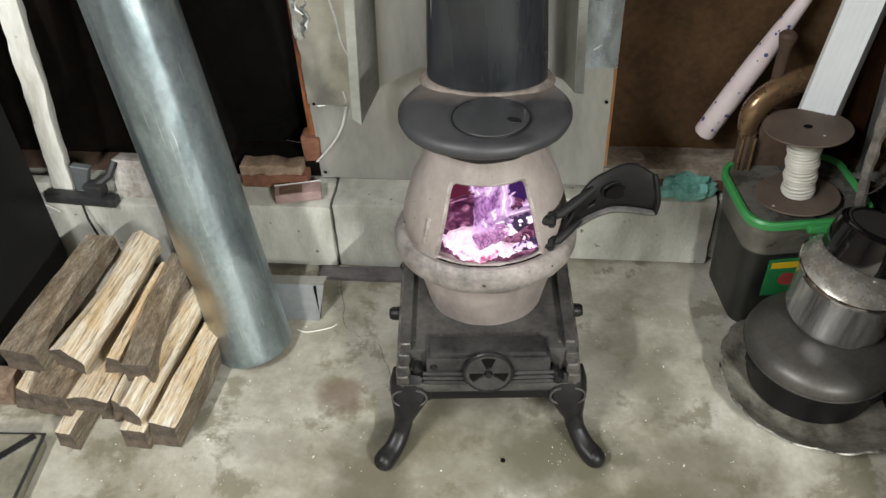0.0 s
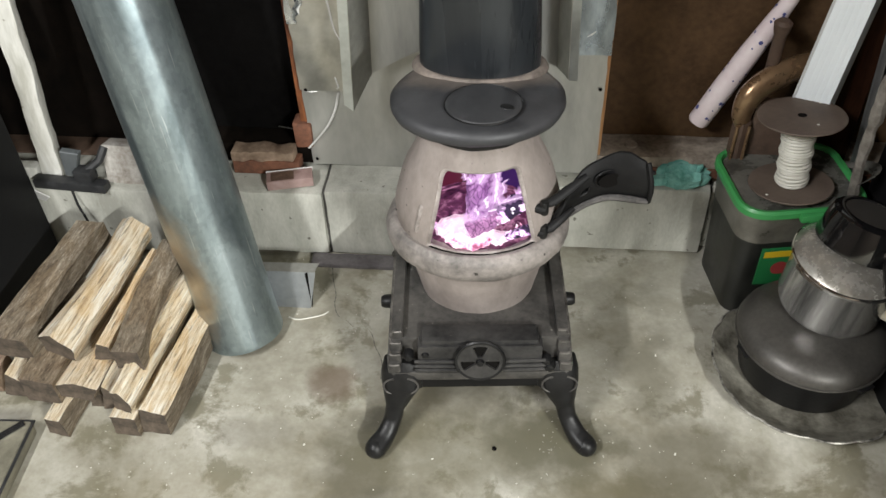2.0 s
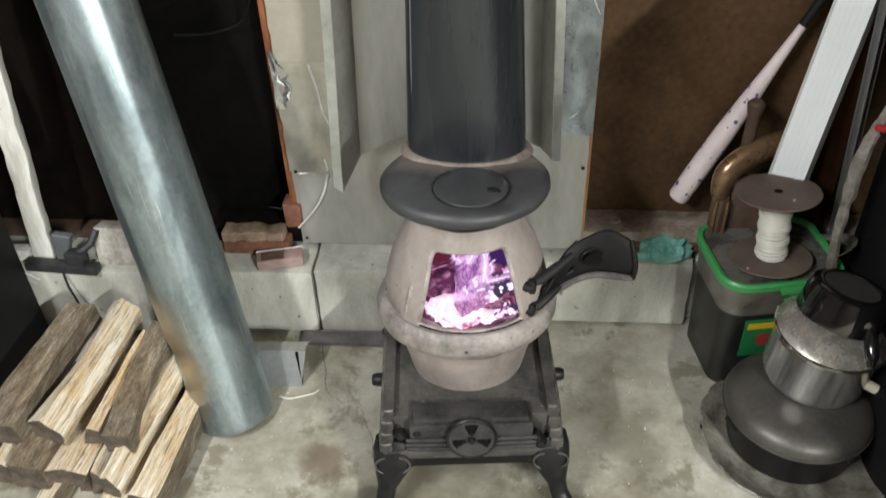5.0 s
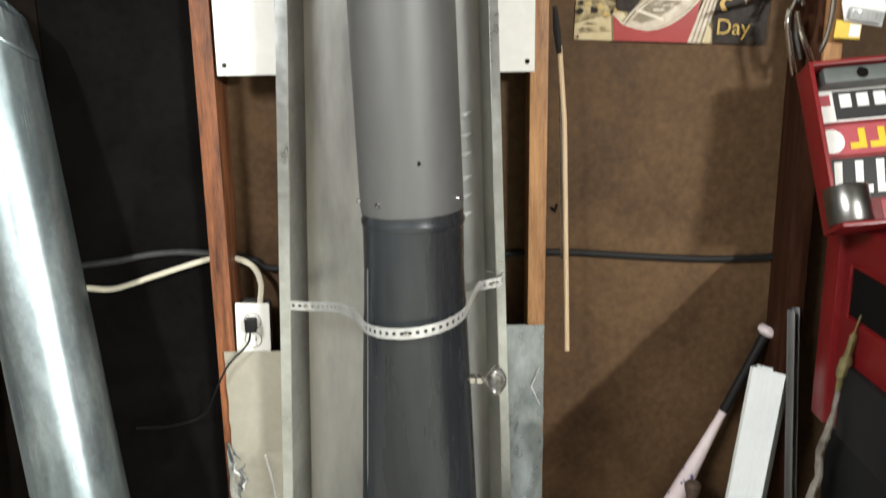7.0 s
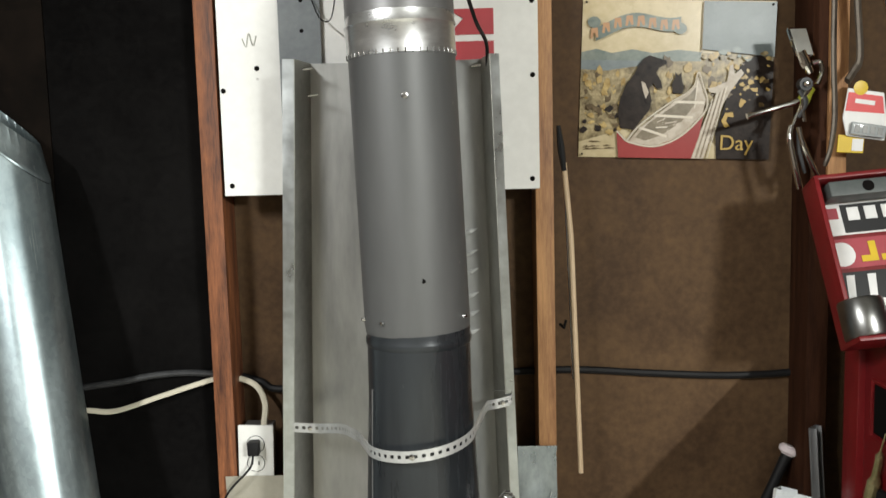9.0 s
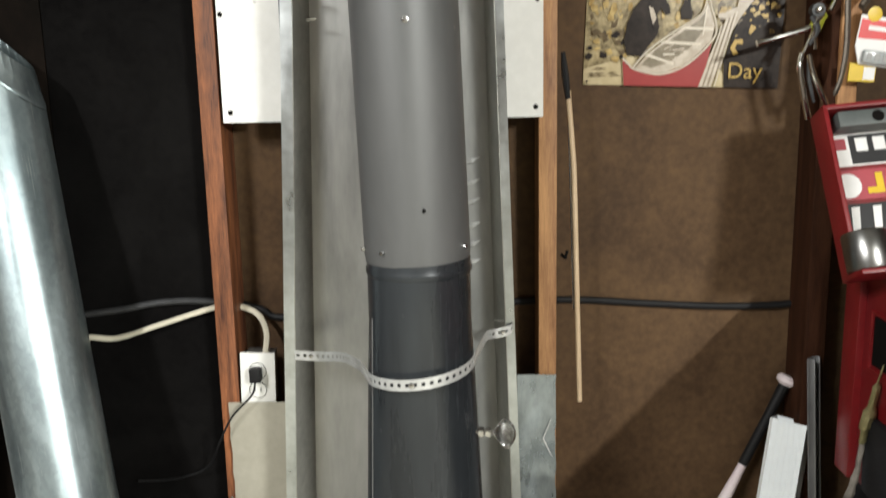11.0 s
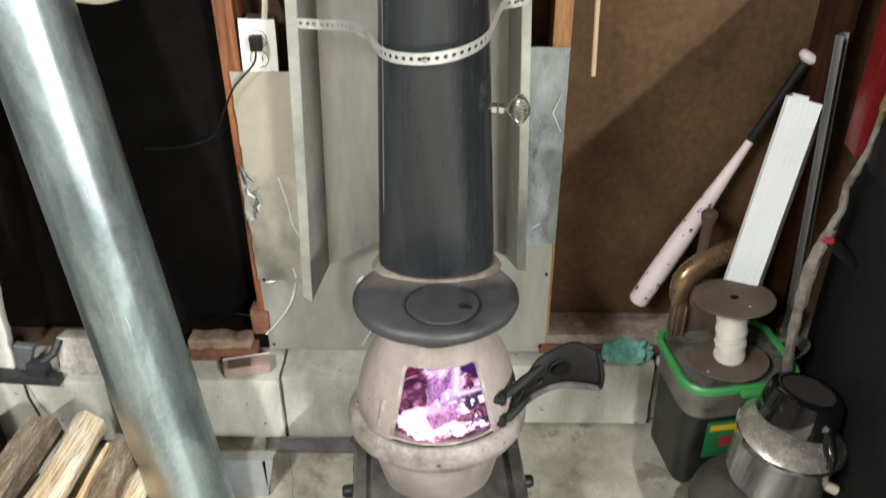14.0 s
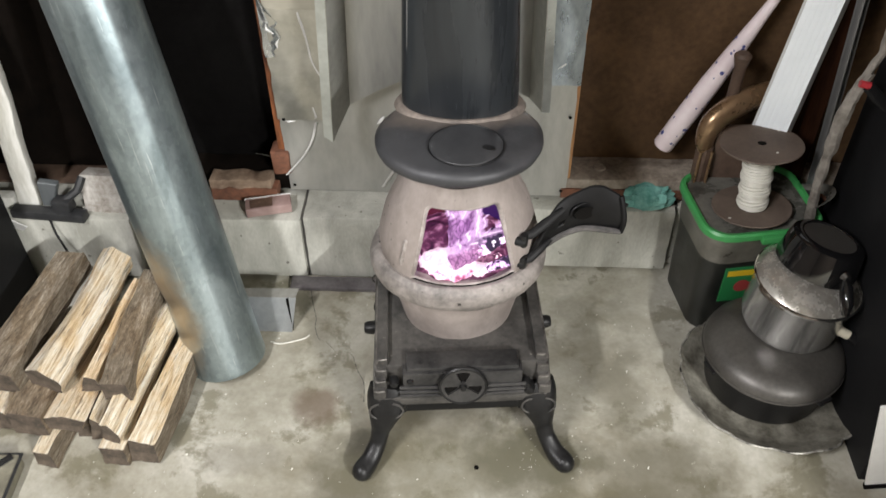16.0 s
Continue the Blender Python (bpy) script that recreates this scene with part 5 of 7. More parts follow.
def shield_strip(cols, name, material, label=""):
    """cols: (x at the top, x at the foot, y, foot height) from left to right."""
    bm = bmesh.new()
    g = []
    for i, (xt, xb, y, zf) in enumerate(cols):
        col = []
        for j in range(31):
            t = j / 30
            z = zf + (1.682 - zf) * t
            x = xb + (xt - xb) * (z - 0.45) / (1.682 - 0.45)
            n = noise.noise(Vector((x * 8, z * 5, 21.0)))
            col.append(bm.verts.new((x, y + 0.003 * n, z)))
        g.append(col)
    for a, b in zip(g, g[1:]):
        for j in range(30):
            bm.faces.new((a[j], b[j], b[j + 1], a[j + 1]))
    bmesh.ops.recalc_face_normals(bm, faces=bm.faces)
    bmesh.ops.solidify(bm, geom=list(bm.faces), thickness=0.0012)
    return part(name, bm, material, shield, label)


shield_strip([(-0.194, -0.236, -0.050, 0.470), (-0.12, -0.17, -0.044, 0.505), (-0.06, -0.08, -0.040, 0.545), (0.02, 0.02, -0.040, 0.55), (0.08, 0.09, -0.044, 0.52), (0.118, 0.145, -0.050, 0.495)], "back_panel", M_TIN)
shield_strip([(-0.208, -0.262, -0.130, 0.430), (-0.203, -0.254, -0.105, 0.445), (-0.194, -0.236, -0.050, 0.470)], "side_flange", M_TIN3, "bent side flange")
shield_strip([(0.118, 0.145, -0.050, 0.495), (0.127, 0.160, -0.105, 0.510), (0.132, 0.166, -0.130, 0.515)], "side_flange", M_TIN3, "bent side flange")
shield_strip([(-0.228, -0.280, -0.132, 0.445), (-0.208, -0.262, -0.131, 0.430)], "hem", M_GALV, "bright folded edge")
shield_strip([(0.132, 0.166, -0.131, 0.515), (0.147, 0.182, -0.132, 0.515)], "hem", M_GALV, "bright folded edge")
for k, z in enumerate((1.17, 1.205, 1.24, 1.285, 1.32, 1.36)):
    part("louvre_dent", tube([(0.075, -0.047, z), (0.092, -0.052, z + 0.008), (0.106, -0.050, z + 0.014)], [0.001, 0.0045, 0.001], 6), M_STRAP, shield)
for x, y, z in ((-0.197, -0.112, 1.665), (-0.19, -0.105, 1.62), (0.10, -0.06, 1.668)):
    part("tab", tube([(x, y, z), (x + 0.018, y - 0.002, z + 0.002)], 0.002, 6), M_STEEL, shield)
part("rivet_wire", tube([(0.125, -0.12, 1.084), (0.135, -0.135, 1.088), (0.143, -0.137, 1.087)], 0.0012, 5), M_STEEL, shield)

# perforated hanger strap round the pipe
strap = thing("hanger_strap", "perforated galvanised strap holding the stovepipe", "strap")
ctrl = [(-0.236, -0.137, 1.028), (-0.19, -0.143, 1.027), (-0.14, -0.19, 1.040), (-0.098, -0.29, 1.058)]
line = curve(ctrl, 6)
line += [Vector((PX + 0.0868 * math.sin(radians(a)), YP - 0.0868 * math.cos(radians(a)), 1.066 + 0.00016 * (a + 70) - 0.006 * math.cos(radians(a)))) for a in range(-78, 86, 6)]
line += curve([(0.100, -0.28, 1.085), (0.112, -0.20, 1.078), (0.122, -0.15, 1.066), (0.150, -0.14, 1.069), (0.160, -0.135, 1.075), (0.156, -0.125, 1.090)], 6)
cum = [0.0]
for a, b in zip(line, line[1:]):
    cum.append(cum[-1] + (b - a).length)


def along(s):
    for i in range(len(line) - 1):
        if cum[i + 1] >= s:
            return line[i].lerp(line[i + 1], (s - cum[i]) / max(1e-6, cum[i + 1] - cum[i]))
    return line[-1]


bm = bmesh.new()
PITCH, HW, HOLE = 0.0125, 0.0088, 0.0031
count = int(cum[-1] / PITCH)
for k in range(count):
    pts = [along((k + f) * PITCH) for f in (0, 0.26, 0.5, 0.74, 1.0)]
    up = Vector((0, 0, 1))
    rows_ = []
    for i, p in enumerate(pts):
        hole = (0, HOLE * 0.75, HOLE, HOLE * 0.75, 0)[i]
        rows_.append([bm.verts.new(p + up * h) for h in (-HW, -hole - (0.0 if 0 < i < 4 else 0.0015), hole + (0.0 if 0 < i < 4 else 0.0015), HW)])
    for i, (a, b) in enumerate(zip(rows_, rows_[1:])):
        for j in range(3):
            if j == 1 and 0 < i < 3:
                continue
            bm.faces.new((a[j], b[j], b[j + 1], a[j + 1]))
bmesh.ops.remove_doubles(bm, verts=bm.verts, dist=1e-5)
bmesh.ops.recalc_face_normals(bm, faces=bm.faces)
bmesh.ops.solidify(bm, geom=list(bm.faces), thickness=0.001)
part("strap_band", bm, M_STRAP, strap, smooth=False)
for s in (0.03, cum[-1] * 0.5, cum[-1] - 0.04):
    p = along(s)
    part("strap_screw", lathe([(0, 0.003), (0.004, 0.002), (0.005, 0)], 8), M_STEEL, strap, m=pose(p.x, p.y - 0.001, p.z, 90, 0, 0))

# ---- on the wall behind ----
sign = thing("white_metal_sign", "white metal sign panel with red letter shapes behind the pipe", "sign")
part("panel", box(-0.372, 0.226, -0.012, -0.003, 1.443, 2.25, 0.001), M_WHITEBD, sign, smooth=False)
for z0, z1, cut in ((1.672, 1.719, 0.0), (1.731, 1.778, 0.03), (1.812, 1.86, 0.04), (1.90, 1.95, 0.0)):
    bm = prism([(0.06, z0), (0.144, z0), (0.144, z1), (0.06, z1), (0.118 - cut, (z0 + z1) / 2 + 0.006) if cut else (0.06, (z0 + z1) / 2)], 0.002)
    part("red_shape", bm, M_REDPAINT, sign, m=pose(0, -0.0145, 0), smooth=False)
for x, z in ((-0.357, 1.462), (-0.365, 1.64), (0.212, 1.462), (0.215, 1.655), (0.215, 1.79), (-0.30, 1.68)):
    part("screw", lathe([(0, 0.003), (0.004, 0.002), (0.005, 0)], 8), M_SOOTGAP, sign, m=pose(x, -0.013, z, 90, 0, 0))
part("scribble", tube(curve([(-0.325, -0.0135, 1.735), (-0.318, -0.0135, 1.72), (-0.312, -0.0135, 1.745), (-0.305, -0.0135, 1.722), (-0.298, -0.0135, 1.74)], 5), 0.001, 5), M_CLEAR, sign)
flash = tagged(part("metal_flashing", prism([(-0.268, 1.50), (-0.263, 1.50), (-0.190, 1.68), (-0.190, 2.2), (-0.268, 2.2)], 0.004), M_GREYSTRIP, m=pose(0.014, -0.024, 0), smooth=False), "grey metal flashing strip on the white panel", "flashing")
for z in (1.745, 1.80):
    part("hole", lathe([(0, 0.001), (0.004, 0.0)], 8), M_SOOTGAP, flash, m=pose(-0.225, -0.0245 + 0.024, z, 90, 0, 0))
chain = tagged(part("cord", tube(curve([(0.085, -0.36, 1.76), (0.105, -0.25, 1.72), (0.125, -0.14, 1.70), (0.128, -0.10, 1.665)], 8), 0.0035, 6), M_CORD), "dark speckled cord behind the elbow", "cord")
tagged(part("cord", tube(curve([(-0.09, -0.4, 1.78), (-0.13, -0.2, 1.74), (-0.17, -0.06, 1.76), (-0.19, -0.03, 1.80)], 6), 0.0012, 5), M_CORD), "thin wire from the elbow to the sign", "wire")

outlet = thing("power_outlet", "white plastic duplex outlet cover on the stud", "outlet", pose(-0.3385, -0.004, 0.936, 0, 1.5, 0))
part("cover_plate", box(-0.035, 0.035, -0.006, 0.0, -0.057, 0.057, 0.003), M_PLASTIC, outlet)
part("outlet_box", box(-0.028, 0.028, 0.0, 0.05, -0.05, 0.05), M_GREYMETAL, outlet)
for z in (0.019, -0.019):
    sock = part("socket_face", lathe([(0.0, 0.0078), (0.0158, 0.0075), (0.017, 0.006), (0.017, 0)], 20), M_PLASTIC, outlet, m=pose(0, -0.0005, z, 90, 0, 0))
    part("socket_rim", tube([(0.0172 * math.cos(k * math.pi / 12), 0.0172 * math.sin(k * math.pi / 12), 0.006) for k in range(25)], 0.0007, 5, cap=False), M_SOOTGAP, sock)
    for x in (-0.006, 0.006):
        part("slot", box(x - 0.001, x + 0.001, -0.003, 0.005, 0.0075, 0.0084), M_SOOTGAP, sock, smooth=False)
part("cover_screw", lathe([(0, 0.0075), (0.003, 0.0068), (0.003, 0)], 8), M_STEEL, outlet, m=pose(0, -0.001, 0, 90, 0, 0))
plug = thing("plug", "black power plug and thin cord in the outlet", "plug", pose(-0.338, -0.012, 0.955))
part("plug_body", box(-0.011, 0.011, -0.026, -0.002, -0.016, 0.012, 0.004), M_CORD, plug)
part("plug_cord", tube(curve([(0, -0.02, -0.012), (-0.008, -0.024, -0.04), (-0.05, -0.025, -0.085), (-0.08, -0.015, -0.14), (-0.13, 0.05, -0.225), (-0.21, 0.066, -0.258), (-0.285, 0.066, -0.262)], 8), 0.0023, 6), M_CORD, plug)
tagged(part("white_cable", tube(curve([(-0.78, 0.055, 0.99), (-0.705, 0.055, 1.010), (-0.64, 0.055, 1.008), (-0.55, 0.055, 1.035), (-0.44, 0.058, 1.068), (-0.39, 0.058, 1.072), (-0.345, 0.045, 1.058), (-0.325, 0.03, 1.025), (-0.326, 0.015, 0.985)], 8), 0.0062, 8, flat=0.6), M_CABLE), "cream flat cable running behind the stud to the outlet", "cable")
hose = [(-0.398, 1.074), (-0.345, 1.058), (-0.3, 1.040), (-0.1, 1.05), (0.15, 1.065), (0.30, 1.068), (0.45, 1.058), (0.60, 1.050), (0.72, 1.052), (0.775, 1.062)]
tagged(part("black_cable", tube(curve([(-0.80, 0.064, 1.040), (-0.70, 0.063, 1.057), (-0.623, 0.0625, 1.067), (-0.564, 0.0625, 1.078), (-0.495, 0.0625, 1.083), (-0.425, 0.0625, 1.079), (-0.405, 0.0625, 1.074)], 8), 0.0068, 10), M_DARKMETAL), "black cable across the black board", "cable")
tagged(part("black_cable", tube(curve([(x, 0.0815, z) for x, z in hose], 8), 0.0075, 8), M_CORD), "black cable running along the wall", "cable")

dowel = thing("hanging_rod_set", "thin wooden dowel and metal rod hanging on the stud", "rod")
part("dowel", tube([(0.2985, -0.012, 0.886), (0.284, -0.010, 1.35), (0.272, -0.010, 1.49)], 0.0052, 10), M_DOWEL, dowel)
part("metal_rod", tube([(0.286, -0.006, 1.072), (0.271, -0.008, 1.50)], 0.0026, 8), M_STEEL, dowel)
part("dark_clip", tube([(0.262, -0.010, 1.56), (0.266, -0.012, 1.52), (0.272, -0.012, 1.475)], [0.004, 0.007, 0.005], 8), M_CORD, dowel)
part("hook", tube([(0.262, -0.004, 1.18), (0.268, -0.016, 1.175), (0.272, -0.016, 1.19)], 0.003, 6), M_SOOTGAP, dowel)

poster = thing("tin_poster", "faded tin poster of a red canoe by a wooded shore", "poster", pose(0.312, 0.0855, 1.500, 0, 2.3, 0))
part("poster_sheet", box(0, 0.376, 0, 0.003, 0, 0.308, 0.001), M_CREAMP, poster, smooth=False)
PY = [0.0]


def flat(name, outline, material):
    PY[0] -= 0.00003
    return part(name, prism(outline, 0.0002), material, poster, m=pose(0, PY[0], 0), smooth=False)


flat("shore_shape", [(0.0, 0.03), (0.05, 0.045), (0.09, 0.06), (0.2, 0.09), (0.30, 0.0), (0.376, 0.0), (0.376, 0.215), (0.33, 0.215), (0.26, 0.205), (0.2, 0.21), (0.15, 0.205), (0.10, 0.182), (0.05, 0.172), (0.0, 0.175)], M_BRUSH)
flat("far_bank_shape", [(0.0, 0.205), (0.03, 0.212), (0.06, 0.204), (0.10, 0.212), (0.14, 0.205), (0.19, 0.212), (0.235, 0.208), (0.235, 0.190), (0.0, 0.188)], M_PTEAL)
flat("water_shape", [(0.0, 0.172), (0.05, 0.170), (0.10, 0.178), (0.15, 0.182), (0.15, 0.190), (0.0, 0.190)], M_PSKY)
rnd = random.Random(21)


def leaf_blot(cx, cz, r, material, tall=0.6):
    pts = [(cx + r * rnd.uniform(0.45, 1.3) * math.cos(j * 0.698), cz + tall * r * rnd.uniform(0.45, 1.3) * math.sin(j * 0.698)) for j in range(9)]
    flat("foliage_shape", [(min(0.375, max(0.001, x)), min(0.3, max(0.002, z))) for x, z in pts], material)


for k in range(130):
    cx = rnd.uniform(0.004, 0.372)
    leaf_blot(cx, rnd.uniform(0.045, 0.175 if cx < 0.12 else 0.20), rnd.uniform(0.002, 0.009), (M_OCHRE, M_BRUSH, M_BRUSH, M_OCHRE, M_PLEAF)[k % 5], 1.3)
for k in range(22):
    leaf_blot(rnd.uniform(0.0, 0.085), rnd.uniform(0.050, 0.12), rnd.uniform(0.004, 0.011), (M_PLEAF, M_PDARK, M_OCHRE)[k % 3], 0.8)
for k in range(9):
    z = rnd.uniform(0.006, 0.036)
    x = rnd.uniform(0.0, 0.05)
    flat("ripple_shape", [(x, z), (x + rnd.uniform(0.01, 0.03), z + 0.0015), (x + 0.008, z + 0.003)], M_PLEAF)
flat("forest_shape", [(0.376, 0.0), (0.376, 0.19), (0.345, 0.205), (0.318, 0.19), (0.300, 0.165), (0.285, 0.11), (0.268, 0.05), (0.272, 0.0)], M_PDARK)
for k in range(34):
    leaf_blot(rnd.uniform(0.285, 0.368), rnd.uniform(0.085, 0.19), rnd.uniform(0.002, 0.008), (M_PGOLD, M_OCHRE, M_PLEAF)[k % 3], 0.9)
flat("sky_panel", [(0.235, 0.213), (0.376, 0.200), (0.376, 0.305), (0.235, 0.305)], M_PSKY)
for k in range(16):
    leaf_blot(rnd.uniform(0.240, 0.370), rnd.uniform(0.196, 0.214), rnd.uniform(0.005, 0.012), (M_BRUSH, M_PTEAL, M_OCHRE)[k % 3])
flat("panel_line", [(0.2335, 0.205), (0.2350, 0.205), (0.2350, 0.305), (0.2335, 0.305)], M_PLEAF)
low_, high_ = [], []
for k in range(15):
    u = k / 14
    x = 0.026 + 0.165 * u
    z = 0.247 + 0.024 * u + 0.010 * math.sin((u - 0.15) * 6.0)
    low_.append((x, z - 0.013))
    high_.append((x, z + 0.013))
flat("banner_shape", low_ + high_[::-1], M_PTEAL)
for cx, cz in ((0.022, 0.262), (0.190, 0.252)):
    flat("banner_scroll", [(cx + 0.013 * math.cos(j * 0.524), cz + 0.011 * math.sin(j * 0.524)) for j in range(12)], M_PTEAL)
for k in range(8):
    u = (k + 0.5) / 8
    x, z = 0.012 + 0.180 * u, 0.245 + 0.026 * u + 0.010 * math.sin((u - 0.15) * 6.0)
    flat("banner_bar", [(x - 0.0075, z - 0.010), (x - 0.003, z - 0.011), (x - 0.001, z + 0.002), (x + 0.004, z - 0.009), (x + 0.008, z - 0.008), (x + 0.006, z + 0.010), (x - 0.006, z + 0.009)], M_PORANGE)
flat("dark_shape", [(0.080, 0.058), (0.074, 0.085), (0.078, 0.115), (0.088, 0.142), (0.103, 0.162), (0.112, 0.182), (0.122, 0.194), (0.132, 0.200), (0.142, 0.197), (0.156, 0.193), (0.166, 0.190), (0.166, 0.183), (0.152, 0.176), (0.147, 0.166), (0.157, 0.150), (0.160, 0.136), (0.150, 0.134), (0.142, 0.146), (0.134, 0.136), (0.140, 0.112), (0.136, 0.094), (0.118, 0.070), (0.108, 0.055)], M_PDARK)
flat("tan_patch", [(0.118, 0.150), (0.126, 0.146), (0.134, 0.128), (0.128, 0.116), (0.122, 0.132)], M_PLOG)
flat("dark_shape", [(0.180, 0.128), (0.178, 0.145), (0.184, 0.158), (0.184, 0.168), (0.190, 0.161), (0.196, 0.168), (0.197, 0.152), (0.202, 0.140), (0.200, 0.126)], M_PDARK)
flat("driftwood_shape", [(0.218, 0.0), (0.246, 0.0), (0.262, 0.045), (0.272, 0.090), (0.292, 0.130), (0.318, 0.168), (0.312, 0.176), (0.300, 0.166), (0.296, 0.184), (0.290, 0.182), (0.286, 0.152), (0.262, 0.140), (0.250, 0.138), (0.252, 0.130), (0.266, 0.128), (0.252, 0.092), (0.240, 0.060)], M_PLOG)
for k in range(7):
    x = 0.226 + 0.0045 * k
    flat("driftwood_line", [(x, 0.002), (x + 0.0012, 0.002), (x + 0.034, 0.118 + 0.004 * k), (x + 0.0325, 0.118 + 0.004 * k)], M_PLEAF if k % 2 else M_PWHITE)
flat("canoe_hull", [(0.078, 0.0), (0.073, 0.050), (0.084, 0.040), (0.10, 0.030), (0.15, 0.023), (0.20, 0.043), (0.243, 0.088), (0.236, 0.045), (0.222, 0.0)], M_PRED)
flat("canoe_inside", [(0.095, 0.030), (0.12, 0.06), (0.17, 0.10), (0.215, 0.132), (0.229, 0.160), (0.246, 0.115), (0.241, 0.088), (0.20, 0.045), (0.15, 0.024)], M_PLOG)
flat("canoe_shade", [(0.110, 0.040), (0.135, 0.068), (0.180, 0.100), (0.215, 0.126), (0.226, 0.140), (0.228, 0.110), (0.200, 0.072), (0.160, 0.044), (0.130, 0.034)], M_POLIVE)
for k in range(7):
    a_ = rnd.uniform(0, 3.1)
    x, z = rnd.uniform(0.15, 0.19), rnd.uniform(0.050, 0.070)
    flat("gear_shape", [(x, z), (x + 0.022 * math.cos(a_), z + 0.012 * math.sin(a_)), (x + 0.022 * math.cos(a_) + 0.002, z + 0.012 * math.sin(a_) + 0.003), (x, z + 0.003)], M_PWHITE if k % 2 else M_PLOG)
for a, b in (((0.117, 0.057), (0.172, 0.040)), ((0.145, 0.081), (0.222, 0.078)), ((0.182, 0.108), (0.243, 0.107))):
    flat("canoe_thwart", [a, b, (b[0], b[1] + 0.005), (a[0], a[1] + 0.005)], M_PWHITE)
flat("canoe_thwart", [(0.2275, 0.152), (0.2295, 0.152), (0.2255, 0.098), (0.2235, 0.098)], M_PWHITE)
rimline = curve([(0.073, 0.0, 0.052), (0.084, 0.0, 0.041), (0.10, 0.0, 0.030), (0.15, 0.0, 0.023), (0.20, 0.0, 0.044), (0.243, 0.0, 0.089), (0.2485, 0.0, 0.115), (0.238, 0.0, 0.145), (0.229, 0.0, 0.168), (0.218, 0.0, 0.136), (0.17, 0.0, 0.104), (0.12, 0.0, 0.066), (0.093, 0.0, 0.033)], 5)
part("canoe_rim", tube(rimline, 0.0020, 5), M_PWHITE, poster, m=pose(0, PY[0] - 0.0005, 0))
for x, z in ((0.006, 0.300), (0.006, 0.006), (0.368, 0.300)):
    part("poster_nail", lathe([(0, 0.0012), (0.002, 0.0006), (0.0024, 0)], 8), M_SOOTGAP, poster, m=pose(x, PY[0] - 0.0002, z, 90, 0, 0))
cu = bpy.data.curves.new("poster_word", "FONT")
cu.body, cu.size, cu.extrude = "Day", 0.042, 0.0003
word = new("poster_word", cu)
deps = bpy.context.evaluated_depsgraph_get()
me = bpy.data.meshes.new_from_object(word.evaluated_get(deps))
bpy.data.objects.remove(word)
me.materials.append(M_PGOLD)
wd = new("poster_word", me)
wd.parent, wd.matrix_basis = poster, pose(0.275, PY[0] - 0.001, 0.018, 90, 0, 0)
flat("gold_letter", [(0.285, 0.062), (0.278, 0.075), (0.285, 0.09), (0.30, 0.092), (0.302, 0.082), (0.29, 0.083), (0.287, 0.074), (0.295, 0.064), (0.305, 0.066)], M_PGOLD)

# hand tools hanging by the stud
tools = thing("hanging_pliers", "chrome locking pliers hanging open from a nail on the stud", "pliers", pose(0.715, -0.02, 1.60))
part("jaw", prism([(-0.032, 0.128), (0.004, 0.128), (0.018, 0.074), (-0.016, 0.074)], 0.012, bevel=0.003), M_CHROME, tools, "bright chrome jaw plate", m=pose(0, -0.012, 0, -6, 0, 0))
part("jaw", tube([(-0.012, -0.012, 0.082), (-0.004, -0.014, 0.060), (0.006, -0.014, 0.042)], [0.012, 0.014, 0.009], 10, flat=0.6), M_CHROME, tools)
part("jaw_hook", tube(curve([(0.010, -0.012, 0.060), (0.022, -0.014, 0.062), (0.026, -0.014, 0.044), (0.018, -0.014, 0.022)], 5), 0.0045, 8), M_CHROME, tools)
part("pivot", lathe([(0.0, -0.012), (0.011, -0.012), (0.012, -0.008), (0.012, 0.008), (0.0, 0.009)], 16), M_DARKMETAL, tools, m=pose(-0.006, -0.016, 0.022, 90, 0, 0))
part("pivot_screw", lathe([(0.0, 0.004), (0.005, 0.003), (0.006, 0.0)], 12), M_CHROME, tools, m=pose(-0.006, -0.029, 0.022, 90, 0, 0))
part("linkage", tube(curve([(-0.016, -0.018, 0.012), (-0.004, -0.02, -0.012), (-0.018, -0.02, -0.038)], 5), [0.007] * 6 + [0.005] * 5, 10, flat=0.6), M_DARKMETAL, tools)
part("linkage", tube(curve([(0.004, -0.018, 0.016), (-0.010, -0.02, -0.006), (-0.006, -0.02, -0.045)], 5), [0.006] * 6 + [0.005] * 5, 10, flat=0.6), M_CHROME, tools)
part("side_arm", tube([(-0.111, -0.02, -0.034), (-0.104, -0.02, -0.032), (-0.070, -0.02, -0.023), (-0.031, -0.02, -0.013), (-0.018, -0.018, -0.008)], [0.0062, 0.0046, 0.0042, 0.0056, 0.006], 10), M_CHROME, tools, "thin chrome side arm")
part("handle_bar", tube(curve([(-0.030, -0.02, -0.052), (-0.033, -0.021, -0.075), (-0.026, -0.022, -0.115), (-0.013, -0.022, -0.168)], 6), [0.0065] * 6 + [0.0075] * 13, 12, flat=0.75), M_CHROME, tools)
part("handle_bar", tube(curve([(-0.016, -0.018, -0.055), (-0.008, -0.018, -0.085), (0.008, -0.016, -0.120), (0.024, -0.014, -0.152)], 6), [0.006] * 6 + [0.0068] * 13, 12, flat=0.75), M_CHROME, tools)
part("release_lever", tube([(-0.014, -0.014, -0.060), (-0.012, -0.012, -0.100), (0.000, -0.010, -0.140)], [0.005, 0.0045, 0.003], 8), M_DARKMETAL, tools)
knob = thing("screwdriver", "small tool with a yellow green handle hanging on the stud", "screwdriver", pose(0.722, -0.010, 1.604, 0, 24, 0))
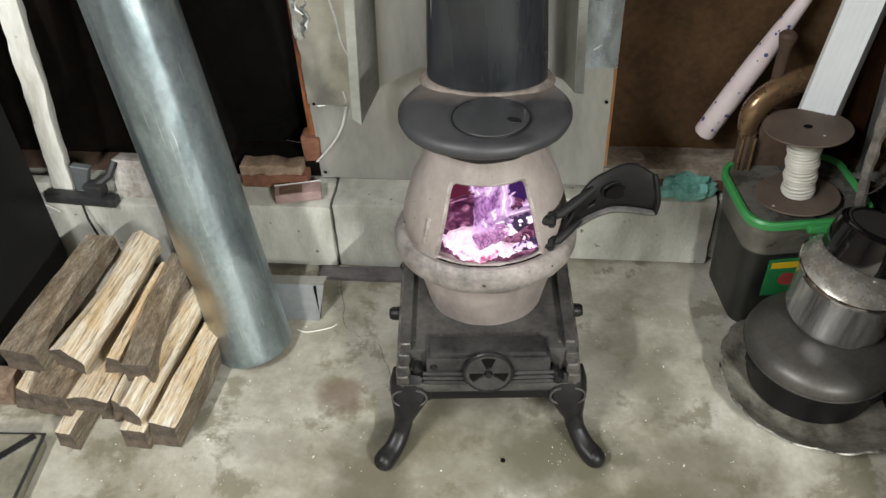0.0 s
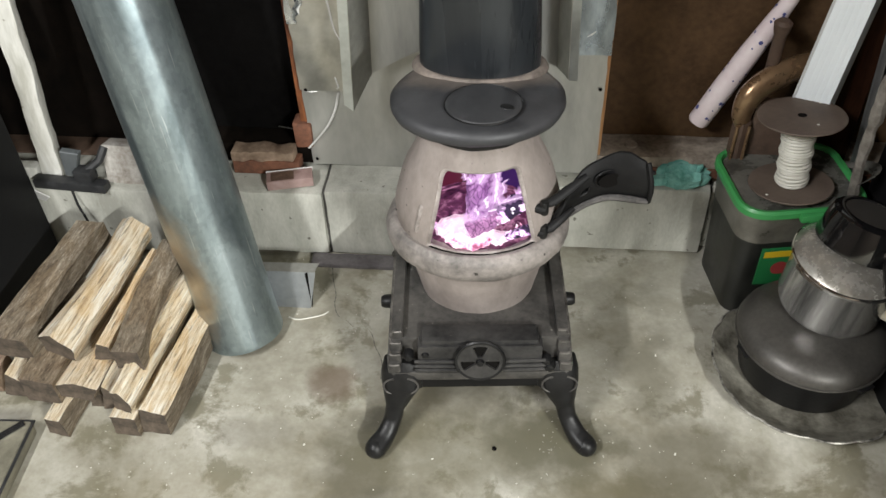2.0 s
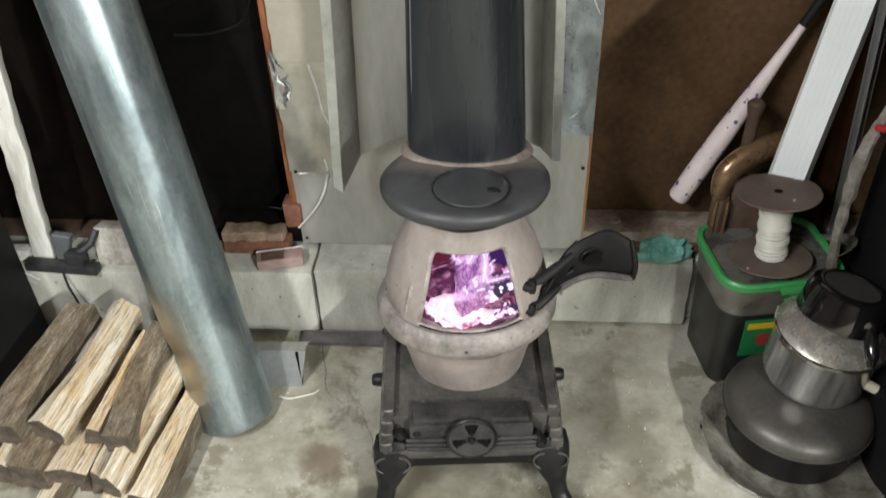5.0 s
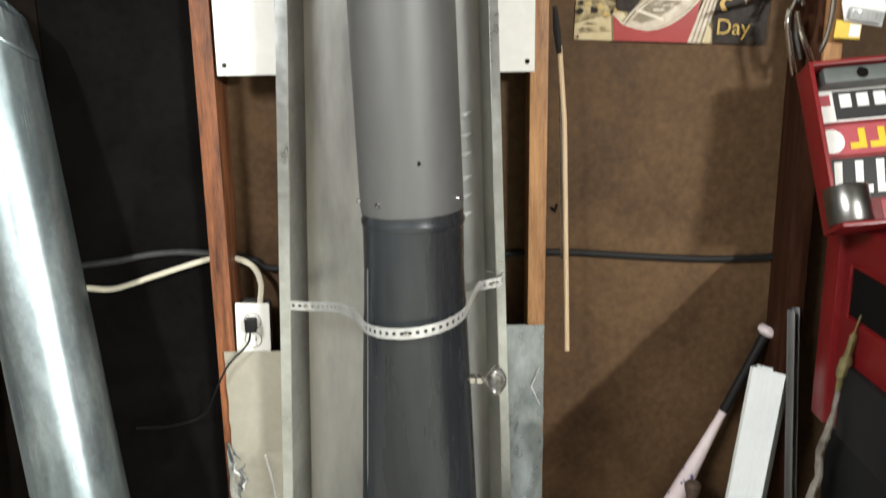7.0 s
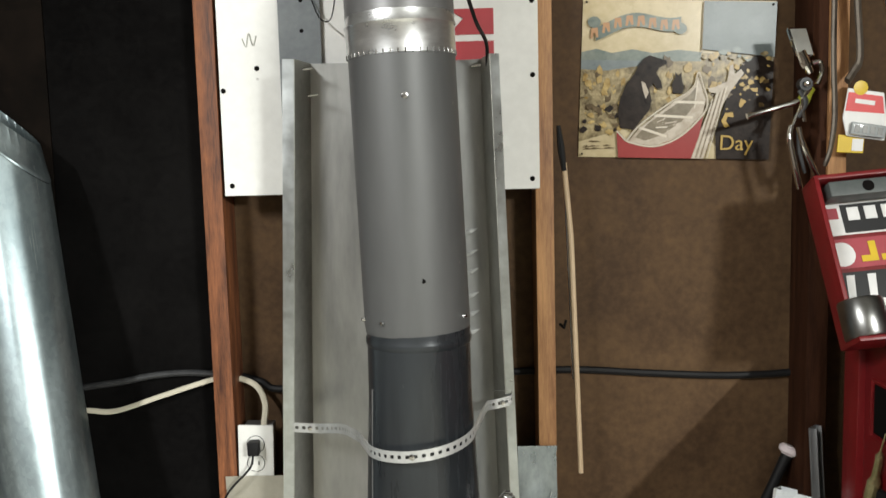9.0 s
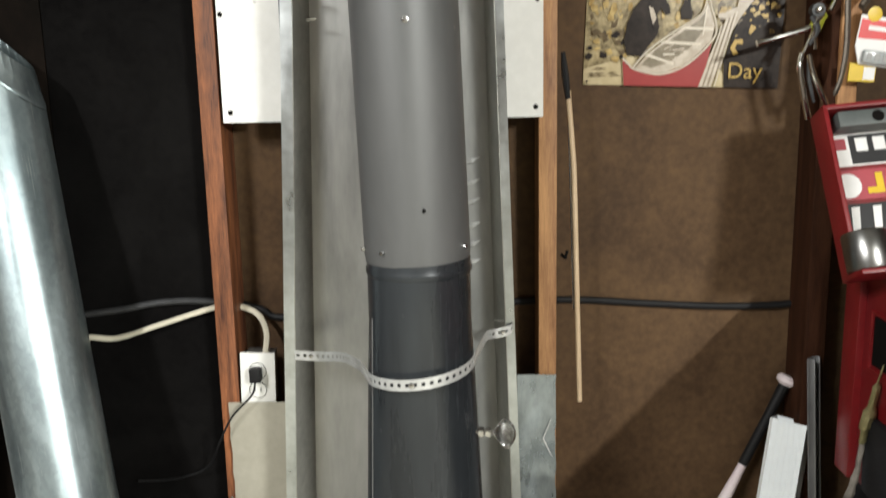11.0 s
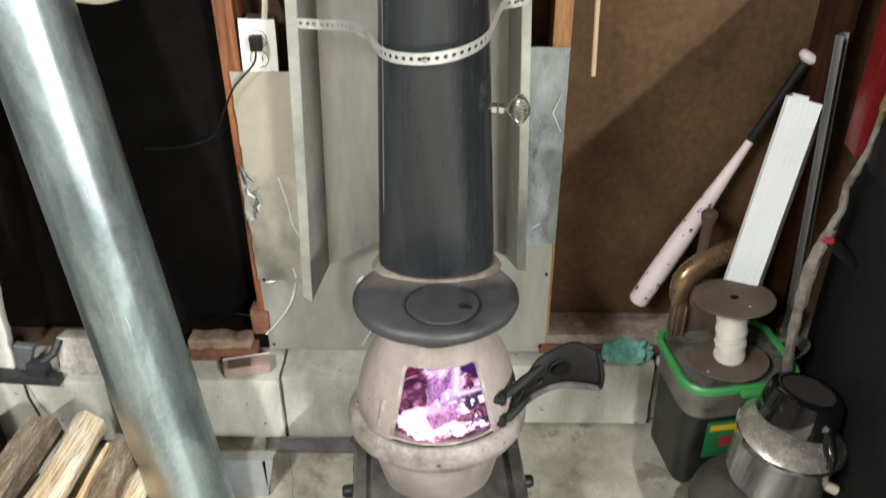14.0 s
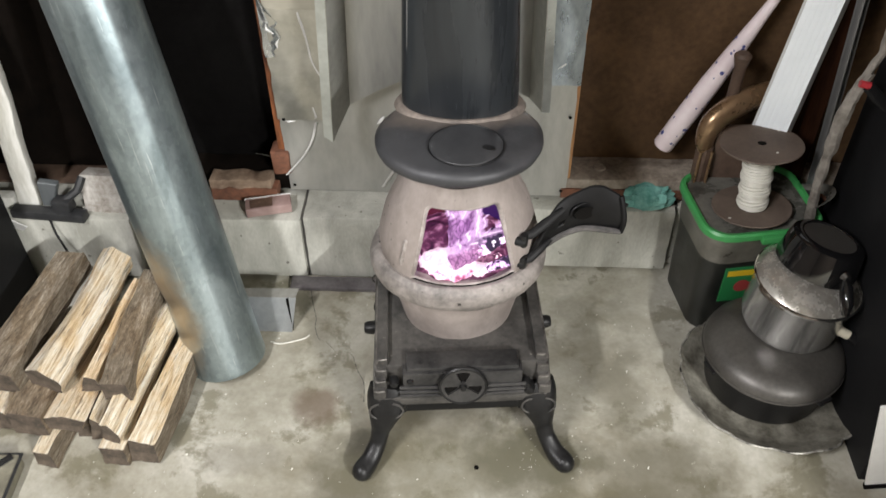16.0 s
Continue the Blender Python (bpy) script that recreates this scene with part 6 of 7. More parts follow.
part("grip", lathe([(0.0, -0.020), (0.010, -0.019), (0.012, -0.012), (0.0105, 0.006), (0.012, 0.014), (0.006, 0.019), (0.0, 0.019)], 12), M_LIME, knob, "yellow green plastic grip")
part("shank", tube([(0, 0, -0.018), (0, -0.002, -0.062)], 0.0026, 8), M_CHROME, knob)
tagged(part("pry_bar", tube(curve([(0.754, -0.05, 1.907), (0.754, -0.05, 1.786), (0.755, -0.05, 1.667), (0.759, -0.05, 1.566), (0.754, -0.05, 1.509), (0.743, -0.05, 1.472)], 6), [0.0085] * 24 + [0.0075] * 6 + [0.005], 8, flat=0.5), M_BARIRON), "dull brown iron pry bar hanging from the stud", "pry bar")
tagged(part("hanging_hook_tool", tube(curve([(0.793, -0.045, 1.907), (0.796, -0.045, 1.786), (0.804, -0.045, 1.671), (0.791, -0.05, 1.642), (0.778, -0.055, 1.624)], 6), 0.0095, 8, flat=0.6), M_BARIRON), "grey steel hooked bar hanging on the wall", "hook bar")
loop = curve([(-0.012, 0, 0.16), (-0.008, -0.004, 0.05), (0.000, -0.006, 0.012), (0.012, -0.006, 0.0), (0.022, -0.006, 0.014), (0.020, -0.004, 0.05), (0.012, 0, 0.16)], 6)
tagged(part("chrome_shackle", tube(loop, 0.0042, 10), M_CHROME, m=pose(0.855, -0.035, 1.735)), "bright chrome wire shackle hanging on the wall", "shackle")
card = thing("blister_card", "red and white carded tool pack hanging on the wall", "package", pose(0.785, -0.05, 1.526, 0, 9, 0))
part("card_back", prism([(-0.016, 0.030), (-0.004, 0.0), (0.066, 0.0), (0.066, 0.030), (0.050, 0.085), (-0.016, 0.085)], 0.003, bevel=0.001), M_WHITEINK, card, smooth=False)
part("red_panel", prism([(-0.014, 0.044), (0.056, 0.048), (0.048, 0.078), (-0.014, 0.078)], 0.0012), M_CARDRED, card, m=pose(0, -0.001, 0), smooth=False)
part("white_flash", box(0.000, 0.036, -0.0014, -0.0011, 0.060, 0.068), M_WHITEINK, card, smooth=False)
part("yellow_panel", lathe([(0.0, 0.0014), (0.013, 0.0)], 18), M_YELLOW, card, m=pose(0.006, -0.001, 0.088, 90, 0, 0))
part("blister", box(-0.002, 0.062, -0.010, 0.0, 0.003, 0.026, 0.004), M_BLISTER, card, "grey plastic blister")
for k in range(4):
    part("printed_bar", box(0.004 + 0.014 * k, 0.013 + 0.014 * k, -0.0108, -0.0100, 0.008, 0.021), M_GREYMETAL, card, smooth=False)
backcard = thing("yellow_card", "yellow and white carded pack behind another", "package", pose(0.767, -0.044, 1.497, 0, 4, 0))
part("card_back", box(0, 0.048, 0, 0.003, 0, 0.032, 0.001), M_YELLOW, backcard, smooth=False)
part("white_panel", box(0.026, 0.046, -0.001, 0.0, 0.004, 0.026), M_WHITEINK, backcard, smooth=False)

# ---- red tool chest ----
chest = thing("tool_chest", "open red steel tool chest with stickered lid", "tool chest")
lid = thing("chest_lid", "", "", pose(0.685, -0.10, 1.445, -25, -4.5, 0))
lid.parent = chest
W = 0.52
part("lid_sheet", box(0.0, W, 0.0, 0.006, -0.30, -0.014, 0.001), M_RED, lid, smooth=False)
part("lid_side", box(-0.004, 0.004, -0.055, 0.006, -0.30, -0.012, 0.002), M_RED, lid)
part("lid_front", box(-0.004, W, -0.055, 0.006, -0.018, -0.010, 0.002), M_RED, lid)
part("lid_ledge", box(-0.004, W, -0.075, 0.006, -0.305, -0.297, 0.002), M_RED, lid)
part("grey_tray", box(0.020, 0.25, -0.050, -0.012, -0.050, -0.022, 0.004), M_TRAYGREY, lid, "greenish grey plastic tray")
part("tray_notch", lathe([(0.0, 0.0), (0.010, 0.0004)], 16, cap=False), M_SOOTGAP, lid, m=pose(0.085, -0.0505, -0.036, 90, 0, 0))


def sticker(x0, x1, z0, z1, material, y=-0.0012):
    return part("sticker", box(x0, x1, y, y + 0.001, z0, z1), material, lid, smooth=False)


sticker(0.012, 0.26, -0.105, -0.045, M_WHITEINK)
sticker(0.050, 0.26, -0.102, -0.050, M_BLACKINK, -0.0024)
sticker(0.016, 0.044, -0.075, -0.055, M_PINKINK, -0.0024)
for k in range(5):
    sticker(0.060 + 0.030 * k, 0.080 + 0.030 * k, -0.080, -0.056, M_WHITEINK, -0.0036)
sticker(0.012, 0.26, -0.165, -0.112, M_PINKINK)
part("sticker", lathe([(0, 0.001), (0.022, 0.0)], 24), M_WHITEINK, lid, m=pose(0.035, -0.0024, -0.140, 90, 0, 0))
for k in range(4):
    part("sticker", prism([(0.066 + 0.034 * k, -0.156), (0.094 + 0.034 * k, -0.156), (0.094 + 0.034 * k, -0.120), (0.082 + 0.034 * k, -0.120), (0.082 + 0.034 * k, -0.145), (0.066 + 0.034 * k, -0.145)], 0.001), M_YELLOW, lid, m=pose(0, -0.0026, 0), smooth=False)
sticker(0.018, 0.26, -0.245, -0.172, M_BLACKINK)
for k in range(4):
    part("sticker", prism([(0.026 + 0.036 * k, -0.236), (0.054 + 0.036 * k, -0.236), (0.056 + 0.036 * k, -0.222), (0.040 + 0.036 * k, -0.222), (0.046 + 0.036 * k, -0.178), (0.032 + 0.036 * k, -0.178)], 0.001), M_WHITEINK, lid, m=pose(0, -0.0026, 0), smooth=False)
sticker(0.10, 0.26, -0.285, -0.25, M_PINKINK)
# lengthened out of view so its edge casts the diagonal shadow on the wall
part("chest_body", box(0.772, 1.30, -1.16, -0.165, 0.792, 1.180, 0.004), M_RED, chest, "plain red painted chest body, lengthened unseen to shade the wall")
# no real hollow: a thin black panel paints the shade of a recess
part("side_vent", box(0.7695, 0.7725, -0.37, -0.205, 1.020, 1.105, 0.001), M_SOOTGAP, chest, "flat black panel painting the shaded recess in the chest side")
part("vent_frame", tube([(0.7705, -0.38, 1.112), (0.7705, -0.198, 1.112), (0.7705, -0.198, 1.012), (0.7705, -0.38, 1.012)], 0.004, 6), M_RED, chest)
part("chest_back", box(0.760, 1.30, -0.165, -0.11, 0.792, 1.155, 0.004), M_RED, chest)
sockets = thing("socket", "large satin steel socket on the lid ledge", "socket", pose(0.685, -0.10, 1.445, -25, -4.5, 0) @ pose(0.026, -0.040, -0.296))
part("socket_wall", lathe([(0.026, 0.0), (0.034, 0.0), (0.036, 0.003), (0.036, 0.060), (0.034, 0.064), (0.026, 0.064), (0.025, 0.02)], 32, cap=False), M_SATIN, sockets)
cab = thing("black_cabinet", "matt black cabinet under the tool chest", "cabinet")
part("cabinet_body", box(0.800, 1.35, -0.62, -0.10, 0.0, 0.790, 0.004), M_BLACKCAB, cab)
# end and top are lengthened unseen below the shadow-casting chest
part("cabinet_end", box(0.915, 1.35, -1.18, -0.622, 0.0, 0.775, 0.004), M_BLACKCAB, cab)
part("cabinet_top", box(0.780, 1.36, -1.20, -0.09, 0.776, 0.791, 0.003), M_BLACKCAB, cab)

# ---- galvanised duct leaning on the wall ----
gm = between((-0.503, -0.366, 0.004), (-0.505 - 0.185 * 1.6, -0.345 + 0.20 * 1.6, 1.604))
duct = thing("galvanised_duct", "long round galvanised duct leaning against the wall", "duct", gm)
bm = lathe([(0.0825, 0.0), (0.0840, 0.006), (0.0835, 0.02)] + [(0.0832, 0.06 * k) for k in range(1, 26)] + [(0.0830, 1.56)], 112, cap=False)
# the rolled sheet keeps faint flats along its length
for v in bm.verts:
    a = math.atan2(v.co.y, v.co.x) + 0.10 * noise.noise(Vector((v.co.x * 20, v.co.y * 20, v.co.z * 0.8)))
    step = 2 * math.pi / 16
    flat = math.cos(step / 2) / math.cos((a % step) - step / 2)
    s = 1 + 0.40 * (flat - 1)
    v.co.x, v.co.y = v.co.x * s, v.co.y * s
for v in bm.verts:
    d = (v.co - Vector((0.080, 0.020, 0.16))).length
    if d < 0.09:
        v.co.x -= 0.016 * (1 - d / 0.09) ** 1.5
        v.co.y -= 0.004 * (1 - d / 0.09)
    w = 0.0012 * noise.noise(Vector((v.co.x * 14, v.co.y * 14, v.co.z * 3)))
    v.co.x += w
    v.co.y += w
side = gm.to_3x3().inverted() @ Vector((1, 0, 0))
side.z = 0
side.normalize()
for v in bm.verts:
    if v.co.z > 1.55:
        v.co.z += 0.050 - 0.095 * (v.co.x * side.x + v.co.y * side.y) / 0.083
bmesh.ops.recalc_face_normals(bm, faces=bm.faces)
bmesh.ops.solidify(bm, geom=list(bm.faces), thickness=0.0012)
part("duct_body", bm, M_GALVDUCT, duct)
bm = bmesh.new()
rings = []
for r, z, amp in ((0.083, 1.562, 0.0), (0.0842, 1.567, 0.0), (0.0825, 1.574, 0.0), (0.079, 1.590, 0.0012), (0.073, 1.628, 0.003)):
    ring = []
    for k in range(72):
        x, y = (r + amp * (k % 2)) * math.cos(2 * math.pi * k / 72), (r + amp * (k % 2)) * math.sin(2 * math.pi * k / 72)
        ring.append(bm.verts.new((x, y, z + 0.050 - 0.095 * (x * side.x + y * side.y) / 0.083)))
    rings.append(ring)
for a, b in zip(rings, rings[1:]):
    for k in range(72):
        bm.faces.new((a[k], a[(k + 1) % 72], b[(k + 1) % 72], b[k]))
part("crimped_end", bm, M_GALVDUCT, duct, "crimped narrow end")
for a, z in ((-88, 0.008), (-78, 0.006), (-100, 0.007)):
    part("punch_hole", lathe([(0, 0.0006), (0.003, 0)], 8), M_SOOTGAP, duct, m=pose(0.0845 * math.cos(radians(a)), 0.0845 * math.sin(radians(a)), z + 0.008, 90, 0, a + 90))


# ---- firewood ----
def firewood(front, back, w, h, shape, label, seed, barky=()):
    """A split log from front to back: shape is a list of (across, up) corners in units of half its width and height; barky sides carry bark."""
    a, b = Vector(front), Vector(back)
    length = (b - a).length
    rnd_ = random.Random(seed)
    n, segs = len(shape), 22
    bend, twist, lift = rnd_.uniform(-0.005, 0.005), rnd_.uniform(-0.12, 0.12), rnd_.uniform(-0.003, 0.004)
    bm = bmesh.new()
    sub = 6
    rings_ = []
    for i in range(segs + 1):
        t = i / segs
        ring = []
        for k in range(n):
            p, q = Vector(shape[k]), Vector(shape[(k + 1) % n])
            for s in range(sub):
                c = p.lerp(q, s / sub)
                x, z = c.x * w / 2, c.y * h / 2
                nn = Vector((x * 45 + seed, t * length * 5, z * 45))
                fib = Vector((x * 170 + seed, t * length * 6, z * 170))
                bark_ = k in barky
                calm = 0.45 if i in (0, segs) else 1.0
                k1 = 1 + calm * ((0.09 if bark_ else 0.08) * noise.noise(nn) + (0.03 if bark_ else 0.09) * noise.noise(fib))
                x, z = x * k1 + 0.003 * noise.noise(nn * 2.1), z * k1 + 0.003 * noise.noise(nn * 1.7 + Vector((5, 0, 0)))
                ang = twist * (t - 0.3)
                x, z = x * math.cos(ang) - z * math.sin(ang), x * math.sin(ang) + z * math.cos(ang)
                grow = 1 - 0.14 * t + 0.05 * math.sin(t * 5 + seed)
                end = (0.002 * noise.noise(Vector((x * 30, z * 30, seed))) + 0.10 * x * math.sin(seed * 2.3) if i in (0, segs) else 0)
                ring.append(bm.verts.new((x * grow + bend * math.sin(math.pi * t) + 0.004 * noise.noise(Vector((t * 5, seed * 3.1, 0))), t * length + end, z * grow + lift * math.sin(math.pi * t))))
        rings_.append(ring)
    m = n * sub
    for i in range(segs):
        for k in range(m):
            f = bm.faces.new((rings_[i][k], rings_[i][(k + 1) % m], rings_[i + 1][(k + 1) % m], rings_[i + 1][k]))
            f.material_index = 1 if (k // sub) in barky else 0
    for ring in (rings_[0], rings_[-1]):
        mid = bm.verts.new(sum((v_.co for v_ in ring), Vector()) / m)
        for k in range(m):
            f = bm.faces.new((ring[k], ring[(k + 1) % m], mid))
            f.material_index = 2
    d = (b - a).normalized()
    rot = Matrix((d.cross(Vector((0, 0, 1))).normalized(), d, d.cross(Vector((0, 0, 1))).normalized().cross(d))).transposed().to_4x4()
    ob = part("firewood_log", bm, [M_SPLIT, M_BARK, M_ENDGRAIN], m=Matrix.Translation(a) @ rot)
    return tagged(ob, label, "firewood", "stacked firewood")


SQ = [(-1, -1), (1, -1), (1, 0.9), (-0.9, 1)]
WEDGE = [(-0.9, -1), (1, -0.8), (0.7, 0.6), (-0.2, 1)]
firewood((-0.902, -0.553, 0.138), (-0.850, -0.235, 0.172), 0.078, 0.062, SQ, "grey brown bark-covered split log on top", 1, (0, 1, 2, 3))
firewood((-0.806, -0.548, 0.142), (-0.752, -0.225, 0.176), 0.072, 0.068, [(-1, -1), (0.8, -1), (1, 0.1), (-0.1, 1), (-1, 0.5)], "split log with a tan side and pale torn face", 2, (0, 4))
firewood((-0.718, -0.550, 0.136), (-0.692, -0.290, 0.152), 0.050, 0.050, WEDGE, "thin pale split log in the pile", 3, ())
firewood((-0.660, -0.567, 0.136), (-0.655, -0.270, 0.158), 0.056, 0.058, SQ, "brown weathered log on the pile", 4, (0, 1, 2, 3))
firewood((-0.664, -0.632, 0.088), (-0.612, -0.315, 0.116), 0.046, 0.074, [(-1, -1), (0.6, -1), (1, 0.0), (0.2, 1), (-0.7, 0.8)], "orange pale split log at the side", 5, (0, 4))
firewood((-0.606, -0.642, 0.046), (-0.572, -0.350, 0.062), 0.060, 0.080, [(-1, -1), (0.9, -1), (1, 0.7), (-0.6, 1)], "pale split log with a dark bark side", 6, (0, 1))
firewood((-0.838, -0.610, 0.078), (-0.818, -0.285, 0.080), 0.072, 0.064, SQ, "dark bark log in the lower row", 7, (0, 1, 2, 3))
firewood((-0.908, -0.590, 0.065), (-0.895, -0.290, 0.065), 0.060, 0.066, WEDGE, "pale split log low in the pile", 8, (0,))
firewood((-0.765, -0.607, 0.080), (-0.735, -0.290, 0.080), 0.086, 0.050, [(-1, -0.6), (0.6, -1), (1, 0.3), (0.2, 1), (-0.9, 0.7)], "split log with a wide dark end", 9, (0, 1))
firewood((-0.803, -0.655, 0.026), (-0.782, -0.345, 0.026), 0.046, 0.050, [(-1, -1), (1, -1), (0.8, 1), (-0.8, 0.9)], "small pale split log on the floor", 10, (1,))
firewood((-0.706, -0.605, 0.062), (-0.690, -0.310, 0.062), 0.040, 0.076, WEDGE, "narrow pale split log in the pile", 11, ())
firewood((-0.664, -0.645, 0.030), (-0.640, -0.335, 0.030), 0.052, 0.058, SQ, "dark ended log at floor level", 12, (0, 1, 3))
firewood((-0.880, -0.555, 0.022), (-0.862, -0.260, 0.022), 0.090, 0.042, SQ, "bark log at the bottom of the pile", 13, (0, 1, 2, 3))
firewood((-0.725, -0.580, 0.020), (-0.715, -0.270, 0.020), 0.080, 0.038, SQ, "bark log at the bottom of the pile", 14, (0, 1, 2, 3))

# ---- on the block ledge and floor, left ----
tagged(part("white_brick", jitter(box(0.0, 0.115, 0.0, 0.045, 0, 0.092, 0.003), 0.003, 30), M_BRICK, m=pose(-0.868, -0.094, 0.190, -14, 0, -3)), "whitewashed chipped brick leaning on the block ledge", "brick")
tagged(part("painted_board", jitter(box(-1.30, -1.034, -0.090, -0.062, 0.190, 0.222, 0.002), 0.002, 20), M_POSTPAINT), "short white painted board beside the post", "board")
pinkbar = thing("pink_box", "small faded pink box lying on the ledge", "box", pose(-0.442, -0.072, 0.190, 0, 0, 14))
part("box_body", box(-0.052, 0.052, -0.020, 0.020, 0, 0.024, 0.002), M_PINK, pinkbar)
part("printed_panel", box(-0.042, 0.010, -0.016, 0.014, 0.024, 0.0247), M_RUST, pinkbar, smooth=False)
part("white_border", box(-0.053, 0.053, 0.019, 0.021, 0.019, 0.0252), M_WHITEINK, pinkbar, smooth=False)
tagged(part("wood_stub", jitter(box(-0.435, -0.395, -0.012, 0.035, 0.245, 0.312, 0.006), 0.004, 30), M_RUSTRED), "rusty brown wood stub at the stud foot", "wood block")
strip = thing("broken_wood_strip", "broken tan wood strip with a rusty edge on the sill", "wood strip")
bm = box(-0.580, -0.435, -0.042, -0.002, 0.222, 0.252, 0.004)
bmesh.ops.subdivide_edges(bm, edges=[e for e in bm.edges if abs(e.verts[0].co.x - e.verts[1].co.x) > 0.1], cuts=24)
part("tan_wood", jitter(jitter(bm, 0.004, 30), 0.003, 90), M_REDBROKEN, strip)
part("rusty_edge", jitter(box(-0.580, -0.425, -0.044, -0.004, 0.192, 0.228, 0.003), 0.003, 24), M_RUSTRED, strip, "rusty red lower edge")
# bright sliver that imitates a glint at the black board's foot
tagged(part("glint_foil", tube([(-0.485, 0.04, 0.268), (-0.455, 0.03, 0.270), (-0.432, 0.02, 0.272)], [0.001, 0.004, 0.002], 6), M_STEEL), "thin bright sliver added as a glint on the sill", "foil")
clamp = thing("post_clamp", "dark steel clamp at the foot of the white post", "clamp", pose(-0.958, -0.104, 0.190, 0, 0, -4))
part("clamp_bar", box(-0.07, 0.105, -0.026, 0.002, 0.0, 0.022, 0.003), M_DARKMETAL, clamp)
part("clamp_jaw", prism([(0.000, 0.022), (0.026, 0.022), (0.052, 0.088), (0.006, 0.092)], 0.018, bevel=0.002), M_GREYSTRIP, clamp, "slate grey steel jaw")
part("clamp_screw", tube([(0.018, -0.020, 0.012), (0.030, -0.035, -0.03), (0.070, -0.060, -0.120)], 0.0028, 6), M_CORD, clamp)
part("clamp_pad", box(0.032, 0.075, -0.018, 0.014, 0.018, 0.050, 0.005), M_DARKMETAL, clamp)
part("clamp_arm", tube([(0.055, 0.0, 0.04), (0.085, 0.02, 0.06), (0.095, 0.04, 0.085)], 0.010, 8), M_DARKMETAL, clamp)
tagged(part("white_scrap", prism([(0, 0), (0.05, 0.01), (0.06, 0.04), (0.01, 0.055)], 0.003), M_WHITEINK, m=pose(-1.070, -0.118, 0.160, 20, 25, 0), smooth=False), "torn white paper scrap by the post", "paper")
bin_ = thing("black_bin", "large matt black bin by the firewood", "bin")
part("bin_body", jitter(box(-1.41, -1.022, -0.475, -0.135, 0.0, 0.75, 0.01), 0.002, 5), M_BLACKCAB, bin_)
part("bin_rim", jitter(box(-1.42, -1.016, -0.482, -0.128, 0.75, 0.79, 0.01), 0.002, 5), M_BLACKCAB, bin_)
tagged(part("red_brick", jitter(box(-1.10, -0.965, -0.56, -0.50, 0.0, 0.055, 0.003), 0.002, 20), M_REDBROKEN), "dull red brick on the floor by the bin", "brick")
tb = thing("grey_metal_toolbox", "grey steel toolbox lid beside the firewood", "toolbox", pose(-0.930, -0.760, 0, 0, 0, 3) @ Matrix.Diagonal((1, 1, 0.5, 1)))
part("box_shell", box(-0.10, 0.085, -0.20, 0.105, 0.0, 0.075, 0.006), M_BOXTOP, tb)
part("lid_rim", box(-0.105, 0.09, -0.205, 0.11, 0.062, 0.070, 0.002), M_DARKMETAL, tb)
part("latch", box(0.0, 0.03, 0.105, 0.112, 0.03, 0.06, 0.002), M_STEEL, tb)
tagged(part("steel_strip", box(-0.05, 0.05, -0.008, 0.008, 0.0, 0.003), M_STEEL, m=pose(-0.895, -0.695, 0.038, 0, 0, 48), smooth=False), "short bright steel strip on the toolbox", "metal strip")
scrap = thing("bent_tin_scrap", "bent piece of galvanised tin standing on the floor", "tin scrap", pose(-0.425, -0.235, 0, 0, 0, 0))
part("front_plate", prism([(-0.075, 0.0), (0.048, 0.0), (0.062, 0.088), (-0.075, 0.086)], 0.0015), M_BLUETIN2, scrap, m=pose(0, -0.045, 0, -20, 0, 0), smooth=False)
part("top_fold", prism([(-0.075, 0.0), (0.060, 0.0), (0.066, 0.025), (-0.075, 0.022)], 0.0015), M_TIN3, scrap, m=pose(0, -0.015, 0.083, -78, 0, 0), smooth=False)
# black triangle painting the dark gap beside the bent plate
part("side_fold", prism([(0.0, 0.002), (0.006, 0.086), (0.03, 0.088)], 0.0015), M_SOOTGAP, scrap, m=pose(0.052, -0.044, 0, -18, 0, 40), smooth=False)
bm = box(-0.405, -0.03, -0.148, -0.108, 0.0, 0.012, 0.004)
bmesh.ops.subdivide_edges(bm, edges=[e for e in bm.edges if abs(e.verts[0].co.x - e.verts[1].co.x) > 0.2], cuts=24)
tagged(part("floor_strip", jitter(bm, 0.002, 30), M_DARKSTRIP), "thin dark grey strip along the foot of the block wall", "strip")
tagged(part("white_string", tube(curve([(-0.42, -0.312, 0.002), (-0.40, -0.318, 0.002), (-0.375, -0.312, 0.002), (-0.345, -0.300, 0.002), (-0.335, -0.29, 0.002)], 6), 0.0016, 6), M_WIRE), "short white string lying on the floor", "string")

# ---- bucket with spool ----
bucket = thing("square_bucket", "square black plastic bucket with a green lid rim", "bucket", pose(0.627, -0.126, 0, 0, 0, 10) @ Matrix.Diagonal((1, 0.90, 1, 1)))


def rounded(hw, hd, r, n=5):
    pts = []
    for cx, cy, a0 in ((hw - r, hd - r, 0), (-hw + r, hd - r, 90), (-hw + r, -hd + r, 180), (hw - r, -hd + r, 270)):
        pts += [(cx + r * math.cos(radians(a0 + 90 * k / n)), cy + r * math.sin(radians(a0 + 90 * k / n))) for k in range(n + 1)]
    return pts


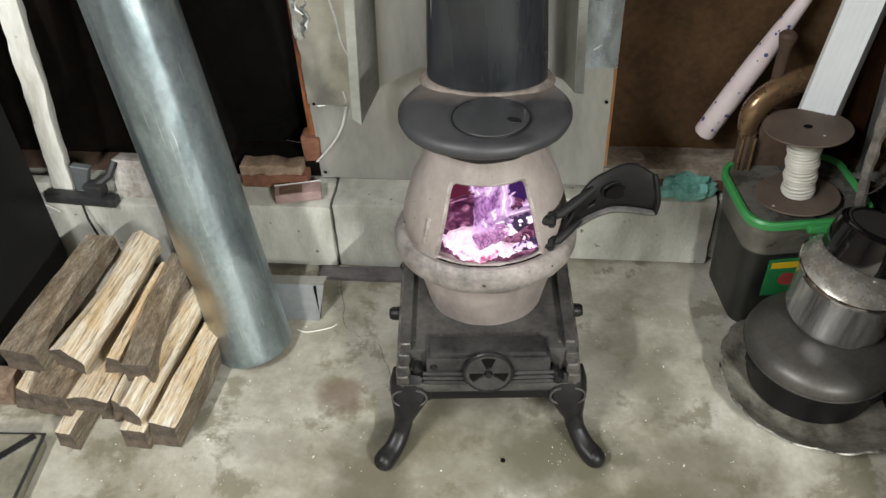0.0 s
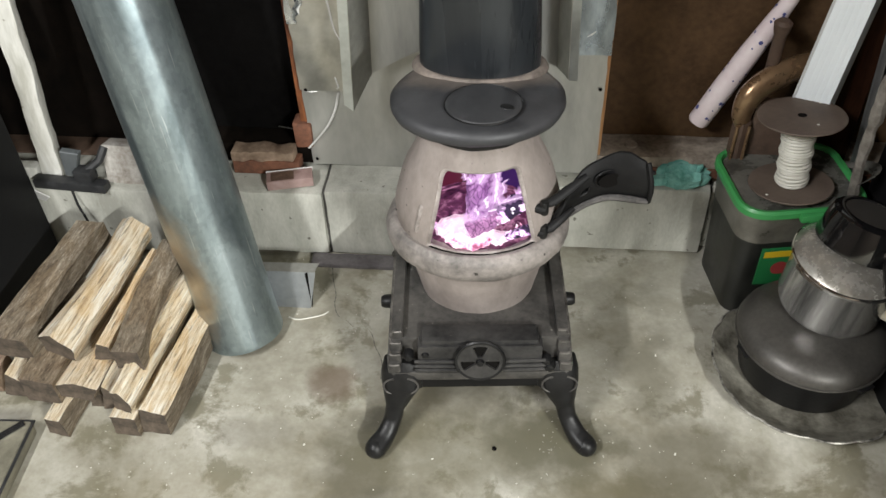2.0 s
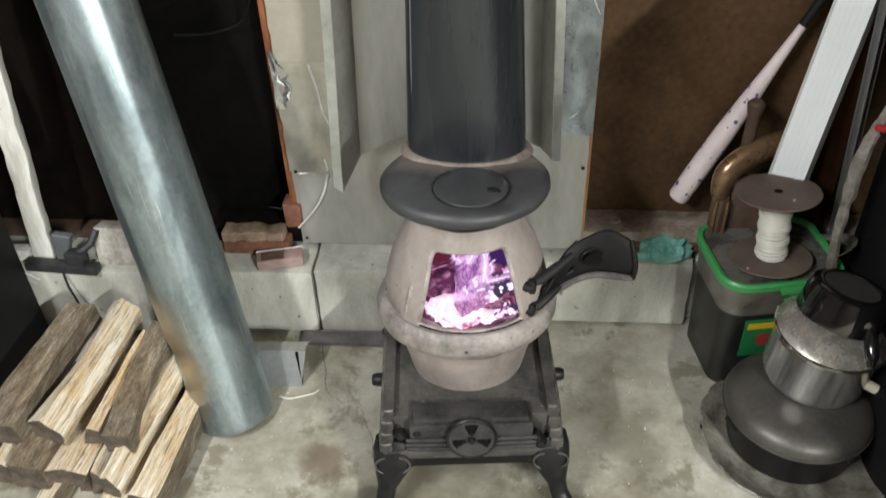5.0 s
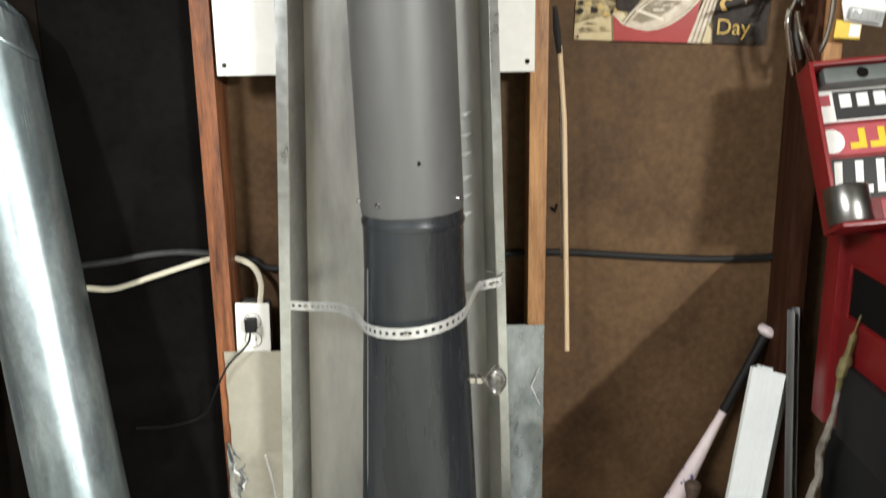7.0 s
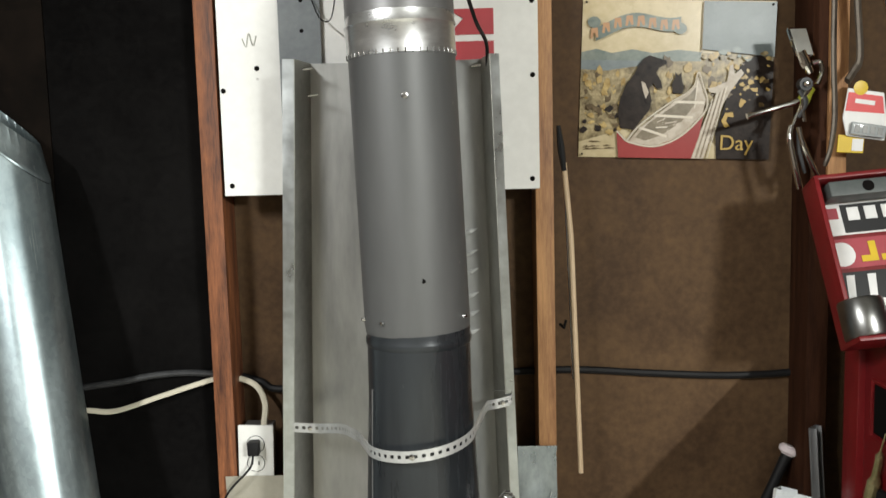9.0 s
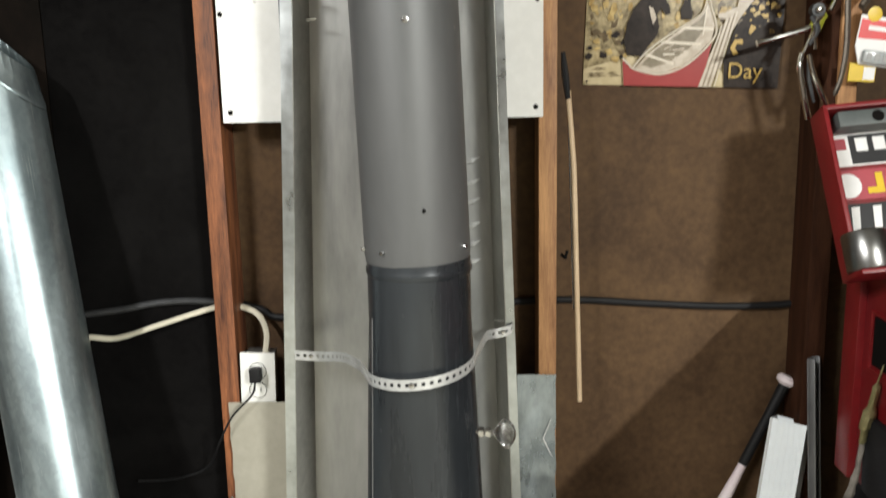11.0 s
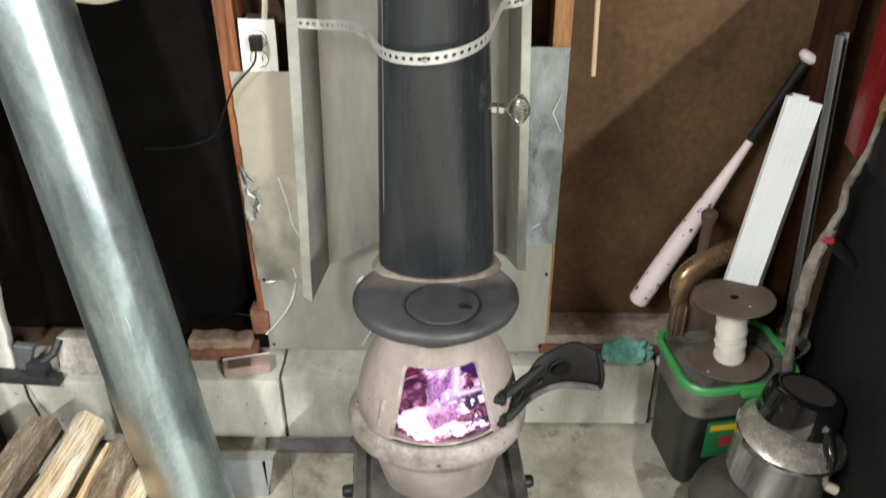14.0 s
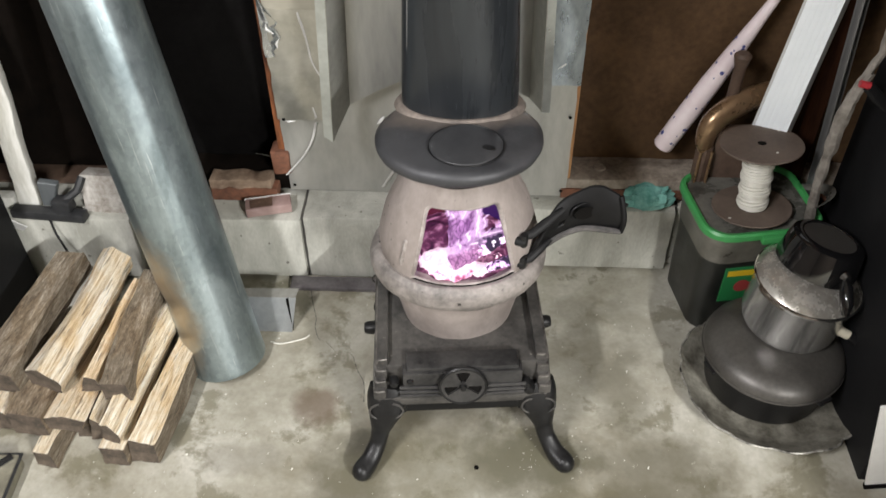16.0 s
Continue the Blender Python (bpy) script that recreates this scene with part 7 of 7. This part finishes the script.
def loft(levels, close=True):
    """Rounded square rings (half width, half depth, corner radius, height), joined."""
    bm_ = bmesh.new()
    rs = [[bm_.verts.new((x, y, z)) for x, y in rounded(hw, hd, r)] for hw, hd, r, z in levels]
    for a, b in zip(rs, rs[1:]):
        for k in range(len(a)):
            bm_.faces.new((a[k], a[(k + 1) % len(a)], b[(k + 1) % len(a)], b[k]))
    if close:
        bm_.faces.new(rs[0])
        bm_.faces.new(rs[-1])
    return bm_


part("tub", loft([(0.108, 0.102, 0.038, 0.0), (0.110, 0.104, 0.039, 0.004), (0.116, 0.109, 0.045, 0.20), (0.117, 0.110, 0.046, 0.215)]), M_TUB, bucket)
part("neck_band", loft([(0.119, 0.112, 0.048, 0.212), (0.121, 0.114, 0.05, 0.255), (0.123, 0.116, 0.05, 0.26), (0.123, 0.116, 0.05, 0.285)]), M_SMOKE, bucket, "smoky translucent neck of the bucket")
part("lid_rim", loft([(0.124, 0.117, 0.052, 0.283), (0.132, 0.125, 0.058, 0.285), (0.132, 0.125, 0.058, 0.297), (0.128, 0.121, 0.055, 0.302), (0.121, 0.114, 0.050, 0.301), (0.117, 0.110, 0.046, 0.292)], False), M_GREEN, bucket, "bright green lid rim")
part("lid_panel", loft([(0.119, 0.112, 0.048, 0.287), (0.117, 0.110, 0.047, 0.2935), (0.06, 0.06, 0.03, 0.294)]), M_CLEARLID, bucket, "dusty clear lid panel")
part("lid_tab", box(-0.02, 0.06, -0.138, -0.122, 0.280, 0.298, 0.004), M_GREEN, bucket)
lab = part("label_panel", box(-0.068, 0.020, -0.1125, -0.1085, 0.095, 0.195, 0.0005), M_LABEL, bucket, "green printed label")
part("label_band", box(-0.062, 0.010, -0.1135, -0.1126, 0.172, 0.188), M_YELLOW, lab, smooth=False)
part("label_mark", lathe([(0, 0.001), (0.018, 0.0)], 16), M_PRED, lab, m=pose(-0.022, -0.1126, 0.140, 90, 0, 0))

spool = thing("wire_spool", "spool of white wire with brown card flanges", "wire spool", pose(0.622, -0.156, 0.303, -7, -4, 0))
for z0, lb in ((0.0, "lower brown card flange"), (0.150, "upper brown card flange")):
    fl = part("flange", lathe([(0.010, 0.0), (0.081, 0.0), (0.082, 0.002), (0.081, 0.004), (0.010, 0.004)], 48), M_SPOOL, spool, lb, m=pose(0, 0, z0))
    part("arbor_hole", lathe([(0.0, 0.0046), (0.009, 0.0044)], 12, cap=False), M_SOOTGAP, fl)
part("core", lathe([(0.0255, 0.003), (0.0255, 0.150)], 24), M_WIRE, spool)
for k in range(22):
    r = 0.0285 + 0.0016 * math.sin(k * 1.3)
    part("wire_turn", tube([(r * math.cos(a), r * math.sin(a), 0.0015 * math.sin(a + k)) for a in [j * math.pi / 12 for j in range(25)]], 0.0033, 6, cap=False), M_WIRE, spool, m=pose(0, 0, 0.010 + 0.0062 * k))
for x, y in ((-0.055, -0.045), (0.045, 0.05), (0.02, -0.04)):
    part("paint_fleck", lathe([(0, 0.001), (0.003, 0)], 7), M_WIRE, spool, m=pose(x, y, 0.1542 if x > 0 else 0.0045))
tagged(part("plastic_hoop", tube([(0.075 * math.cos(a), 0.075 * math.sin(a), 0.035 + 0.045 * math.cos(a - 0.4)) for a in [k * 0.22 for k in range(14)]], [0.003 + 0.010 * math.sin(math.pi * k / 13) for k in range(14)], 8, flat=0.3), M_CLEARLID, m=pose(0.705, -0.135, 0.270, 0, 0, -70)), "dirty clear plastic ring on the bucket lid", "plastic ring")
bm = bmesh.new()
bmesh.ops.create_icosphere(bm, subdivisions=4, radius=1.0)
for v in bm.verts:
    n = noise.noise(v.co * 2.5) * 0.25 + noise.noise(v.co * 7) * 0.12
    v.co = Vector((v.co.x * 0.048, v.co.y * 0.034, v.co.z * 0.018 + 0.012)) * (1 + n)
    v.co.z = max(0.0, v.co.z)
rag = thing("teal_rag", "crumpled teal cloth on the block ledge", "rag", pose(0.440, -0.018, 0.186) @ Matrix.Diagonal((1.15, 0.9, 1.75, 1)))
part("cloth_fold", bm, M_CLOTH, rag)
part("rag_corner", jitter(prism([(-0.09, 0.0), (-0.03, 0.004), (-0.03, 0.018), (-0.07, 0.012)], 0.02), 0.004, 40), M_CLOTH, rag, m=pose(0, -0.02, 0))

# ---- pans on the tray ----
TX, TY = 0.675, -0.397
tray = thing("scalloped_tray", "tarnished metal tray with a scalloped edge on the floor", "tray", pose(TX, TY, 0) @ Matrix.Diagonal((0.925, 0.925, 1, 1)))
bm = bmesh.new()
rs, N = [], 144
def tray_edge(k, amp):
    """Uneven scallops: sixteen shallow lobes of unlike width."""
    u = 2 * math.pi * k / N
    return amp * (abs(math.cos(8 * u + 0.5 * math.sin(2 * u) + 0.3 * math.sin(5 * u))) ** 0.5 + 0.35 * math.sin(5 * u + 1.0))


for r, z, amp in ((0.001, 0.006, 0), (0.13, 0.006, 0), (0.152, 0.009, 0.0), (0.176, 0.020, 0.003), (0.190, 0.031, 0.006), (0.197, 0.034, 0.008), (0.200, 0.031, 0.008), (0.192, 0.026, 0.006), (0.174, 0.014, 0.003), (0.150, 0.003, 0), (0.001, 0.001, 0)):
    rs.append([bm.verts.new(((r + tray_edge(k, amp)) * math.cos(2 * math.pi * k / N), (r + tray_edge(k, amp)) * math.sin(2 * math.pi * k / N), z + 0.3 * tray_edge(k, amp))) for k in range(N)])
for a, b in zip(rs, rs[1:]):
    for k in range(N):
        bm.faces.new((a[k], a[(k + 1) % N], b[(k + 1) % N], b[k]))
part("tray_dish", bm, M_TRAY, tray)
edge_line = [((0.199 + tray_edge(k, 0.008)) * math.cos(2 * math.pi * k / N), (0.199 + tray_edge(k, 0.008)) * math.sin(2 * math.pi * k / N), 0.034 + 0.3 * tray_edge(k, 0.008)) for k in range(N + 1)]
part("tray_rim", tube(edge_line, 0.0026, 6, cap=False), M_TRAYRIM, tray, "worn bright wavy rim")
oven = thing("iron_roasting_pan", "black iron pan with a domed lid on the tray", "pan", pose(0.664, -0.382, 0.007, 0, 0, 0) @ Matrix.Diagonal((0.93, 0.93, 1, 1)))
part("pan_body", lathe([(0.0, 0.0), (0.118, 0.0), (0.130, 0.006), (0.147, 0.090), (0.149, 0.098), (0.144, 0.098), (0.126, 0.012), (0.0, 0.010)], 56), M_IRON, oven)
plid = part("pan_lid", jitter(lathe([(0.150, 0.096), (0.153, 0.099), (0.1535, 0.106), (0.150, 0.115), (0.141, 0.126), (0.122, 0.136), (0.09, 0.143), (0.05, 0.147), (0.0, 0.148)], 56), 0.0008, 20), M_PANLID, oven, "scoured dark grey domed lid")
part("lid_lip", tube([(0.1535 * math.cos(k * math.pi / 28), 0.1535 * math.sin(k * math.pi / 28), 0.100) for k in range(57)], 0.0028, 6, cap=False), M_PANLID, plid)
for a in (200, 20, 300):
    m = pose(0.150 * math.cos(radians(a)), 0.150 * math.sin(radians(a)), 0.097, 0, 0, a)
    part("pan_lug", box(-0.004, 0.013, -0.018, 0.018, -0.005, 0.002, 0.002), M_IRON, oven, m=m)
cooker = thing("pressure_cooker", "scuffed steel pressure cooker with a black side handle", "pot", pose(0.689, -0.340, 0.152, 2, 5, 0) @ Matrix.Diagonal((0.95, 0.95, 1, 1)))
part("cooker_body", lathe([(0.0, 0.0), (0.088, 0.0), (0.098, 0.006), (0.103, 0.020), (0.103, 0.108), (0.105, 0.111), (0.105, 0.118), (0.100, 0.118), (0.098, 0.020), (0.0, 0.008)], 56), M_REFLSTEEL, cooker, "steel body with vertical reflections painted as streaks")
clid = part("cooker_lid", jitter(lathe([(0.104, 0.117), (0.109, 0.120), (0.109, 0.127), (0.104, 0.132), (0.092, 0.140), (0.070, 0.150), (0.04, 0.157), (0.0, 0.159)], 56), 0.0008, 25), M_DULLSTEEL, cooker, "mottled dull aluminium lid")
part("locking_rim", tube([(0.1095 * math.cos(k * math.pi / 28), 0.1095 * math.sin(k * math.pi / 28), 0.124) for k in range(57)], 0.0035, 8, cap=False), M_CHROME, clid)
part("lock_slot", tube([(0.1125 * math.cos(radians(a)), 0.1125 * math.sin(radians(a)), 0.120) for a in range(195, 232, 6)], 0.004, 8), M_STEEL, clid)
part("ferrule", tube([(0.066, -0.064, 0.058), (0.100, -0.070, 0.045)], 0.0105, 12), M_CABLE, cooker, "cream handle ferrule", )
part("side_handle", tube([(0.098, -0.0695, 0.046), (0.135, -0.076, 0.030), (0.175, -0.084, 0.014), (0.205, -0.090, 0.002)], [0.012, 0.015, 0.014, 0.008], 12), M_BLACKPL, cooker, "black side handle")
sauce = thing("black_saucepan", "glossy black saucepan turned upside down on the cooker", "saucepan", pose(0.713, -0.320, 0.294, -9, 13, 0) @ Matrix.Diagonal((0.96, 0.96, 1, 1)))
part("pan_shell", lathe([(0.080, 0.0), (0.083, 0.001), (0.083, 0.006), (0.078, 0.045), (0.074, 0.062), (0.066, 0.068), (0.058, 0.0685), (0.056, 0.066), (0.0, 0.066)], 48), M_ENAMEL, sauce)
part("base_plate", lathe([(0.0, 0.0672), (0.054, 0.0668)], 40, cap=False), M_PANLID, sauce, "scoured round base")
part("handle_rivet", lathe([(0, 0.012), (0.008, 0.010), (0.011, 0.0)], 14), M_STEEL, sauce, m=pose(0.018, -0.080, 0.032, 90, 0, 12))
part("pan_handle", tube([(0.018, -0.082, 0.030), (0.020, -0.100, 0.018), (0.024, -0.122, -0.004), (0.026, -0.132, -0.022)], [0.008, 0.013, 0.013, 0.007], 12), M_ENAMEL, sauce)
signR = thing("white_sign_board", "small white board with red and blue print on the floor", "sign", pose(0.806, -0.640, 0.003, 0, -12, 0))
part("board", box(0, 0.110, 0, 0.006, 0, 0.262, 0.002), M_WHITEBD, signR)
part("black_edge", box(-0.001, 0.111, -0.0015, 0.0075, -0.002, 0.012, 0.001), M_SOOTGAP, signR)
part("red_mark", prism([(0.008, 0.258), (0.030, 0.258), (0.052, 0.222), (0.030, 0.232)], 0.001), M_REDPAINT, signR, m=pose(0, -0.001, 0), smooth=False)
part("printed_frame", tube([(0.034, -0.001, 0.085), (0.030, -0.001, 0.165), (0.040, -0.001, 0.178), (0.100, -0.001, 0.182)], 0.0035, 6, flat=0.4), M_BLUEINK, signR)
part("printed_bar", box(0.052, 0.100, -0.001, 0.0, 0.09, 0.155), M_BLUEINK, signR, smooth=False)
part("bolt", lathe([(0, 0.003), (0.005, 0.001), (0.006, 0)], 8), M_SOOTGAP, signR, m=pose(0.022, 0, 0.212, 90, 0, 0))

# ---- leaning things, right ----
bat = thing("baseball_bat", "pale pink bat with dark grip leaning on the wall", "bat", between((0.455, 0.024, 0.324), (0.735, 0.062, 0.905)))
LB = (Vector((0.735, 0.062, 0.905)) - Vector((0.455, 0.024, 0.324))).length
part("barrel", lathe([(0.0, -0.004), (0.019, 0.0), (0.0228, 0.006), (0.0236, 0.10), (0.0225, 0.18), (0.0180, 0.27), (0.0125, 0.35), (0.0090, 0.42), (0.0084, 0.46)], 28), M_BAT, bat)
part("grip", lathe([(0.0094, 0.440), (0.0100, 0.445), (0.0100, 0.56), (0.0112, LB - 0.018)], 20), M_CORD, bat, "black wrapped grip")
part("knob", lathe([(0.012, LB - 0.02), (0.020, LB - 0.014), (0.021, LB - 0.006), (0.016, LB), (0.0, LB + 0.002)], 20), M_BAT, bat)
rnd = random.Random(9)
for k in range(56):
    a, z = rnd.uniform(0, 2 * math.pi), rnd.uniform(0.02, 0.30)
    r = np.interp(z, [0, 0.10, 0.18, 0.27, 0.35], [0.0230, 0.0238, 0.0227, 0.0182, 0.0127])
    part("flower_print", lathe([(0.0, 0.0006), (rnd.uniform(0.0016, 0.0058), 0.0)], 6), M_BLUEINK, bat, m=pose(r * math.cos(a), r * math.sin(a), z, 0, 90, math.degrees(a)))

gutter = thing("white_downspout", "white ribbed aluminium downspout leaning on the wall", "downspout", between((0.664, -0.040, 0.417), (0.738, 0.030, 0.825), 12))
LG = (Vector((0.738, 0.030, 0.825)) - Vector((0.664, -0.040, 0.417))).length
outline = [(-0.033, 0.0)]
for k in range(6):
    x = -0.027 + 0.0100 * k
    outline += [(x, 0.0), (x + 0.0015, 0.0007), (x + 0.0035, 0.0007), (x + 0.005, 0.0)]
outline += [(0.031, 0.0), (0.031, 0.05)]
for k in range(5, -1, -1):
    x = -0.027 + 0.0100 * k
    outline += [(x + 0.005, 0.05), (x + 0.0035, 0.0493), (x + 0.0015, 0.0493), (x, 0.05)]
outline += [(-0.033, 0.05)]
bm = bmesh.new()
outline = [(1.08 * x, y) for x, y in outline]
lo = [bm.verts.new((x, y, 0)) for x, y in outline]
hi = [bm.verts.new((x, y, LG)) for x, y in outline]
for k in range(len(outline)):
    j = (k + 1) % len(outline)
    bm.faces.new((lo[k], lo[j], hi[j], hi[k]))
bmesh.ops.recalc_face_normals(bm, faces=bm.faces)
bmesh.ops.solidify(bm, geom=list(bm.faces), thickness=0.001)
part("spout_wall", bm, M_GUTTER, gutter, smooth=False)
part("corner_bead", box(0.0298, 0.0348, 0.047, 0.0515, 0, LG, 0.001), M_BEADGREY, gutter)
rail = thing("metal_rail", "grey folded steel rail leaning on the wall", "rail", between((0.775, -0.09, 0.02), (0.738, -0.015, 1.03), 20))
LR = 0.955
part("rail_web", box(-0.019, 0.012, 0.0, 0.003, 0, LR, 0.001), M_RAIL, rail)
part("rail_flange", box(0.009, 0.012, 0.003, 0.016, 0, LR, 0.001), M_RAIL, rail)
part("rail_flange", box(-0.019, -0.016, 0.003, 0.014, 0, LR, 0.001), M_RAIL, rail)
jug = thing("bronze_handle_tool", "old wooden tool with a curved bronze handle on the ledge", "tool", pose(0.570, -0.015, 0.0))
part("handle_bow", tube(curve([(-0.040, -0.03, 0.372), (-0.044, -0.030, 0.402), (-0.036, -0.026, 0.434), (-0.010, -0.014, 0.458), (0.030, 0.002, 0.474), (0.080, 0.022, 0.484), (0.12, 0.034, 0.486)], 6), [float(v) for v in np.interp(range(37), [0, 5, 12, 20, 36], [0.019, 0.026, 0.033, 0.034, 0.030])], 18, flat=0.72), M_BRONZE, jug, "polished bronze bow")
part("handle_socket", tube([(-0.040, -0.03, 0.192), (-0.040, -0.03, 0.30), (-0.040, -0.03, 0.380)], [0.018, 0.0185, 0.019], 8), M_DARKBROWN, jug)
for x in (-0.052, -0.028):
    part("flute", tube([(x, -0.048, 0.20), (x, -0.048, 0.375)], 0.0035, 6), M_BRONZE, jug)
part("wood_body", box(-0.020, 0.10, -0.030, -0.002, 0.192, 0.42, 0.008), M_DARKBROWN, jug)
part("upright_peg", lathe([(0.0, 0.0), (0.013, 0.0), (0.012, 0.08), (0.016, 0.095), (0.018, 0.108), (0.012, 0.114), (0.0, 0.115)], 16), M_DARKBROWN, jug, m=pose(0.0, 0.0, 0.475))
stick = thing("gnarled_cord", "knotted grey weathered cord hanging from an olive clasp", "cord")
part("cord_strand", jitter(tube(curve([(0.753, -0.230, 0.895), (0.750, -0.228, 0.853), (0.746, -0.218, 0.80), (0.744, -0.2, 0.752), (0.747, -0.2, 0.70), (0.735, -0.2, 0.655)], 6), [0.005] * 10 + [0.007] * 10 + [0.008] * 11, 8), 0.004, 45), M_STICK, stick)
part("bandage_wrap", jitter(tube(curve([(0.738, -0.2, 0.66), (0.724, -0.2, 0.61), (0.718, -0.2, 0.54), (0.719, -0.2, 0.48), (0.72, -0.2, 0.40), (0.735, -0.19, 0.30)], 6), [0.010] * 6 + [0.013] * 12 + [0.010] * 13, 8), 0.004, 40), M_STICK, stick, "pale wrapped end")
part("clasp", jitter(tube(curve([(0.766, -0.255, 1.035), (0.761, -0.248, 0.995), (0.758, -0.240, 0.955), (0.755, -0.234, 0.92), (0.753, -0.230, 0.89)], 5), [0.003] * 5 + [0.012] * 6 + [0.020] * 5 + [0.012] * 5, 10, flat=0.5), 0.002, 30), M_OLIVE, stick, "olive brass clasp")
part("red_band", tube([(0.722, -0.212, 0.645), (0.740, -0.214, 0.642)], 0.007, 8), M_REDPAINT, stick)
part("black_tab", tube([(0.738, -0.212, 0.640), (0.762, -0.214, 0.618), (0.792, -0.215, 0.590)], [0.012, 0.013, 0.008], 8, flat=0.6), M_CORD, stick)
tagged(part("dark_pouch", jitter(box(0.7585, 0.774, -0.40, -0.215, 0.794, 0.935, 0.006), 0.004, 12), M_BLACKCAB), "dark fabric pouch by the tool chest", "pouch")

# ---- small litter on the floor ----
rnd = random.Random(12)
bm = bmesh.new()
for k in range(420):
    x, y = rnd.uniform(-0.75, 0.6), rnd.uniform(-0.9, -0.12)
    if abs(x) < 0.16 and -0.56 < y < -0.24:
        continue
    s = rnd.uniform(0.0005, 0.0018) * (2.0 if rnd.random() < 0.06 else 1.0)
    vs = bmesh.ops.create_cube(bm, size=s, matrix=pose(x, y, s * 0.25, 0, 0, rnd.uniform(0, 90)) @ Matrix.Diagonal((1.6, 0.9, 0.5, 1)))
for k in range(60):
    x, y = rnd.gauss(0.20, 0.07), rnd.gauss(-0.56, 0.06)
    s = rnd.uniform(0.0005, 0.0014)
    bmesh.ops.create_cube(bm, size=s, matrix=pose(x, y, s * 0.2, 0, 0, rnd.uniform(0, 180)) @ Matrix.Diagonal((rnd.uniform(1.0, 3.5), 0.9, 0.4, 1)))
tagged(part("floor_crumbs", bm, M_WIRE, smooth=False), "pale crumbs and ash specks on the floor", "crumbs", kind="stuff")
tagged(part("wood_chip", jitter(box(-0.008, 0.008, -0.004, 0.004, 0, 0.003), 0.001, 60), M_SPLIT, m=pose(-0.36, -0.785, 0, 0, 0, 15)), "pale wood chip on the floor", "wood chip")
tagged(part("dark_bead", lathe([(0, 0.004), (0.004, 0.003), (0.005, 0)], 8), M_SOOTGAP, m=pose(0.052, -0.622, 0)), "dark cinder on the concrete floor", "cinder")
